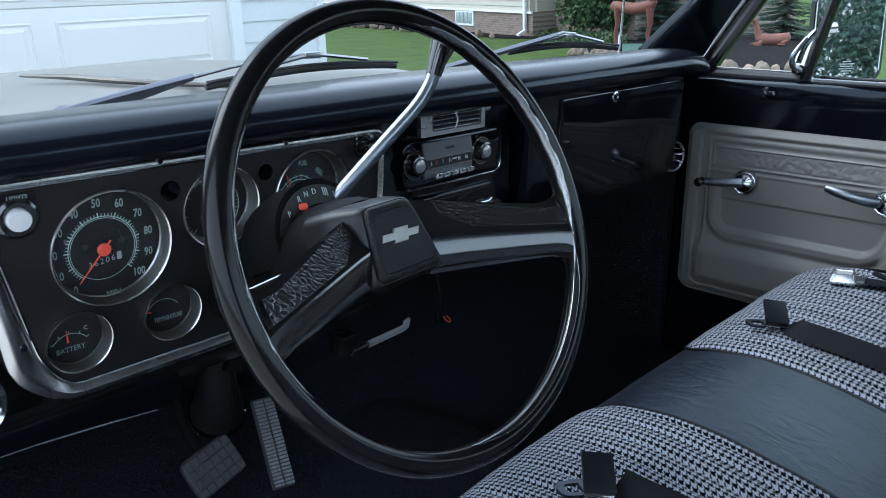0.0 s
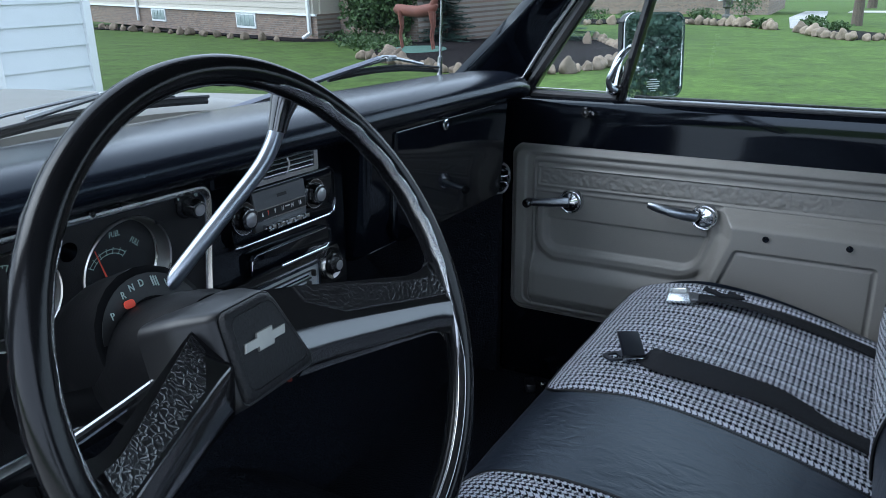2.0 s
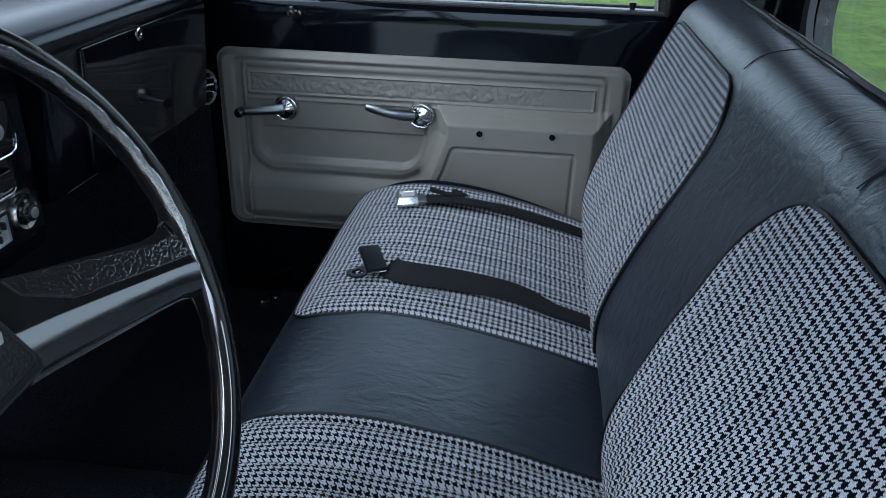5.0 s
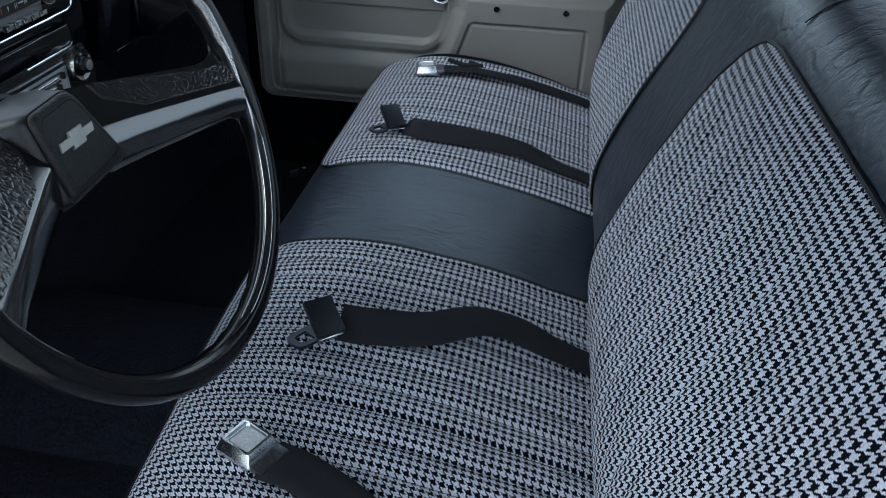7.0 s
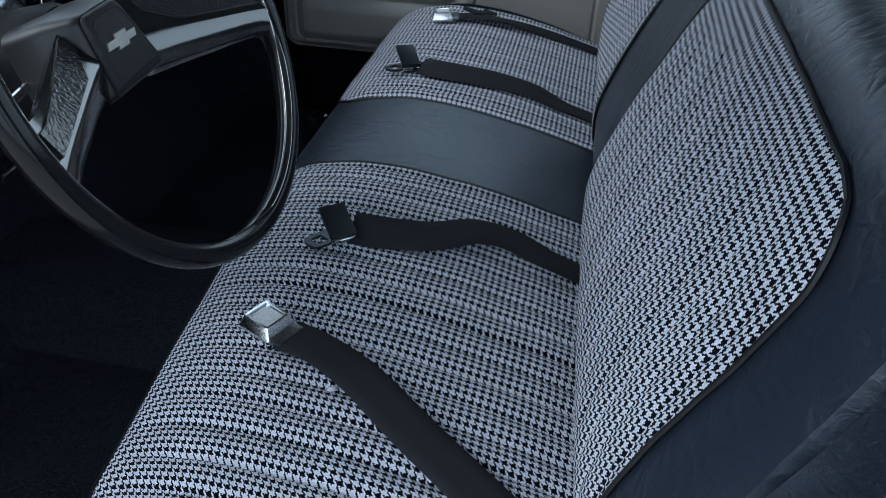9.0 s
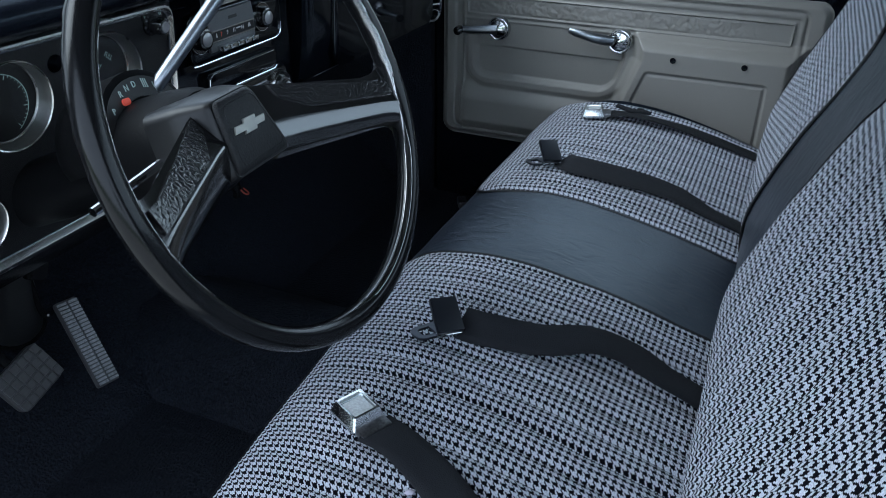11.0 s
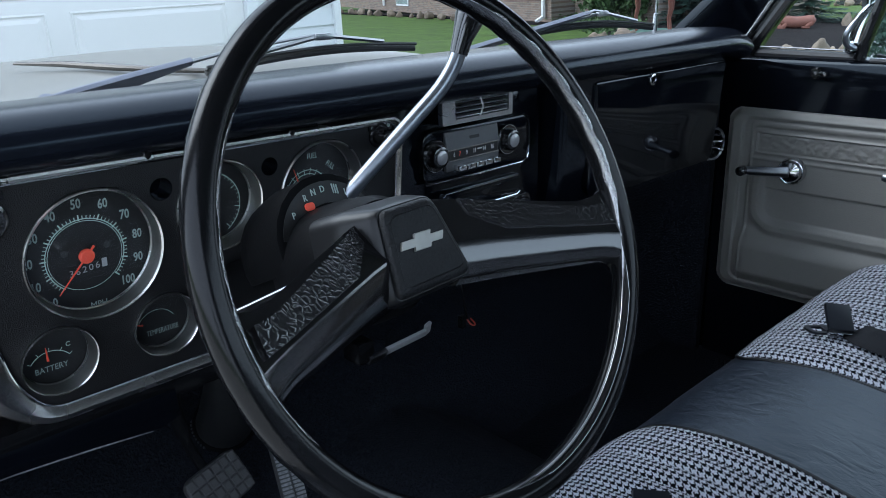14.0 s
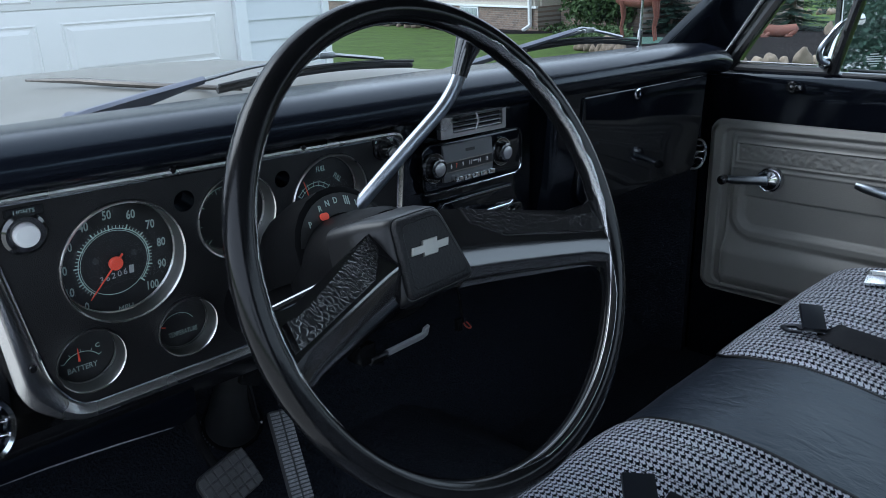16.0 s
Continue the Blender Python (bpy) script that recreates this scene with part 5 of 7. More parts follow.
def relief(y, z):
    """How far the moulded panel stands into the cab."""
    h = 0.012 * step(rr(y, z, -0.500, 0.319, 0.172, 0.553, 0.03), 0.0, 0.014)
    # sunk field inside a raised border, ribs along the top
    h -= 0.0050 * step(rr(y, z, -0.464, 0.288, 0.19, 0.538, 0.02), 0.0, 0.006)
    h += 0.0034 * step(rr(y, z, -0.456, 0.268, 0.185, 0.530, 0.012), 0.0, 0.003)
    h -= 0.0026 * step(rr(y, z, -0.448, 0.263, 0.185, 0.521, 0.01), 0.0, 0.003)
    # ornament strip: a framed, embossed band
    e = rr(y, z, -0.438, 0.257, 0.4645, 0.511, 0.004)
    h += 0.0034 * step(e, 0.0, 0.002) - 0.0034 * step(e, 0.003, 0.005)
    b = rr(y, z, -0.431, 0.250, 0.4710, 0.5050, 0.003)
    if b > 0:
        k = step(b, 0, 0.003) * step(y, -0.42, -0.30)
        q = Vector((y * 62, z * 62, 1.7))
        h += k * 0.0034 * (abs(noise.noise(q)) + 0.5 * abs(noise.noise(q * 2.1)))
    h += 0.002 * step(0.0035 - abs(z - 0.4555), 0, 0.002) * step(rr(y, z, -0.44, 0.262, 0.2, 0.5, 0.01), 0, 0.004)
    # window-crank field, stepped down below a line, in a raised lip that turns under into the map pocket
    slant = 0.30 * max(0.0, 0.398 - z)
    f = rr(y, z, -0.108 + slant, 0.233, 0.330, 0.520, 0.030)
    lip = step(0.446 - z, 0.0, 0.030)
    h += lip * (0.0105 * step(f, -0.032, -0.016) - 0.0105 * step(f, -0.007, 0.003)) * step(y, -0.20, -0.10)
    h -= 0.0034 * step(0.3985 - z, 0.0, 0.0030) * step(f, 0.002, 0.006)
    low = step(0.318 - z, 0.0, 0.05) * step(z, 0.180, 0.222) * step(y, -0.20, -0.06)
    h += 0.024 * low * step(0.303 - y, 0.0, 0.055)
    # armrest block with a slanting front flank and a soft upper edge
    yf = -0.124 + 0.36 * max(0.0, 0.412 - z)
    a = min(step(yf - y, 0.0, 0.036), step(y, -0.475, -0.435), step(0.470 - z, 0.0, 0.036), step(z, 0.165, 0.21))
    h += 0.048 * a
    q = rr(y, z, -0.410, -0.164 + 0.36 * max(0.0, 0.392 - z), 0.215, 0.3945, 0.010)
    h -= 0.0048 * step(q, 0.0, 0.004) * a
    h += 0.0026 * step(q, 0.007, 0.011) * a
    h -= 0.0030 * step(0.0030 - abs(z - 0.4500), 0.0, 0.0025) * step(rr(y, z, -0.340, -0.236, 0.4, 0.5, 0.02), 0.0, 0.02)
    return h


bm = bmesh.new()
NY, NZ = 420, 200
rows = []
for j in range(NZ + 1):
    z = lerp(0.160, 0.560, j / NZ)
    row = []
    for i in range(NY + 1):
        y = lerp(0.328, -0.503, i / NY)
        row.append(bm.verts.new((0.796 - relief(y, z), y, z)))
    rows.append(row)
for j in range(NZ):
    for i in range(NY):
        yc, zc = lerp(0.328, -0.503, (i + 0.5) / NY), lerp(0.160, 0.560, (j + 0.5) / NZ)
        if rr(yc, zc, -0.502, 0.321, 0.170, 0.555, 0.032) > 0:
            bm.faces.new((rows[j][i], rows[j][i + 1], rows[j + 1][i + 1], rows[j + 1][i]))
bmesh.ops.delete(bm, geom=[v for v in bm.verts if not v.link_faces], context="VERTS")
trim_panel = part("trim_panel", bm, M_DOOR, door, "moulded taupe plastic trim with an embossed strip", smooth=70)
for y, z in ((-0.220, 0.4235), (-0.360, 0.4255)):
    part("screw_hole", lathe([(0.0001, 0.0), (0.005, 0.0005), (0.006, 0.002)], (0.7395, y, z), (-1, 0, 0), 14, cap=False), M_GLOSS, trim_panel, "dark screw hole")

DX = V(-1, 0, 0)


def hub_disc(name, o, r, parent, label):
    return part(name, lathe([(r, 0.0), (r, 0.008), (r * 0.92, 0.012), (r * 0.85, 0.011), (r * 0.72, 0.017), (r * 0.35, 0.020), (0.0001, 0.021)], o, DX, 36, cap=False), M_CHROME, parent, label)


crank = part("window_crank", tube([(0.768, 0.178, 0.440), (0.762, 0.205, 0.438), (0.758, 0.240, 0.435), (0.757, 0.262, 0.434)], [0.0110, 0.0095, 0.0085, 0.0085], 12, flat=0.7, up=(1, 0, 0)), M_LEVER, door, "chrome window crank arm")
hub_disc("hub", (0.786, 0.177, 0.440), 0.0265, crank, "chrome crank hub")
part("grip", lathe([(0.006, 0.0), (0.0095, 0.004), (0.0105, 0.012), (0.0095, 0.022), (0.005, 0.026), (0.0001, 0.0265)], (0.762, 0.263, 0.434), DX, 20, cap=False), M_WHEEL, crank, "dark crank grip")
handle = part("door_handle", tube([(0.766, -0.087, 0.442), (0.758, -0.068, 0.445), (0.752, -0.040, 0.450), (0.750, -0.010, 0.456), (0.752, 0.006, 0.459)], [0.0105, 0.0115, 0.0100, 0.0085, 0.006], 12, flat=0.6, up=(1, 0, 0)), M_LEVER, door, "chrome door release lever")
hub_disc("hub", (0.786, -0.099, 0.441), 0.0265, handle, "chrome lever hub")
btn = part("lock_escutcheon", lathe([(0.011, 0.0), (0.011, 0.003), (0.008, 0.006), (0.004, 0.006), (0.004, 0.010), (0.0001, 0.011)], (0.785, 0.155, 0.6290), DX, 20, cap=False), M_WHEEL, door, "small black vent crank button")
part("button", lathe([(0.005, 0.0), (0.005, 0.008), (0.0001, 0.009)], (0.786, 0.140, 0.6280), DX, 14, cap=False), M_WHEEL, btn)
part("lock_pin", lathe([(0.0035, 0.0), (0.0035, 0.026), (0.0065, 0.040), (0.0070, 0.044), (0.0001, 0.046)], (0.805, -0.487, 0.628), (0, 0, 1), 14, cap=False), M_BLACK, door, "black lock pin")
part("sill_gasket", tube([(0.800, y, 0.6545) for y in (0.07, -0.20, -0.545)], 0.0045, 8), M_RUBBER, door)
part("sill_strip", tube([(0.832, y, 0.6605) for y in (0.07, -0.2, -0.55)], 0.003, 8), M_RUBBER, door, "dark outer window strip")

# vent window, division bar, window frame
part("frame_front", tube([(0.812, 0.305, 0.655), (0.812, 0.165, 0.860), (0.812, 0.03, 1.075)], 0.013, 10), M_BLACK, door, "black vent window frame")
part("front_bead", tube([(0.799, 0.334, 0.640), (0.798, 0.243, 0.783), (0.798, 0.198, 0.845), (0.80, 0.06, 1.06)], 0.0045, 8), M_SATIN, door, "bright bead along the frame")
bm = bmesh.new()
add_loft(bm, [[(0.802, a, z), (0.802, b, z), (0.824, b, z), (0.824, a, z)] for z, a, b in ((0.640, 0.340, 0.296), (0.713, 0.296, 0.252), (0.806, 0.236, 0.190), (0.85, 0.206, 0.160), (1.07, 0.062, 0.015))])
part("frame_flange", bm, M_BLACK, door, "black vent window flange")
part("division_bar", tube([(0.812, 0.093, 0.655), (0.812, 0.045, 0.849), (0.812, -0.01, 1.075)], 0.0135, 10, flat=0.8), M_BLACK, door, "black division bar")
part("vent_sill", tube([(0.812, 0.30, 0.660), (0.812, 0.09, 0.658)], 0.009, 8), M_RUBBER, door)
part("vent_bead", tube([(0.805, 0.285, 0.672), (0.805, 0.10, 0.670)], 0.0016, 6), M_STEEL, door, "thin bright bead")
part("frame_top", tube([(0.812, 0.03, 1.075), (0.812, -0.25, 1.085), (0.812, -0.545, 1.075)], 0.014, 10), M_BLACK, door)
part("frame_rear", tube([(0.812, -0.545, 0.650), (0.812, -0.533, 0.86), (0.812, -0.53, 1.075)], 0.015, 10), M_BLACK, door, "black rear window frame")
part("rear_bead", tube([(0.806, -0.531, 0.658), (0.806, -0.518, 0.86), (0.806, -0.516, 1.06)], 0.0045, 8), M_SATIN, door, "bright bead along the rear frame")
for ol in ([(0.300, 0.660), (0.165, 0.855), (0.03, 1.07), (-0.005, 1.07), (0.05, 0.85), (0.093, 0.660)], [(0.093, 0.655), (0.045, 0.849), (-0.01, 1.075), (-0.53, 1.075), (-0.533, 0.86), (-0.54, 0.655)]):
    bm = bmesh.new()
    add_slab(bm, ol, (0.811, 0, 0), V(0, 1, 0), V(0, 0, 1), V(1, 0, 0), 0.004)
    pane = part("pane", bm, M_SIDE, door, "clear window glass")
    pane.visible_shadow = False
latch = part("vent_latch", tube(smooth_line([(0.796, 0.098, 0.675), (0.784, 0.108, 0.684), (0.776, 0.108, 0.702), (0.782, 0.098, 0.722), (0.79, 0.090, 0.738)], 5), [0.0062] * 8 + [0.005] * 8 + [0.004] * 5, 10), M_LEVER, door, "chrome vent window latch")
part("latch_foot", lathe([(0.012, 0.0), (0.011, 0.008), (0.007, 0.013), (0.0001, 0.014)], (0.802, 0.105, 0.676), DX, 18, cap=False), M_CHROME, latch)
# kick panel ahead of the door and door-jamb
solo("kick_panel", box((0.79, 0.58, 0.30), (0.02, 0.47, 0.62), bevel=0.004), M_CARPET, "black steel kick panel beside the footwell", "wall", kind="structure")
solo("kick_panel", box((-0.79, 0.58, 0.30), (0.02, 0.47, 0.62), bevel=0.004), M_CARPET, "black steel kick panel beside the footwell", "wall", kind="structure")

# outside mirror
mirror = thing("door_mirror", (0.90, 0.11, 0.66), "tall chrome door mirror on a curved bracket", "mirror")
MN = V(-0.60, -0.80, 0.055).normalized()
MU, MV, MN = frame_of(MN)
MO = V(0.991, 0.079, 0.730)
part("shell", slab(rrect(0.160, 0.184, 0.026, 6), MO - MN * 0.02, MU, MV, MN, 0.021, 0.006, 3), M_BLACK, mirror, "black mirror head")
bm = bmesh.new()
add_rim(bm, rrect(0.160, 0.184, 0.026, 6), rrect(0.150, 0.174, 0.022, 6), MO, MU, MV, MN, 0.004)
part("rim", bm, M_CHROME, mirror, "bright mirror rim")
mg = part("mirror_glass", slab(rrect(0.152, 0.176, 0.022, 6), MO, MU, MV, MN, 0.0025), M_MIRROR, mirror, "silvered mirror glass")
for k, w in enumerate((0.020, 0.036, 0.030, 0.036, 0.024, 0.014)):
    part("bar", slab(rrect(w, 0.0022, 0.0005), MO + MV * (-0.050 - 0.0048 * k) + MN * 0.0026, MU, MV, MN, 0.0003), M_WHITE, mg, "pale line of fine print")
part("bracket", tube(smooth_line([(0.862, 0.13, 0.650), (0.885, 0.135, 0.675), (0.915, 0.135, 0.715), (0.94, 0.12, 0.745), (0.965, 0.10, 0.750)], 5), 0.011, 12), M_CHROME, mirror, "curved chrome bracket")

# ---------------------------------------------------------------- seat belts on the cushion
def seat_z(x, y):
    """Height of the cushion cloth at x, y."""
    for a, b in zip(CUSHION[8:], CUSHION[9:]):
        if b[0] <= y <= a[0]:
            return lerp(a[1], b[1], (y - a[0]) / (b[0] - a[0])) + 0.006
    return 0.30


def strap(pts, width, name, parent, label=""):
    """Webbing: pts of (x, y, height over the cloth, sideways tilt)."""
    line = smooth_line([V(x, y, seat_z(x, y) + h) for x, y, h, _ in pts], 8)
    tilt = smooth_line([V(t, 0, 0) for *_, t in pts], 8)
    bm = bmesh.new()
    rings = []
    for i, p in enumerate(line):
        d = (line[min(i + 1, len(line) - 1)] - line[max(i - 1, 0)]).normalized()
        side = d.cross(V(0, 0, 1)).normalized()
        up = side.cross(d)
        t = tilt[i].x
        s, u = side * math.cos(t) + up * math.sin(t), up * math.cos(t) - side * math.sin(t)
        w = width / 2
        rings.append([p + s * a * w + u * b * 0.0009 for a, b in ((-1, -0.6), (-0.96, 1), (-0.5, 1.25), (0, 1.3), (0.5, 1.25), (0.96, 1), (1, -0.6), (0, -1))])
    add_loft(bm, rings)
    return part(name, bm, M_BELT, parent, label, smooth=60)


def tongue(o, yaw, tilt, parent, plate_first=True):
    """A metal tongue with its black sleeve, lying on the seat."""
    m = Matrix.Translation(o) @ pose(0, 0, 0, tilt, 0, yaw)
    u, v, n = m.to_3x3() @ V(1, 0, 0), m.to_3x3() @ V(0, 1, 0), m.to_3x3() @ V(0, 0, 1)
    bm = bmesh.new()
    outer = round_poly([(-0.014, 0.0), (-0.012, 0.040), (0.012, 0.040), (0.014, 0.0)], [0.002, 0.010, 0.010, 0.002], 4)
    k = len(outer)
    add_rim(bm, outer, [(lerp(x, 0, 0.45), 0.026 + (y - 0.026) * 0.42) for x, y in outer], o, u, v, n, 0.003, 0.003)
    plate = part("tongue", bm, M_GUNMETAL, parent, "dark metal tongue with a square hole")
    # a flat sleeve across the belt, rolled up on its side, in a bright channel
    roll, skew = radians(34), radians(14)
    u, v = u * math.cos(skew) - v * math.sin(skew), v * math.cos(skew) + u * math.sin(skew)
    across = u * math.cos(roll) + n * math.sin(roll)
    face = across.cross(v) * -1
    if face.z < 0:
        face = -face
    low = Vector(o) - u * 0.022 + v * 0.001 + n * 0.010
    turn = Matrix((v, across, face)).transposed()
    sleeve = part("sleeve", box(low + across * 0.0205 + face * 0.004, (0.0310, 0.0410, 0.0075), turn, 0.0010, 2), M_SLEEVE, parent, "smooth blue-black plastic sleeve")
    part("channel", box(low + across * 0.0015 - face * 0.0030, (0.0300, 0.0060, 0.0070), turn, 0.0014, 2), M_CHROME, sleeve, "bright metal channel")
    part("channel_side", box(low + across * 0.0205 - v * 0.0142 - face * 0.0010, (0.0018, 0.0400, 0.0030), turn, 0.0006, 1), M_CHROME, sleeve, "bright metal edge")
    for k in (-0.008, 0.005):
        part("channel_slot", box(low - across * 0.0012 - face * 0.0030 + v * k, (0.0052, 0.0012, 0.0034), turn), M_GLOSS, sleeve, "dark slot")
    return plate


def buckle(o, yaw, parent, tilt=0):
    """A square chrome push-button buckle."""
    m = Matrix.Translation(o) @ pose(0, 0, 0, tilt, 0, yaw)
    r = m.to_3x3()
    u, v, n = r @ V(1, 0, 0), r @ V(0, 1, 0), r @ V(0, 0, 1)
    outline = rrect(0.038, 0.041, 0.003, 3)
    bm = bmesh.new()
    rings = []
    for k, h in ((0.94, 0.0), (1.0, 0.002), (1.0, 0.0052), (0.975, 0.0066), (0.80, 0.0160), (0.77, 0.0172), (0.66, 0.0174), (0.64, 0.0166), (0.63, 0.0125)):
        rings.append([Vector(o) + u * x * k + v * y * k + n * h for x, y in outline])
    add_loft(bm, rings)
    body = part("buckle", bm, M_BUCKLE, parent, "chrome buckle with sloping flanks", smooth=25)
    part("button", slab(rrect(0.0220, 0.0220, 0.001), Vector(o) - v * 0.0012 + n * 0.0120, u, v, n, 0.0035, 0.0006, 1), M_PLATE, body, "pale push button")
    m2 = m @ Matrix.Translation((0.0, -0.026, 0.005))
    part("shackle", box(m2.translation, (0.034, 0.014, 0.007), m2.to_3x3(), 0.002), M_STEEL, body, "bent metal shackle")
    return body


b4 = thing("seat_belt", (-0.415, -0.13, seat_z(-0.415, -0.13)), "grey webbing lap belt with a chrome buckle on the cushion", "seat belt", "lap belts")
buckle((-0.418, -0.127, seat_z(-0.418, -0.127) + 0.002), -25, b4, 4)
strap([(-0.428, -0.150, 0.006, 0), (-0.438, -0.185, 0.008, 0.1), (-0.460, -0.232, 0.006, 0.05), (-0.492, -0.279, 0.004, 0), (-0.515, -0.315, 0.003, 0), (-0.56, -0.39, 0.003, 0), (-0.595, -0.455, 0.004, 0)], 0.045, "webbing", b4, "grey woven webbing")
b3 = thing("seat_belt", (-0.24, -0.15, seat_z(-0.24, -0.15)), "black lap belt with a metal tongue on the cushion", "seat belt", "lap belts")
tongue(V(-0.252, -0.143, seat_z(-0.252, -0.143) + 0.002), 59, 6, b3)
strap([(-0.240, -0.160, 0.012, -0.45), (-0.240, -0.190, 0.013, -0.50), (-0.224, -0.25, 0.014, -0.36), (-0.194, -0.297, 0.018, -0.22), (-0.182, -0.338, 0.015, -0.1), (-0.186, -0.383, 0.010, 0), (-0.183, -0.435, 0.004, 0), (-0.183, -0.47, 0.004, 0)], 0.042, "webbing", b3, "black woven webbing")
b2 = thing("seat_belt", (0.26, -0.11, seat_z(0.26, -0.11)), "black lap belt with a metal tongue on the cushion", "seat belt", "lap belts")
tongue(V(0.266, -0.103, seat_z(0.266, -0.103) + 0.002), 52, 6, b2)
strap([(0.272, -0.128, 0.009, -0.25), (0.256, -0.157, 0.011, -0.35), (0.258, -0.234, 0.011, -0.35), (0.264, -0.311, 0.012, -0.2), (0.259, -0.371, 0.006, 0), (0.263, -0.42, 0.003, 0), (0.264, -0.46, 0.004, 0)], 0.042, "webbing", b2, "black woven webbing")
b1 = thing("seat_belt", (0.54, -0.11, seat_z(0.54, -0.11)), "black lap belt with a chrome buckle by the far door", "seat belt", "lap belts")
buckle((0.527, -0.115, seat_z(0.527, -0.115) + 0.003), 12, b1, -4)
strap([(0.530, -0.140, 0.008, 0), (0.542, -0.168, 0.010, 0.1), (0.545, -0.214, 0.012, 0.1), (0.566, -0.292, 0.005, 0), (0.574, -0.396, 0.003, 0), (0.575, -0.455, 0.004, 0)], 0.042, "webbing", b1, "black woven webbing")
part("loose_end", tube([(0.565, -0.150, 0.372), (0.560, -0.18, 0.366), (0.575, -0.21, 0.362), (0.59, -0.19, 0.362)], 0.008, 8, flat=0.4), M_BELT, b1)
# a pale scrap of lint on the near cushion
solo("lint_scrap", lathe([(0.0001, 0.0), (0.0040, 0.0008), (0.0050, 0.002), (0.0025, 0.0038), (0.0001, 0.004)], (-0.478, -0.212, seat_z(-0.478, -0.212) - 0.002), (0.3, 0.2, 1), 7), M_LINT, "small pale scrap of lint on the cushion", "lint", base=(-0.478, -0.215, seat_z(-0.478, -0.215)))

# ---------------------------------------------------------------- pedals and under-dash parts
brake = thing("brake_pedal", (-0.335, 0.50, 0.10), "wide ribbed rubber brake pedal on a steel arm", "pedal")
BN = V(-0.02, -0.86, 0.5).normalized()
BU, BV, BN = frame_of(BN, (-0.22, 0, 1))
BO = V(-0.331, 0.484, 0.142)
pad_ = part("pad", slab(rrect(0.088, 0.066, 0.014), BO, BU, BV, BN, 0.010, 0.004), M_RUBBER, brake, "black rubber pad")
for i in range(6):
    for j in range(4):
        part("tread_block", box(BO + BU * (-0.0350 + 0.0140 * i) + BV * (-0.0235 + 0.0157 * j) + BN * 0.0105, (0.0118, 0.0132, 0.004), Matrix((BU, BV, BN)).transposed(), 0.001, 1), M_RUBBER, pad_)
part("arm", tube(smooth_line([(-0.335, 0.496, 0.150), (-0.344, 0.505, 0.175), (-0.357, 0.507, 0.2135), (-0.372, 0.490, 0.264), (-0.384, 0.470, 0.299), (-0.398, 0.440, 0.345), (-0.405, 0.41, 0.40)], 5), [0.0075] * 12 + [0.010] * 8 + [0.0125] * 11, 12), M_BLACK, brake, "black pedal arm")
gas = thing("accelerator_pedal", (-0.23, 0.50, 0.06), "long ribbed accelerator pedal with a metal edge", "pedal")
AN = V(-0.05, -0.80, 0.58).normalized()
AU, AV, AN = frame_of(AN, (0.10, 0, 1))
AO = V(-0.2275, 0.478, 0.139)
plate = part("plate", slab(rrect(0.037, 0.146, 0.004), AO, AU, AV, AN, 0.009, 0.002), M_RUBBER, gas, "black rubber pedal plate")
for s in (-1, 1):
    for k in range(24):
        part("rib", box(AO + AU * 0.0092 * s + AV * (-0.068 + 0.00590 * k) + AN * 0.0098, (0.0150, 0.0036, 0.003), Matrix((AU, AV, AN)).transposed()), M_STEEL, plate)
part("rod", tube(smooth_line([(-0.240, 0.525, 0.186), (-0.249, 0.528, 0.193), (-0.2796, 0.49, 0.270), (-0.309, 0.452, 0.333), (-0.311, 0.44, 0.348), (-0.300, 0.42, 0.352)], 5), 0.0042, 8), M_BLACK, gas, "black throttle rod")
part("rod_bracket", box((-0.298, 0.442, 0.323), (0.030, 0.016, 0.036), pose(0, 0, 0, 0, 25, 0).to_3x3(), 0.005), M_BLACK, gas, "black rod bracket")
BT, BB = V(-0.318, 0.450, 0.352), V(-0.250, 0.603, 0.160)
BAX = (BT - BB).normalized()
boot = thing("column_boot", BB, "dark rubber boot tapering up from the toe board", "boot")
h = (BT - BB).length
part("cone", lathe([(0.044, -0.020), (0.045, 0.0), (0.042, 0.012), (0.035, 0.3 * h), (0.025, 0.65 * h), (0.017, h), (0.012, h + 0.006)], BB, BAX, 28), M_BOOT, boot, "dark rubber cone")
bu, bv, _ = frame_of(BAX)
part("clamp", tube([BB + bu * 0.0465 * math.cos(a) + bv * 0.0465 * math.sin(a) for a in (2 * math.pi * k / 28 for k in range(28))], 0.0038, 6, True), M_SHROUD, boot, "dark clamp ring")
for k in range(9):
    a = radians(168 + 7 * k)
    part("clip", box(BB + bu * 0.050 * math.cos(a) + bv * 0.050 * math.sin(a), (0.004, 0.003, 0.004), None, 0.0008, 1), M_STEEL, boot, "small bright clip")
pb = thing("hand_brake_release", (-0.07, 0.35, 0.29), "small bright release handle under the dash", "handle")
part("handle", box((-0.026, 0.420, 0.2780), (0.094, 0.006, 0.013), pose(0, 0, 0, 24, 0, 4).to_3x3(), 0.0015), M_PALE, pb, "pale flat handle")
part("hook", box((0.024, 0.423, 0.2835), (0.013, 0.006, 0.024), pose(0, 0, 0, 24, -14, 4).to_3x3(), 0.0015), M_PALE, pb, "upturned end")
part("shank", box((-0.088, 0.414, 0.2775), (0.036, 0.008, 0.015), pose(0, 0, 0, 30, 0, 4).to_3x3(), 0.002), M_STEEL, pb, "duller metal shank")
part("bracket", box((-0.110, 0.430, 0.292), (0.030, 0.040, 0.034), None, 0.005), M_BLACK, pb, "black bracket")
bm = bmesh.new()
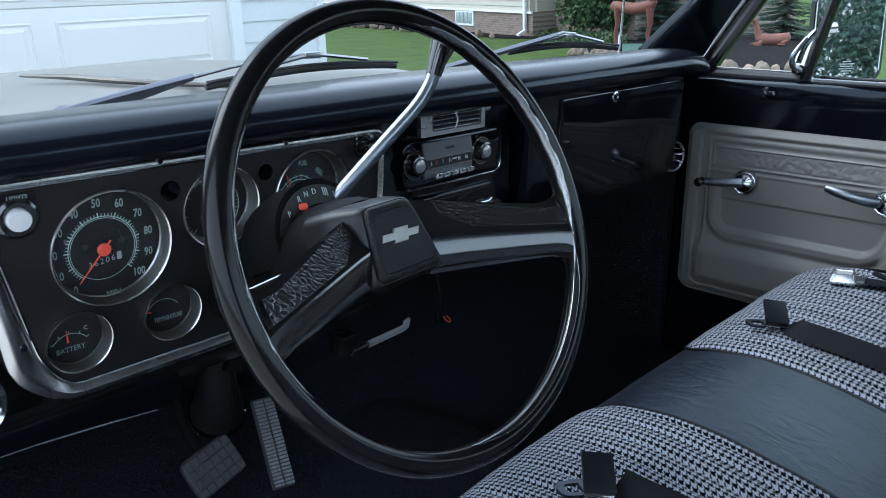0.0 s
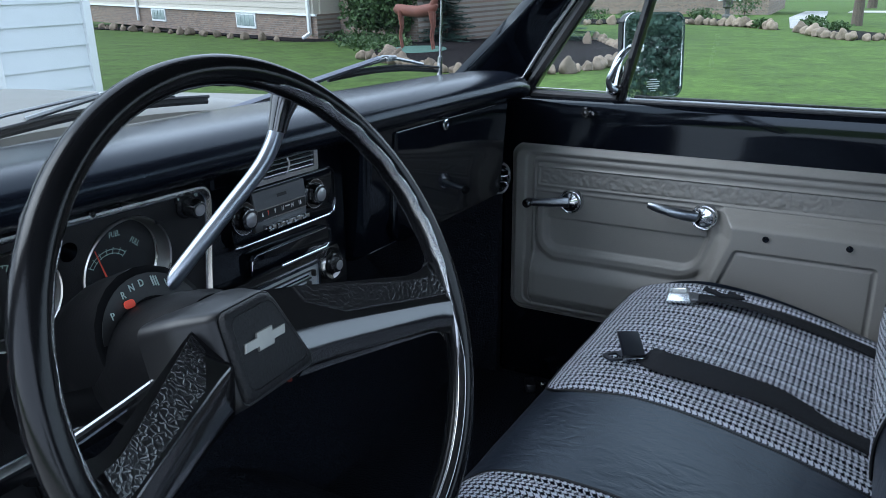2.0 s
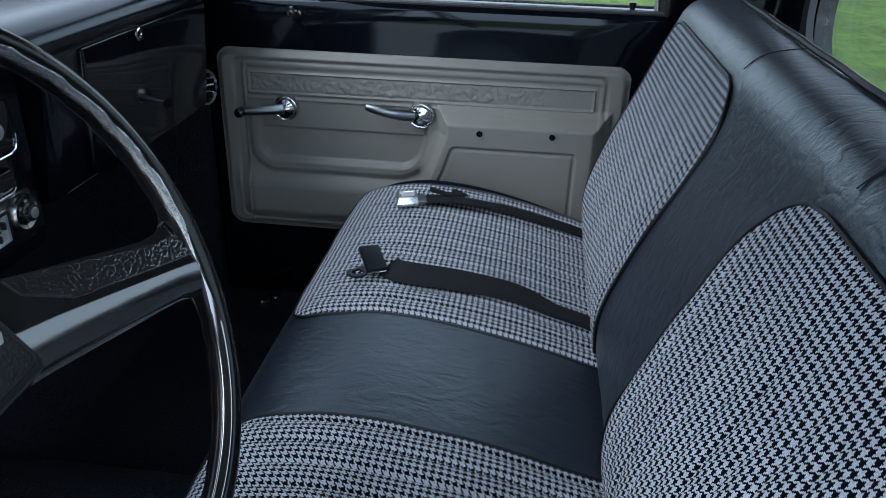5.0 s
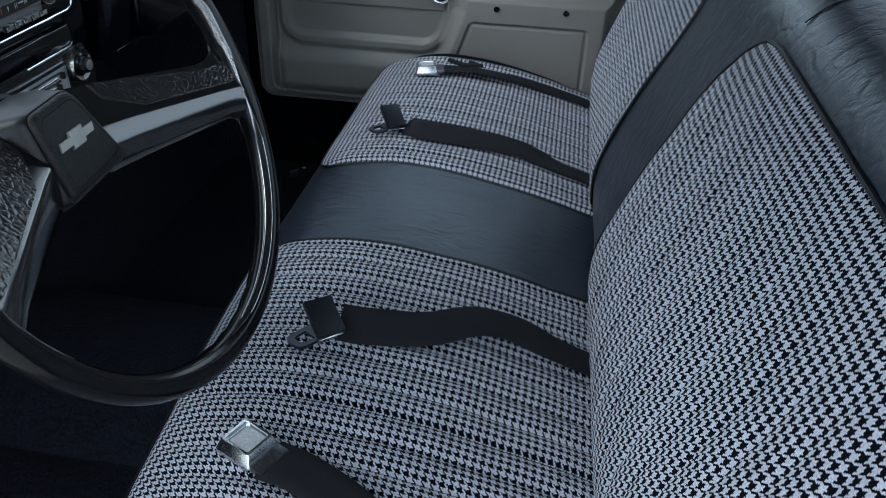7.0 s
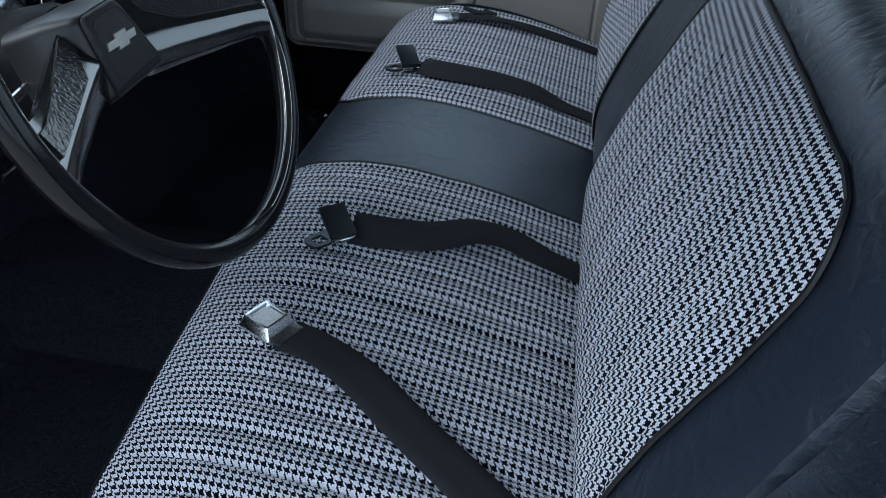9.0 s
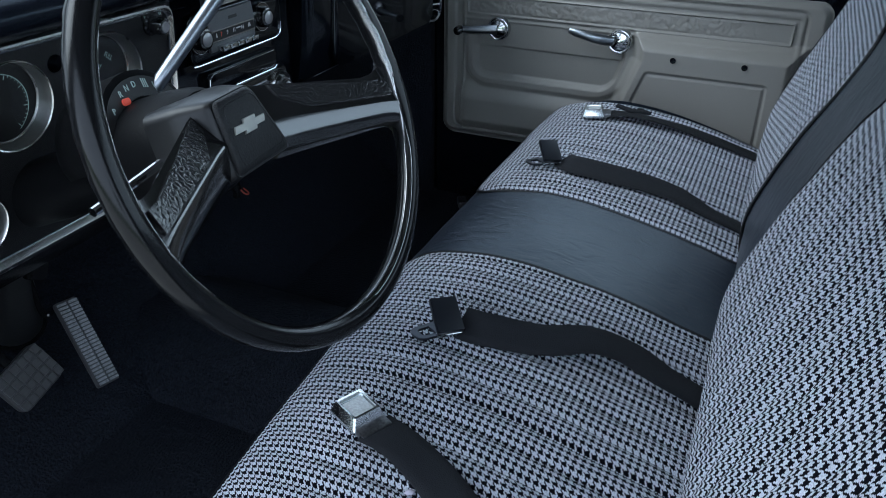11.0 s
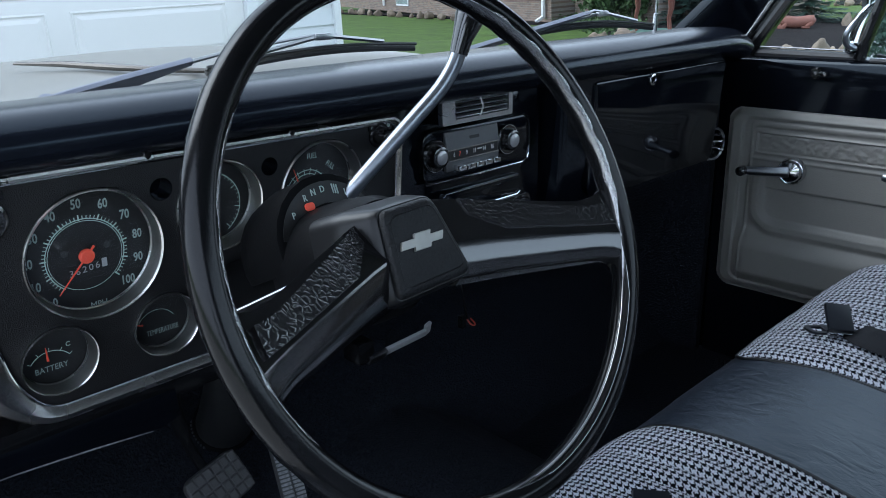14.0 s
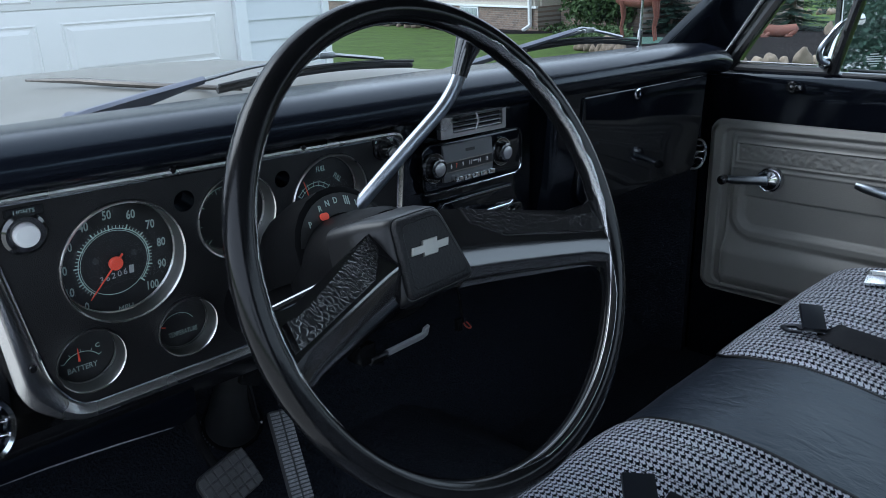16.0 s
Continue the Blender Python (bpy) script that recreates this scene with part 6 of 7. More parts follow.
add_loft(bm, [[(x, 0.352, 0.410), (x, 0.347, 0.385), (x, 0.345, z + 0.006), (x, 0.347, z), (x, 0.352, z + 0.004), (x, 0.362, 0.410)] for x, z in ((-0.70, 0.364), (-0.60, 0.361), (-0.52, 0.354), (-0.45, 0.346), (-0.430, 0.352))])
part("kick_strip", bm, M_GLOSS, dash, "gloss black strip under the gauges")
# steel-coloured line along the strip's lower edge, thinner at both ends
part("strip_edge", tube([(-0.66, 0.3455, 0.3627), (-0.60, 0.3455, 0.3605), (-0.56, 0.3455, 0.3572), (-0.52, 0.3455, 0.3535), (-0.462, 0.3455, 0.3468)], [0.0004, 0.0009, 0.0012, 0.0013, 0.0005], 6), M_STEEL, dash, "thin bright line along the strip")
wires = thing("loose_wire", (0.06, 0.40, 0.33), "short loose red wire hanging under the dash", "wire")
part("strand", tube(smooth_line([(0.092, 0.40, 0.284), (0.094, 0.395, 0.277), (0.098, 0.39, 0.274), (0.100, 0.39, 0.277), (0.100, 0.40, 0.283)], 5), 0.0014, 6), M_WIRE, wires, "red insulated strand")
part("lead", tube([(0.080, 0.41, 0.40), (0.082, 0.40, 0.34), (0.092, 0.40, 0.284)], 0.0018, 6), M_BLACK, wires, "black lead")
part("plug", box((0.078, 0.398, 0.285), (0.010, 0.010, 0.022), None, 0.002), M_BLACK, wires, "black plug")
clip = thing("floor_bracket", (0.74, 0.235, 0.0), "small bright metal bracket on the floor by the far door", "bracket")
part("plate", box((0.735, 0.240, 0.010), (0.040, 0.022, 0.020), pose(0, 0, 0, 0, 0, 30), 0.004), M_STEEL, clip, "worn metal plate")
part("bolt", lathe([(0.009, 0.0), (0.009, 0.006), (0.006, 0.010), (0.0001, 0.011)], (0.762, 0.222, 0.0), (0, 0, 1), 12, cap=False), M_CHROME, clip, "bright bolt head")

# ---------------------------------------------------------------- outside: materials
M_BRONZE = mat("dulled bright trim", (0.15, 0.135, 0.12), 0.25, 0.8, var=0.3)
M_ARM = mat("dull wiper metal", (0.20, 0.21, 0.26), 0.4, 0.2, var=0.15)
M_LAWN = mat("mown lawn", (0.056, 0.091, 0.017), 0.95, var=0.7, var_scale=1.4, grain=0.30, grain_scale=9, spec=0.15, bump=0.008, bump_scale=30)
M_CONCRETE = mat("pale concrete drive", (0.38, 0.365, 0.33), 0.85, var=0.12, var_scale=0.8, grain=0.15, grain_scale=60, bump=0.002, bump_scale=80)
M_MULCH = mat("dark wood mulch", (0.016, 0.0138, 0.0140), 0.95, spec=0.05, var=0.5, var_scale=3, grain=0.9, grain_scale=16, bump=0.05, bump_scale=14)
M_STONE = mat("pale fieldstone", (0.20, 0.155, 0.115), 0.85, var=0.25, var_scale=5, grain=0.2, grain_scale=40, bump=0.01, bump_scale=12, random_tint=0.35)
M_SIDING = mat("white lap siding", (0.70, 0.73, 0.75), 0.5, var=0.03, grain=0.03, grain_scale=20)
M_TRIMW = mat("white painted trim", (0.82, 0.84, 0.85), 0.4, var=0.03)
M_GDOOR = mat("white garage door paint", (0.80, 0.795, 0.78), 0.42, var=0.03, var_scale=1.5)
M_CREAM = mat("cream lap siding", (0.50, 0.465, 0.40), 0.6, var=0.05)
def brickwork(name, c1, c2, mortar):
    """Courses of bricks about 0.2 m long with pale joints, on walls that face along x."""
    m = mat(name, c1, 0.85, var=0.2, var_scale=1.2, bump=0.004, bump_scale=60)
    N, L = m.node_tree.nodes, m.node_tree.links
    p = N["Principled BSDF"]
    tc, sp, cb, br = N.new("ShaderNodeTexCoord"), N.new("ShaderNodeSeparateXYZ"), N.new("ShaderNodeCombineXYZ"), N.new("ShaderNodeTexBrick")
    L.new(tc.outputs["Object"], sp.inputs[0])
    L.new(sp.outputs["Y"], cb.inputs["X"])
    L.new(sp.outputs["Z"], cb.inputs["Y"])
    L.new(cb.outputs[0], br.inputs["Vector"])
    br.inputs["Scale"].default_value = 1.0
    br.inputs["Brick Width"].default_value, br.inputs["Row Height"].default_value = 0.215, 0.080
    br.inputs["Mortar Size"].default_value, br.inputs["Mortar Smooth"].default_value = 0.006, 0.2
    br.inputs["Color1"].default_value, br.inputs["Color2"].default_value, br.inputs["Mortar"].default_value = (*c1, 1), (*c2, 1), (*mortar, 1)
    L.new(br.outputs["Color"], p.inputs["Base Color"])
    return m


M_BRICK = brickwork("tan and grey brick", (0.25, 0.175, 0.13), (0.15, 0.115, 0.095), (0.28, 0.255, 0.225))
M_SHINGLE = mat("grey roof shingle", (0.10, 0.095, 0.09), 0.9, var=0.3, grain=0.4, grain_scale=9)
M_LEAF = mat("shrub leaf", (0.045, 0.085, 0.022), 0.7, var=0.5, var_scale=1.5, grain=0.3, grain_scale=8)
M_SPRUCE = mat("blue-green spruce needle", (0.030, 0.065, 0.048), 0.8, var=0.5, var_scale=2.0, grain=0.3, grain_scale=10)
M_BARK = mat("bark", (0.09, 0.07, 0.055), 0.9, var=0.3, grain=0.4, grain_scale=20)
M_DEER = mat("red-brown painted statue", (0.17, 0.062, 0.042), 0.7, var=0.25, var_scale=4, grain=0.15, grain_scale=30)
M_TEAL = mat("green stone slab", (0.07, 0.14, 0.11), 0.7, var=0.2)
M_PAVE = mat("grey path paving", (0.30, 0.285, 0.275), 0.85, var=0.15, var_scale=1, grain=0.2, grain_scale=10)
M_BLOCKGLASS = mat("glass block", (0.30, 0.36, 0.35), 0.2, var=0.2, var_scale=8)


def gp(x, y, h=0.0):
    """A place on the sloping yard."""
    return LEAN @ V(x, y, -0.62 + h)


def sheet(name, outline, h, material, label, category, lift=0.0, nx=1):
    """A patch of ground cover laid on the yard."""
    bm = bmesh.new()
    top = [bm.verts.new(gp(x, y, h)) for x, y in outline]
    low = [bm.verts.new(gp(x, y, -0.05)) for x, y in outline]
    bm.faces.new(top)
    for i in range(len(outline)):
        j = (i + 1) % len(outline)
        bm.faces.new((top[i], top[j], low[j], low[i]))
    return solo(name, bm, material, label, category, kind="structure", smooth=0, lean=False)


bm = bmesh.new()
k = 24
grid = [[bm.verts.new(LEAN @ V(math.copysign(abs(u) ** 2.2, u) * 260, math.copysign(abs(v) ** 2.2, v) * 260, -0.62 + 0.10 * noise.noise(V(u * 9, v * 9, 0)) * min(1, (abs(u) + abs(v)) * 1.2 - 0.3 if abs(u) + abs(v) > 0.3 else 0)))
         for u in (2 * i / k - 1 for i in range(k + 1))] for v in (2 * j / k - 1 for j in range(k + 1))]
for j in range(k):
    for i in range(k):
        bm.faces.new((grid[j][i], grid[j][i + 1], grid[j + 1][i + 1], grid[j + 1][i]))
solo("ground", bm, M_LAWN, "wide mown green lawn round the truck", "lawn", kind="structure", lean=False)
sheet("driveway", round_poly([(-9, -30), (1.6, -30), (1.9, 1.5), (4.2, 6.0), (6.6, 8.4), (6.6, 10.5), (-9, 10.5)], 0.8, 4), 0.03, M_CONCRETE, "pale concrete driveway up to the garage", "driveway")

# ---------------------------------------------------------------- bonnet, cowl, wipers, aerial
bonnet = thing("bonnet", (0, 1.2, 0.4), "pale silver truck bonnet beyond the windscreen", "bonnet")
bm = bmesh.new()
rings = []
for y, z, w in ((0.68, 0.660, 0.73), (0.70, 0.672, 0.735), (0.90, 0.677, 0.74), (1.3, 0.668, 0.73), (1.75, 0.632, 0.72), (1.86, 0.59, 0.71), (1.88, 0.50, 0.70)):
    rings.append([(x * w, y, z - 0.085 * abs(x) ** 2.2 + 0.018 * (1 - x * x)) for x in (lerp(-1, 1, i / 20) for i in range(21))] + [(w, y, z - 0.22), (-w, y, z - 0.22)])
add_loft(bm, rings)
part("panel", bm, M_HOOD, bonnet, "pale silver bonnet skin", smooth=50)
for s in (-1, 1):
    bm = bmesh.new()
    add_loft(bm, [[(s * 0.745, y, z - 0.04), (s * 0.80, y, z - 0.02), (s * 0.90, y, z - 0.06), (s * 0.95, y, z - 0.20), (s * 0.95, y, z - 0.62), (s * 0.745, y, z - 0.62)] for y, z in ((0.85, 0.640), (1.0, 0.640), (1.6, 0.62), (1.95, 0.57))])
    solo("front_wing", bm, M_HOOD, "pale silver front wing of the truck", "body panel", smooth=50)
bm = bmesh.new()
add_loft(bm, [[(x, 0.50 - 0.14 * (x / 0.8) ** 2, 0.655), (x, 0.52 - 0.14 * (x / 0.8) ** 2, 0.668 - 0.02 * x * x), (x, 0.68, 0.664 - 0.07 * x * x), (x, 0.70, 0.60), (x, 0.52, 0.60)] for x in (lerp(-0.76, 0.76, i / 16) for i in range(17))])
cowl = solo("cowl", bm, M_HOOD, "pale silver cowl below the windscreen", "body panel")
part("trim_strip", tube([(-0.130, 0.665, 0.684), (-0.172, 0.69, 0.690), (-0.215, 0.762, 0.692), (-0.245, 0.862, 0.693), (-0.268, 0.98, 0.693), (-0.306, 1.104, 0.690)], [0.003, 0.005, 0.0065, 0.0075, 0.007, 0.003], 10, flat=0.8), M_BRONZE, bonnet, "dulled bright ridge strip")


def wiper(pivot, elbow, a, b, label, thick=1.0):
    w = thing("windscreen_wiper", pivot, label, "wiper", "windscreen wipers")
    p, e = Vector(pivot), Vector(elbow)
    bm = bmesh.new()
    up, out = V(0, -0.45, 0.9), V(0, -0.9, -0.45)
    rings = []
    for f, half in ((-0.10, 0.007), (0.0, 0.0125), (0.12, 0.0130), (0.55, 0.0095), (0.93, 0.0048), (1.0, 0.0042)):
        o, half = p.lerp(e, f), half * thick
        rings.append([o - up * half, o - up * half + out * 0.003, o + up * half * 0.8 + out * 0.005, o + up * half, o + up * half * 0.9 - out * 0.004, o - up * half - out * 0.004])
    add_loft(bm, rings)
    arm = part("arm", bm, M_ARM, w, "flat pale lavender-grey wiper arm")
    part("flange", tube([p.lerp(e, f) - up * h_ * thick - out * 0.006 for f, h_ in ((0.2, 0.015), (0.5, 0.013), (0.95, 0.005))], [0.0035, 0.0045, 0.002], 6), M_RUBBER, arm, "dark lower flange")
    mount = Vector(a).lerp(Vector(b), 0.5) + V(0, -0.006, 0.030)
    part("spring_arm", tube([e - (e - p) * 0.03, e.lerp(mount, 0.3) + V(0, -0.002, 0.003), mount], [0.0032, 0.0026, 0.0022], 6), M_SATIN, arm, "thin metal spring arm")
    part("pivot", lathe([(0.013, -0.01), (0.013, 0.006), (0.009, 0.012), (0.0001, 0.013)], p, (0, -0.5, 0.85), 16, cap=False), M_ARM, w, "metal pivot")
    a, b = Vector(a), Vector(b)
    n = 14
    bow = [a.lerp(b, i / n) + V(0, 0, 0.010 * math.sin(math.pi * i / n)) for i in range(n + 1)]
    part("blade_rubber", tube([q + V(0, 0.003, -0.006) for q in bow], 0.0042, 6, flat=1.2), M_RUBBER, w, "black rubber blade")
    spine = part("spine", tube([q + V(0, -0.002, 0.001) for q in bow], 0.0026, 6), M_RUBBER, w, "dark blade spine")
    c = a.lerp(b, 0.5)
    part("bridge", tube(smooth_line([a.lerp(b, 0.18) + V(0, 0, 0.010), a.lerp(b, 0.36) + V(0, -0.004, 0.020), c + V(0, -0.006, 0.026), a.lerp(b, 0.64) + V(0, -0.004, 0.020), a.lerp(b, 0.82) + V(0, 0, 0.010)], 4), 0.0035, 6), M_SATIN, spine, "pale metal bridge")
    part("clip", box(c + V(0, -0.006, 0.026), (0.030, 0.010, 0.010), None, 0.003), M_SATIN, w)
    return w


wiper((-0.445, 0.545, 0.682), (-0.262, 0.543, 0.718), (-0.245, 0.537, 0.708), (0.118, 0.531, 0.714), "wiper with a pale metal arm lying on the windscreen")
wiper((0.13, 0.575, 0.668), (0.513, 0.478, 0.746), (0.405, 0.516, 0.720), (0.705, 0.450, 0.714), "wiper with a pale metal arm lying on the windscreen", 0.6)
aerial = thing("radio_aerial", (0.700, 0.452, 0.655), "thin chrome radio aerial on the cowl corner", "aerial")
part("mast", tube([(0.700, 0.452, 0.66), (0.700, 0.440, 0.95), (0.700, 0.428, 1.25)], [0.0030, 0.0024, 0.0015], 8), M_CHROME, aerial, "chrome mast")
part("base", lathe([(0.011, 0.0), (0.010, 0.012), (0.0055, 0.05), (0.0045, 0.085), (0.0001, 0.088)], (0.700, 0.452, 0.652), (0, -0.03, 1), 14, cap=False), M_CHROME, aerial, "chrome base")

# ---------------------------------------------------------------- garage
def upright(name, loc, turn, label, category):
    ob = thing(name, (0, 0, 0), label, category, lean=False)
    ob.matrix_world = Matrix.Translation(gp(*loc)) @ pose(0, 0, 0, 0, 0, turn)
    return ob


GA = upright("garage", (4.70, 6.72), 3.0, "white garage with a raised-panel door and lap siding", "garage")
GA.matrix_world = GA.matrix_world @ pose(0, 0, 0, 0, 1.2, 0)
# local: x to the right along the front, y away, z up; the corner at the origin
W_DOOR = -1.17
for k in range(16):
    z0 = 0.02 + 0.203 * k
    bm = bmesh.new()
    add_loft(bm, [[(x, -0.004, z0 + 0.205), (x, -0.024, z0), (x, 0.02, z0), (x, 0.02, z0 + 0.205)] for x in (W_DOOR + 0.12, -0.07)])
    part("siding_board", bm, M_SIDING, GA, smooth=0)
part("corner_board", box((-0.035, -0.02, 1.65), (0.09, 0.06, 3.3), None, 0.006), M_TRIMW, GA, "white corner board")
part("door_jamb", box((W_DOOR + 0.055, -0.02, 1.30), (0.13, 0.07, 2.6), None, 0.006), M_TRIMW, GA, "white door casing")
part("side_wall", box((-0.03, 3.2, 1.65), (0.06, 6.3, 3.3)), M_SIDING, GA, "white side wall")
part("wall_above", box((-3.3, 0.02, 2.9), (6.5, 0.05, 0.8)), M_SIDING, GA, "white wall above the door")
part("far_wall", box((-6.5, 3.2, 1.65), (0.06, 6.3, 3.3)), M_SIDING, GA)
part("front_left", box((-6.2, 0.0, 1.25), (0.4, 0.05, 2.5)), M_SIDING, GA)
bm = bmesh.new()
add_loft(bm, [[(x, -0.4, 3.3), (x, 3.2, 4.9), (x, 6.8, 3.3), (x, 6.8, 3.15), (x, -0.4, 3.15)] for x in (-6.9, 0.4)])
part("roof", bm, M_SHINGLE, GA, "grey shingle roof", smooth=0)
gdoor = part("garage_door", box((W_DOOR - 2.45, 0.045, 1.34), (4.9, 0.04, 2.68)), M_GDOOR, GA, "white sectional garage door")
for r in range(4):
    z = 0.23 + 0.610 * r
    part("door_section", box((W_DOOR - 2.45, 0.022, z + 0.305), (4.88, 0.03, 0.602), None, 0.006), M_GDOOR, gdoor)
    for c in range(3):
        x1 = W_DOOR - 0.20 - 1.69 * c
        bm = bmesh.new()
        ow, oh = 1.50, 0.45
        o = V(x1 - ow / 2, 0.008, z + 0.275)
        for (w0, h0, y0), (w1, h1, y1) in (((ow, oh, 0.0), (ow - 0.03, oh - 0.03, -0.012)), ((ow - 0.03, oh - 0.03, -0.012), (ow - 0.07, oh - 0.07, 0.003)), ((ow - 0.07, oh - 0.07, 0.003), (ow - 0.17, oh - 0.15, -0.016))):
            A = [bm.verts.new(o + V(sx * w0 / 2, y0, sz * h0 / 2)) for sx, sz in ((-1, -1), (1, -1), (1, 1), (-1, 1))]
            B = [bm.verts.new(o + V(sx * w1 / 2, y1, sz * h1 / 2)) for sx, sz in ((-1, -1), (1, -1), (1, 1), (-1, 1))]
            for i in range(4):
                bm.faces.new((A[i], A[(i + 1) % 4], B[(i + 1) % 4], B[i]))
        bm.faces.new(B)
        part("raised_panel", bm, M_GDOOR, gdoor, smooth=0)

# ---------------------------------------------------------------- house across the lawn
HO = upright("house", (21.66, 17.04), 0.0, "tan brick and cream-sided house across the lawn", "house")
HO.matrix_world = Matrix.Translation(gp(21.66, 17.04)) @ pose(0, 0, 0, 0, 0, -18.8)
# local: y along the front away from the corner, x into the house
part("brick_base", box((4.0, 12.0, 0.40), (8.0, 24.0, 0.92)), M_BRICK, HO, "tan brick base")
for k in range(14):
    z0 = 0.84 + 0.20 * k
    bm = bmesh.new()
    add_loft(bm, [[(-0.03, y, z0), (-0.005, y, z0 + 0.2), (0.3, y, z0 + 0.2), (0.3, y, z0)] for y in (0.15, 24)])
    part("siding_board", bm, M_CREAM, HO, smooth=0)
part("water_table", box((-0.02, 12.0, 0.84), (0.10, 24.0, 0.07)), M_TRIMW, HO, "pale trim board")
part("upper_wall", box((4.15, 12.0, 2.3), (7.9, 23.9, 2.9)), M_CREAM, HO)
part("brick_wing", box((4.4, -2.2, 1.6), (7.0, 4.2, 3.6)), M_BRICK, HO, "tan brick wing")
bm = bmesh.new()
add_loft(bm, [[(-0.5, y, 3.6), (4.0, y, 5.8), (8.5, y, 3.6), (8.5, y, 3.45), (-0.5, y, 3.45)] for y in (-4.8, 24.5)])
part("roof", bm, M_SHINGLE, HO, "grey shingle roof", smooth=0)
for y in (4.9, 13.0):
    w = part("basement_window", box((-0.01, y, 0.52), (0.06, 1.5, 0.56)), M_TRIMW, HO, "pale basement window frame")
    for i in range(4):
        part("glass_block", box((-0.05, y - 0.51 + 0.34 * i, 0.53), (0.02, 0.30, 0.42), None, 0.01), M_BLOCKGLASS, w)
for y in (0.35, 15.2):
    part("downspout", box((-0.10, y, 1.9), (0.10, 0.13, 3.4), None, 0.02), M_TRIMW, HO, "white downspout")
part("spout_foot", box((-0.25, 0.35, 0.16), (0.34, 0.13, 0.10), pose(0, 0, 0, 0, -25, 0), 0.02), M_TRIMW, HO)
H2 = upright("house", (58, 12), 0.0, "far tan brick house beyond the path", "house")
part("wall", box((5, 2.0, 1.7), (9, 13, 3.6)), M_BRICK, H2, "tan brick wall")
part("window", box((0.46, -2.0, 1.6), (0.10, 1.6, 1.4), None, 0.02), M_TRIMW, H2, "white window")
bm = bmesh.new()
add_loft(bm, [[(-0.2, y, 3.5), (5, y, 6.0), (10.2, y, 3.5)] for y in (-5.2, 9.2)])
part("roof", bm, M_SHINGLE, H2, "grey shingle roof", smooth=0)

# ---------------------------------------------------------------- beds, stones, path
def bed(outline, h, label):
    cx, cy = sum(p[0] for p in outline) / len(outline), sum(p[1] for p in outline) / len(outline)
    ol = round_poly(outline, 1.2, 5)
    bm = bmesh.new()
    rings = []
    for s, q in ((1.0, -0.02), (0.97, 0.06), (0.7, h * 0.7), (0.35, h), (0.02, h)):
        rings.append([gp(cx + (x - cx) * s, cy + (y - cy) * s, q) for x, y in ol])
    add_loft(bm, rings, True, True)
    solo("planting_bed", bm, M_MULCH, label, "planting bed", kind="structure", lean=False)


bed([(13.6, 8.2), (12.9, 6.5), (14.5, 5.0), (18.6, 5.1), (26, 8.5), (27, 12.5), (20.5, 14.0), (15.2, 10.4)], 0.10, "dark mulch bed ringed with pale stones")
bed([(27.8, 0.9), (29.6, -0.9), (33, 0.4), (36.3, 2.2), (35.2, 3.2), (31, 2.4)], 0.10, "dark mulch bed by the garden path")
bed([(34.5, 3.6), (37.6, 5.5), (41.5, 10.5), (38.0, 13.5), (44, 16), (52, 12), (44, 6)], 0.10, "dark mulch bed along the far house")
bed([(24.0, 25.5), (20.4, 17.0), (22.0, 15.5), (27.2, 34), (25.5, 35)], 0.06, "dark mulch bed along the house wall")
sheet("path", round_poly([(36.3, 3.6), (37.0, 2.3), (52, 3.4), (70, 4.6), (70, 6.2), (52, 5.4)], 0.5, 3), 0.035, M_PAVE, "grey paved garden path", "path")
sheet("street", [(64, -60), (70, -60), (72, 3), (66, 3)], 0.03, M_CONCRETE, "pale street beyond the lawn", "street")


def stone_mesh(seed, r):
    rnd = random.Random(seed)
    bm = bmesh.new()
    bmesh.ops.create_icosphere(bm, subdivisions=3, radius=r)
    off = V(rnd.random() * 50, rnd.random() * 50, rnd.random() * 50)
    sx, sy, sz = rnd.uniform(0.75, 1.1), rnd.uniform(0.7, 1.0), rnd.uniform(0.75, 1.15)
    for v in bm.verts:
        d = v.co.normalized()
        v.co *= 1 + 0.5 * noise.noise(d * 1.2 + off) + 0.16 * noise.noise(d * 2.6 + off)
        v.co = V(v.co.x * sx, v.co.y * sy, v.co.z * sz)
        if v.co.z < -r * 0.45:
            v.co.z = -r * 0.45
    me = bpy.data.meshes.new("stone")
    for f in bm.faces:
        f.smooth = True
    bm.to_mesh(me)
    bm.free()
    me.materials.append(M_STONE)
    return me


STONES = [stone_mesh(k, 0.19) for k in range(7)]


def lay_stones(line, step_, size, seed, label, group):
    rnd = random.Random(seed)
    line = smooth_line([V(x, y, 0) for x, y in line], 12)
    dist, last = 0.0, line[0]
    for p in line:
        dist += (p - last).length
        last = p
        if dist >= step_ * rnd.uniform(0.85, 1.1):
            dist = 0.0
            s = size * rnd.uniform(0.7, 1.3)
            ob = new("edging_stone", rnd.choice(STONES))
            ob.matrix_world = Matrix.Translation(gp(p.x + rnd.uniform(-0.06, 0.06), p.y + rnd.uniform(-0.06, 0.06), 0.10 * s)) @ pose(0, 0, 0, rnd.uniform(-12, 12), rnd.uniform(-12, 12), rnd.uniform(0, 360)) @ Matrix.Diagonal((s, s, s * rnd.uniform(0.9, 1.4), 1))
            tagged(ob, label, "stone", group)


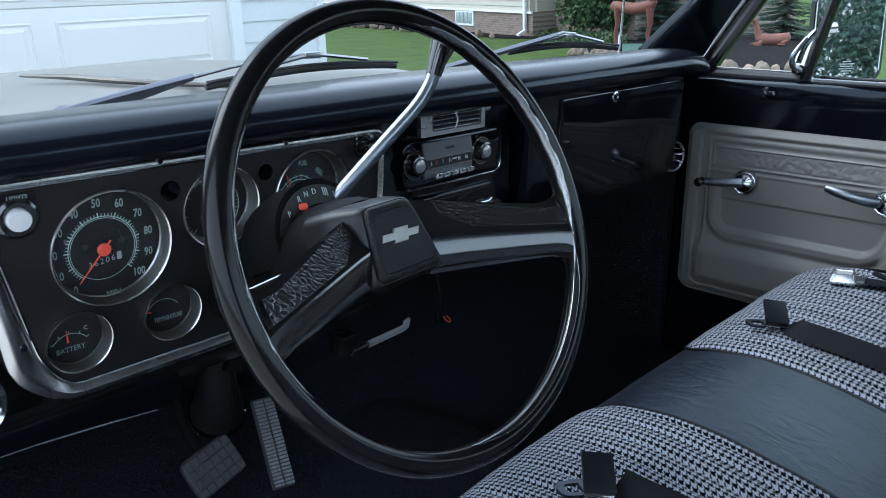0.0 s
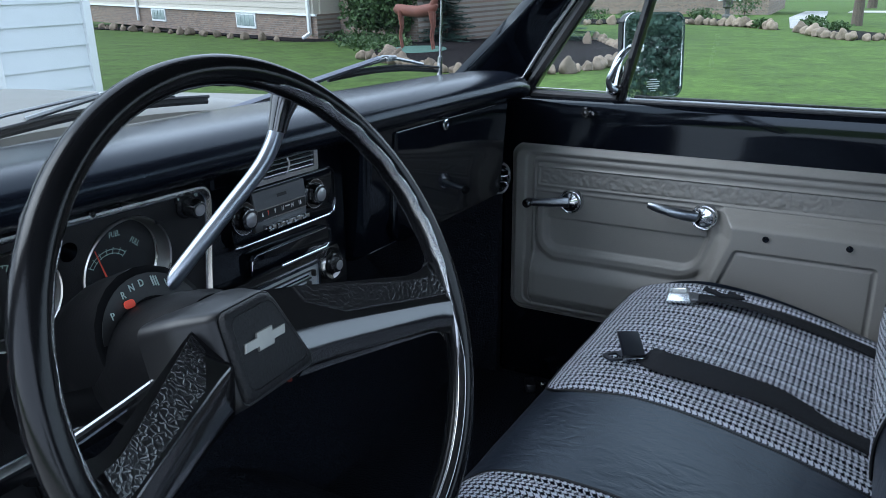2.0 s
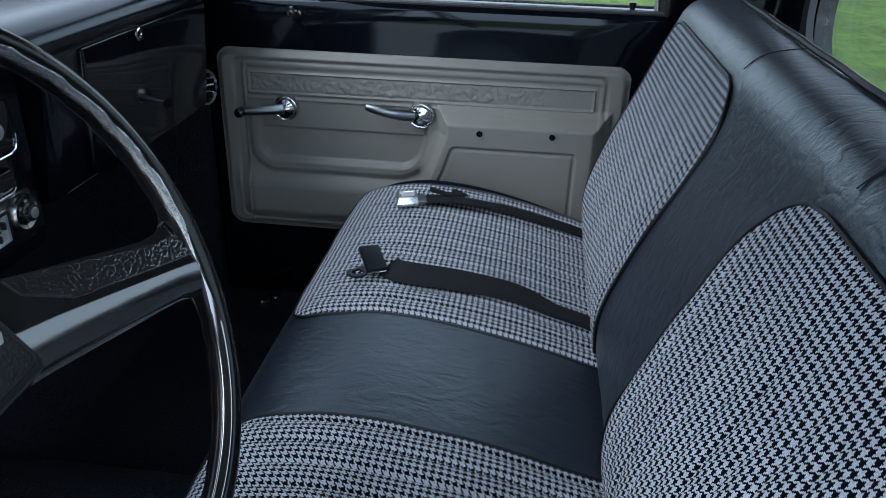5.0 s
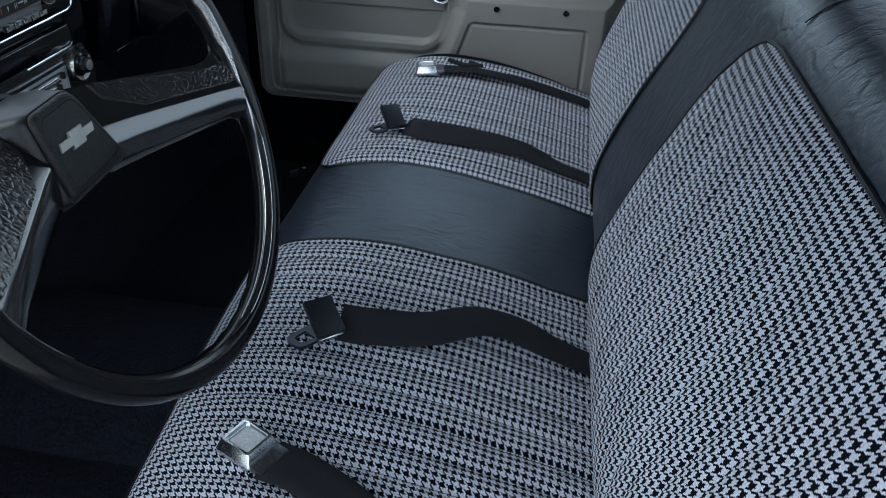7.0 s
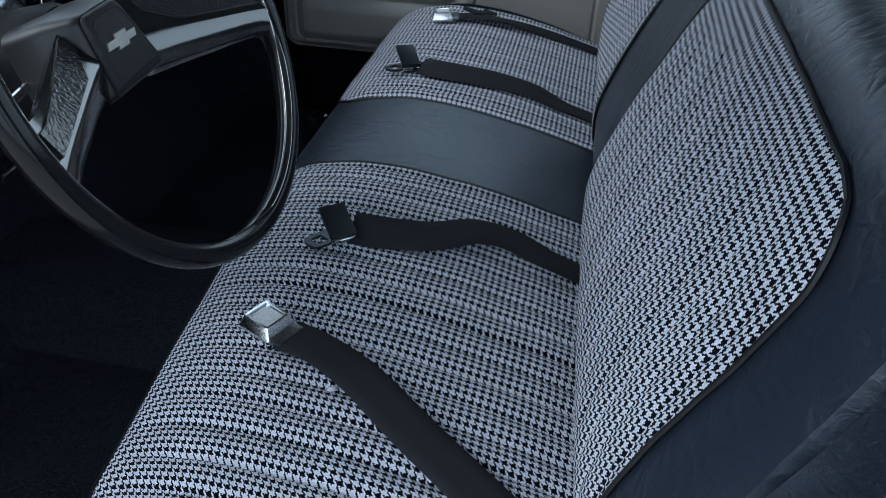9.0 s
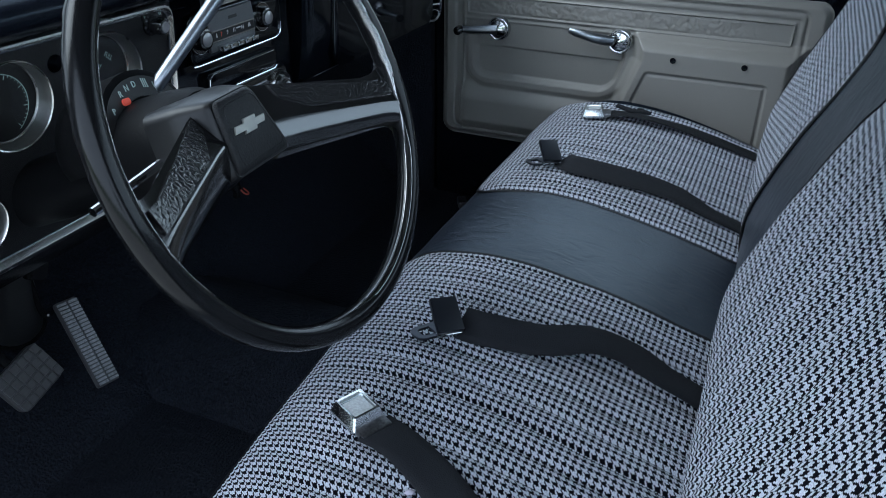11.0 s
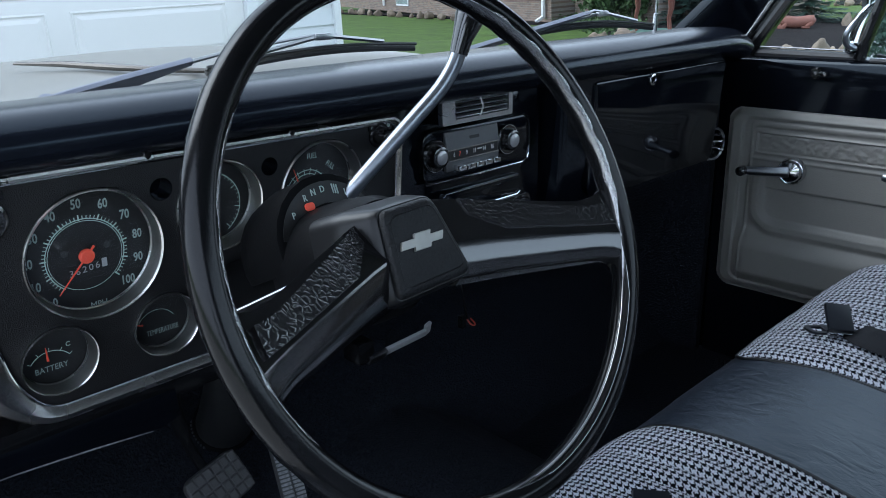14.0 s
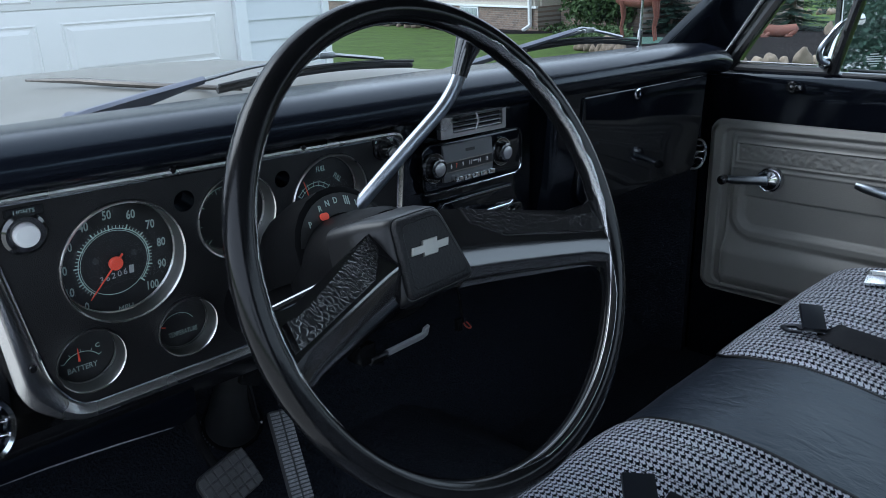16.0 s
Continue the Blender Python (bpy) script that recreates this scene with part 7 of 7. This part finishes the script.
lay_stones([(15.6, 11.2), (14.9, 9.9), (13.7, 8.2), (12.85, 6.6), (13.6, 5.6), (14.7, 4.95), (16.5, 4.9), (18.6, 5.2), (21, 6.3), (25, 8.2)], 0.27, 0.75, 5, "pale rounded fieldstone edging the mulch bed", "bed edging stones")
lay_stones([(35.2, 3.3), (31.0, 2.4), (28.6, 1.3), (27.8, 0.5), (28.8, -0.6), (29.9, -1.0), (31.5, -0.3)], 0.42, 1.15, 7, "pale boulder edging the bed by the path", "path edging stones")
lay_stones([(34.6, 3.8), (37.4, 5.6), (39.5, 8.0), (41.0, 10.5), (37.8, 13.0), (38.5, 16)], 0.50, 1.1, 8, "pale boulder edging the far bed", "path edging stones")
lay_stones([(20.3, 17.0), (21.6, 21), (23.2, 25.6), (25.2, 32), (26.5, 36)], 0.85, 0.9, 9, "pale stone along the bed by the house", "house bed stones")
lay_stones([(16.0, 10.8), (15.8, 10.2), (15.0, 9.9)], 0.30, 0.85, 12, "tan boulder at the corner of the mulch bed", "bed edging stones")
ob = new("standing_stone", STONES[2])
ob.matrix_world = Matrix.Translation(gp(22.3, 7.6, 0.15)) @ Matrix.Diagonal((0.7, 0.7, 1.2, 1))
tagged(ob, "upright tan stone standing in the mulch", "stone")

# ---------------------------------------------------------------- plants
def leaf_mass(bm, centre, radius, count, size, rnd, squash=0.8, droop=0.0):
    """Many small leaves scattered through an uneven mass."""
    c = Vector(centre)
    off = V(rnd.random() * 30, rnd.random() * 30, 0)
    for _ in range(count):
        d = V(rnd.gauss(0, 1), rnd.gauss(0, 1), rnd.gauss(0, 1)).normalized()
        r = radius * (rnd.random() ** 0.4) * (1 + 0.45 * noise.noise(d * 1.7 + off))
        p = c + V(d.x * r, d.y * r, d.z * r * squash)
        u = V(rnd.gauss(0, 1), rnd.gauss(0, 1), rnd.gauss(0, 1) - droop).normalized()
        w = u.cross(V(rnd.gauss(0, 1), rnd.gauss(0, 1), rnd.gauss(0, 1))).normalized()
        s = size * rnd.uniform(0.6, 1.4)
        a, b, e, f = p - u * s, p + w * s * 0.45, p + u * s, p - w * s * 0.45
        bm.faces.new([bm.verts.new(q) for q in (a, b, e, f)])


def shrub(x, y, r, h, seed, label, count=1100, size=0.07, material=None):
    rnd = random.Random(seed)
    ob = thing("shrub", gp(x, y), label, "shrub", lean=False)
    bm = bmesh.new()
    b = gp(x, y)
    for _ in range(6):
        q = V(rnd.uniform(-0.5, 0.5) * r, rnd.uniform(-0.5, 0.5) * r, h * rnd.uniform(0.4, 0.6))
        leaf_mass(bm, b + q, r * 0.62, count // 6, size, rnd, 0.8 * h / r * 0.7)
    part("crown", bm, material or M_LEAF, ob, smooth=0, normals=False)
    part("stem", tube([b, b + V(0, 0, h * 0.5)], [0.05, 0.02], 6), M_BARK, ob)


def spruce(x, y, h, r, seed, label):
    rnd = random.Random(seed)
    b = gp(x, y)
    ob = thing("spruce_tree", b, label, "tree", lean=False)
    part("trunk", tube([b, b + V(0, 0, h * 0.5), b + V(0, 0, h)], [h * 0.022, h * 0.014, 0.01], 8), M_BARK, ob, "brown trunk")
    bm = bmesh.new()
    tiers = int(h / 0.22)
    for t in range(tiers):
        f = t / tiers
        z = 0.12 * h * 0.2 + h * f
        rad = r * (1 - f) ** 0.9
        for k in range(max(6, int(30 * (1 - f)))):
            a = rnd.uniform(0, 2 * math.pi)
            L = rad * rnd.uniform(0.75, 1.12)
            jz = rnd.uniform(-0.13, 0.13)
            d = V(math.cos(a), math.sin(a), 0)
            n = max(4, int(L / 0.07))
            for i in range(n):
                q = (i + rnd.random()) / n
                p = b + V(0, 0, z + jz - 0.25 * L * q + 0.16 * L * q * q) + d * L * q
                for s in (-1, 1):
                    side = V(-d.y, d.x, 0) * s
                    u = (d * 0.8 + side * rnd.uniform(0.5, 1.1) + V(0, 0, rnd.uniform(-0.45, 0.15))).normalized()
                    ln = 0.17 * (1.15 - 0.6 * q) * rnd.uniform(0.7, 1.3)
                    w = u.cross(V(0, 0, 1)).normalized() * 0.042
                    bm.faces.new([bm.verts.new(c) for c in (p - w, p + w, p + u * ln + w * 0.2, p + u * ln - w * 0.2)])
    part("crown", bm, M_SPRUCE, ob, "blue-green drooping needles", smooth=0, normals=False)


spruce(24.0, 9.3, 4.8, 1.35, 1, "blue-green spruce in the mulch bed")
spruce(25.2, 12.9, 5.2, 1.6, 3, "blue-green spruce at the back of the bed")
shrub(20.6, 14.35, 0.85, 2.3, 4, "dark green clipped bush by the brick wall", 4200, 0.08)
shrub(20.9, 13.35, 0.8, 2.2, 5, "dark green clipped bush by the brick wall", 4200, 0.08)
spruce(21.9, 12.15, 4.4, 1.05, 6, "blue-green spruce at the back of the bed")
rnd = random.Random(21)
bm = bmesh.new()
for _ in range(46):
    t, s = rnd.random(), rnd.random()
    x, y = lerp(16.8, 21.5, t) + s * 2.6, lerp(11.5, 16.6, t) + s * 0.4
    leaf_mass(bm, gp(x, y, 0.12), 0.55, 90, 0.06, rnd, 0.45)
solo("ground_cover", bm, M_LEAF, "low green creeping ground cover by the bed", "ground cover", kind="stuff", smooth=0, lean=False)
for k, (x, y, r, h) in enumerate(((39.5, 11.5, 0.8, 0.8), (43, 8.5, 0.9, 0.9), (46, 7.0, 1.2, 2.0), (36, 4.6, 0.5, 0.5), (33.5, 1.6, 0.5, 0.45), (35.0, 2.6, 0.5, 0.6), (41.5, 14, 0.9, 0.9))):
    shrub(x, y, r, h, 30 + k, "small green shrub in the far bed", 500, 0.08)


def broad_tree(x, y, h, r, seed, label):
    rnd = random.Random(seed)
    b = gp(x, y)
    ob = thing("tree", b, label, "tree", lean=False)
    bm = bmesh.new()
    add_tube(bm, [b, b + V(0.1, 0, h * 0.3), b + V(0.0, 0.1, h * 0.6)], [h * 0.035, h * 0.026, h * 0.012], 10)
    for k in range(6):
        a = k * 1.05 + rnd.random()
        add_tube(bm, [b + V(0, 0, h * (0.28 + 0.05 * k)), b + V(math.cos(a) * r * 0.4, math.sin(a) * r * 0.4, h * (0.42 + 0.06 * k)), b + V(math.cos(a) * r * 0.8, math.sin(a) * r * 0.8, h * (0.5 + 0.07 * k))], [h * 0.014, h * 0.009, h * 0.003], 6)
    part("trunk", bm, M_BARK, ob, "brown trunk and limbs")
    bm = bmesh.new()
    for _ in range(16):
        d = V(rnd.gauss(0, 1), rnd.gauss(0, 1), rnd.gauss(0, 0.8)).normalized() * r * rnd.uniform(0.3, 0.85)
        leaf_mass(bm, b + V(0, 0, h * 0.68) + d, r * 0.42, 260, 0.16, rnd, 0.8)
    part("crown", bm, M_LEAF, ob, "green leaf crown", smooth=0, normals=False)


for k, (x, y) in enumerate(((-2.4, -13.2), (-0.6, -13.6), (1.2, -13.0), (3.0, -13.4), (4.8, -13.0), (6.6, -13.6))):
    shrub(x, y, 1.9, 3.5, 70 + k, "tall dense green hedge bush at the edge of the yard", 14000, 0.05, M_SPRUCE)
broad_tree(40.6, 1.3, 7.0, 2.6, 41, "young tree with a slim trunk in the far bed")
# backdrop trees round the yard, nearly all out of view, added for reflections
for k, (x, y, h, r) in enumerate(((36, -50, 10, 5.0), (28, -55, 10, 4.5), (80, -14, 12, 6), (84, 2, 12, 6), (82, 18, 12, 6), (-24, -22, 11, 5))):
    broad_tree(x, y, h, r, 50 + k, "broad green backdrop tree at the edge of the lawn")
lamp = thing("garden_lantern", gp(51, 8.8), "dark stone garden lantern by the far house", "lantern", lean=False)
b = gp(51, 8.8)
part("post", lathe([(0.30, 0.0), (0.30, 0.15), (0.14, 0.25), (0.14, 0.55), (0.32, 0.65)], b, (0, 0, 1), 16), M_SHINGLE, lamp, "dark stone post")
part("cap", lathe([(0.28, 0.66), (0.28, 1.0), (0.5, 1.05), (0.1, 1.35), (0.0001, 1.4)], b, (0, 0, 1), 16), M_SHINGLE, lamp, "dark stone cap")

# ---------------------------------------------------------------- deer statues: one plain mesh each
def deer_body(bm, m, legs, neck):
    def tb(pts, r, seg=10):
        add_tube(bm, [m @ Vector(p) for p in pts], r, seg)
    tb([(-0.42, 0, 0.62), (-0.36, 0, 0.64), (-0.20, 0, 0.62), (0.05, 0, 0.60), (0.26, 0, 0.63), (0.38, 0, 0.68), (0.43, 0, 0.72)], [0.05, 0.135, 0.145, 0.15, 0.155, 0.11, 0.05], 14)
    for leg in legs:
        tb(leg, [0.075, 0.042, 0.030, 0.024, 0.028][:len(leg)], 8)
    tb(neck, [0.10, 0.075, 0.065, 0.08, 0.045, 0.03][:len(neck)], 10)


bm = bmesh.new()
m = Matrix.Translation(gp(17.6, 10.66, 0.10)) @ pose(0, 0, 0, 0, 0, -95) @ Matrix.Diagonal((1.6, 1.6, 1.6, 1))
deer_body(bm, m, [[(x, y, 0.62), (x + 0.02, y, 0.38), (x - 0.02, y, 0.22), (x + 0.01, y, 0.02)] for x, y in ((-0.34, 0.07), (-0.26, -0.07), (0.30, 0.07), (0.36, -0.07))],
          [(0.34, 0, 0.68), (0.46, 0, 0.90), (0.52, 0, 1.08), (0.58, 0, 1.16), (0.70, 0, 1.12), (0.76, 0, 1.10)])
solo("deer_statue", bm, M_DEER, "red-brown standing deer statue on a green slab", "statue", smooth=50, base=gp(17.6, 10.66), lean=False)
bm = bmesh.new()
add_lathe(bm, [(0.75, 0.0), (0.80, 0.07), (0.76, 0.10), (0.0001, 0.10)], gp(17.6, 10.66, 0.03), (0, 0, 1), 28)
solo("statue_slab", bm, M_TEAL, "round green slab under the deer statue", "slab", base=gp(17.6, 10.66), lean=False)
bm = bmesh.new()
m = Matrix.Translation(gp(20.45, 8.15, -0.36)) @ pose(0, 0, 0, 0, 0, 125)
deer_body(bm, m, [[(x, y, 0.58), (x + 0.12, y * 2.0, 0.50), (x + 0.24, y * 2.2, 0.49), (x + 0.05, y * 2.3, 0.48)] for x, y in ((-0.3, 0.08), (-0.28, -0.08), (0.28, 0.07), (0.28, -0.07))],
          [(0.36, 0, 0.70), (0.44, 0, 0.92), (0.47, 0, 1.06), (0.52, 0, 1.12), (0.63, 0, 1.08), (0.68, 0, 1.06)])
solo("deer_statue", bm, M_DEER, "red-brown lying deer statue on the mulch", "statue", smooth=50, base=gp(20.3, 8.3), lean=False)
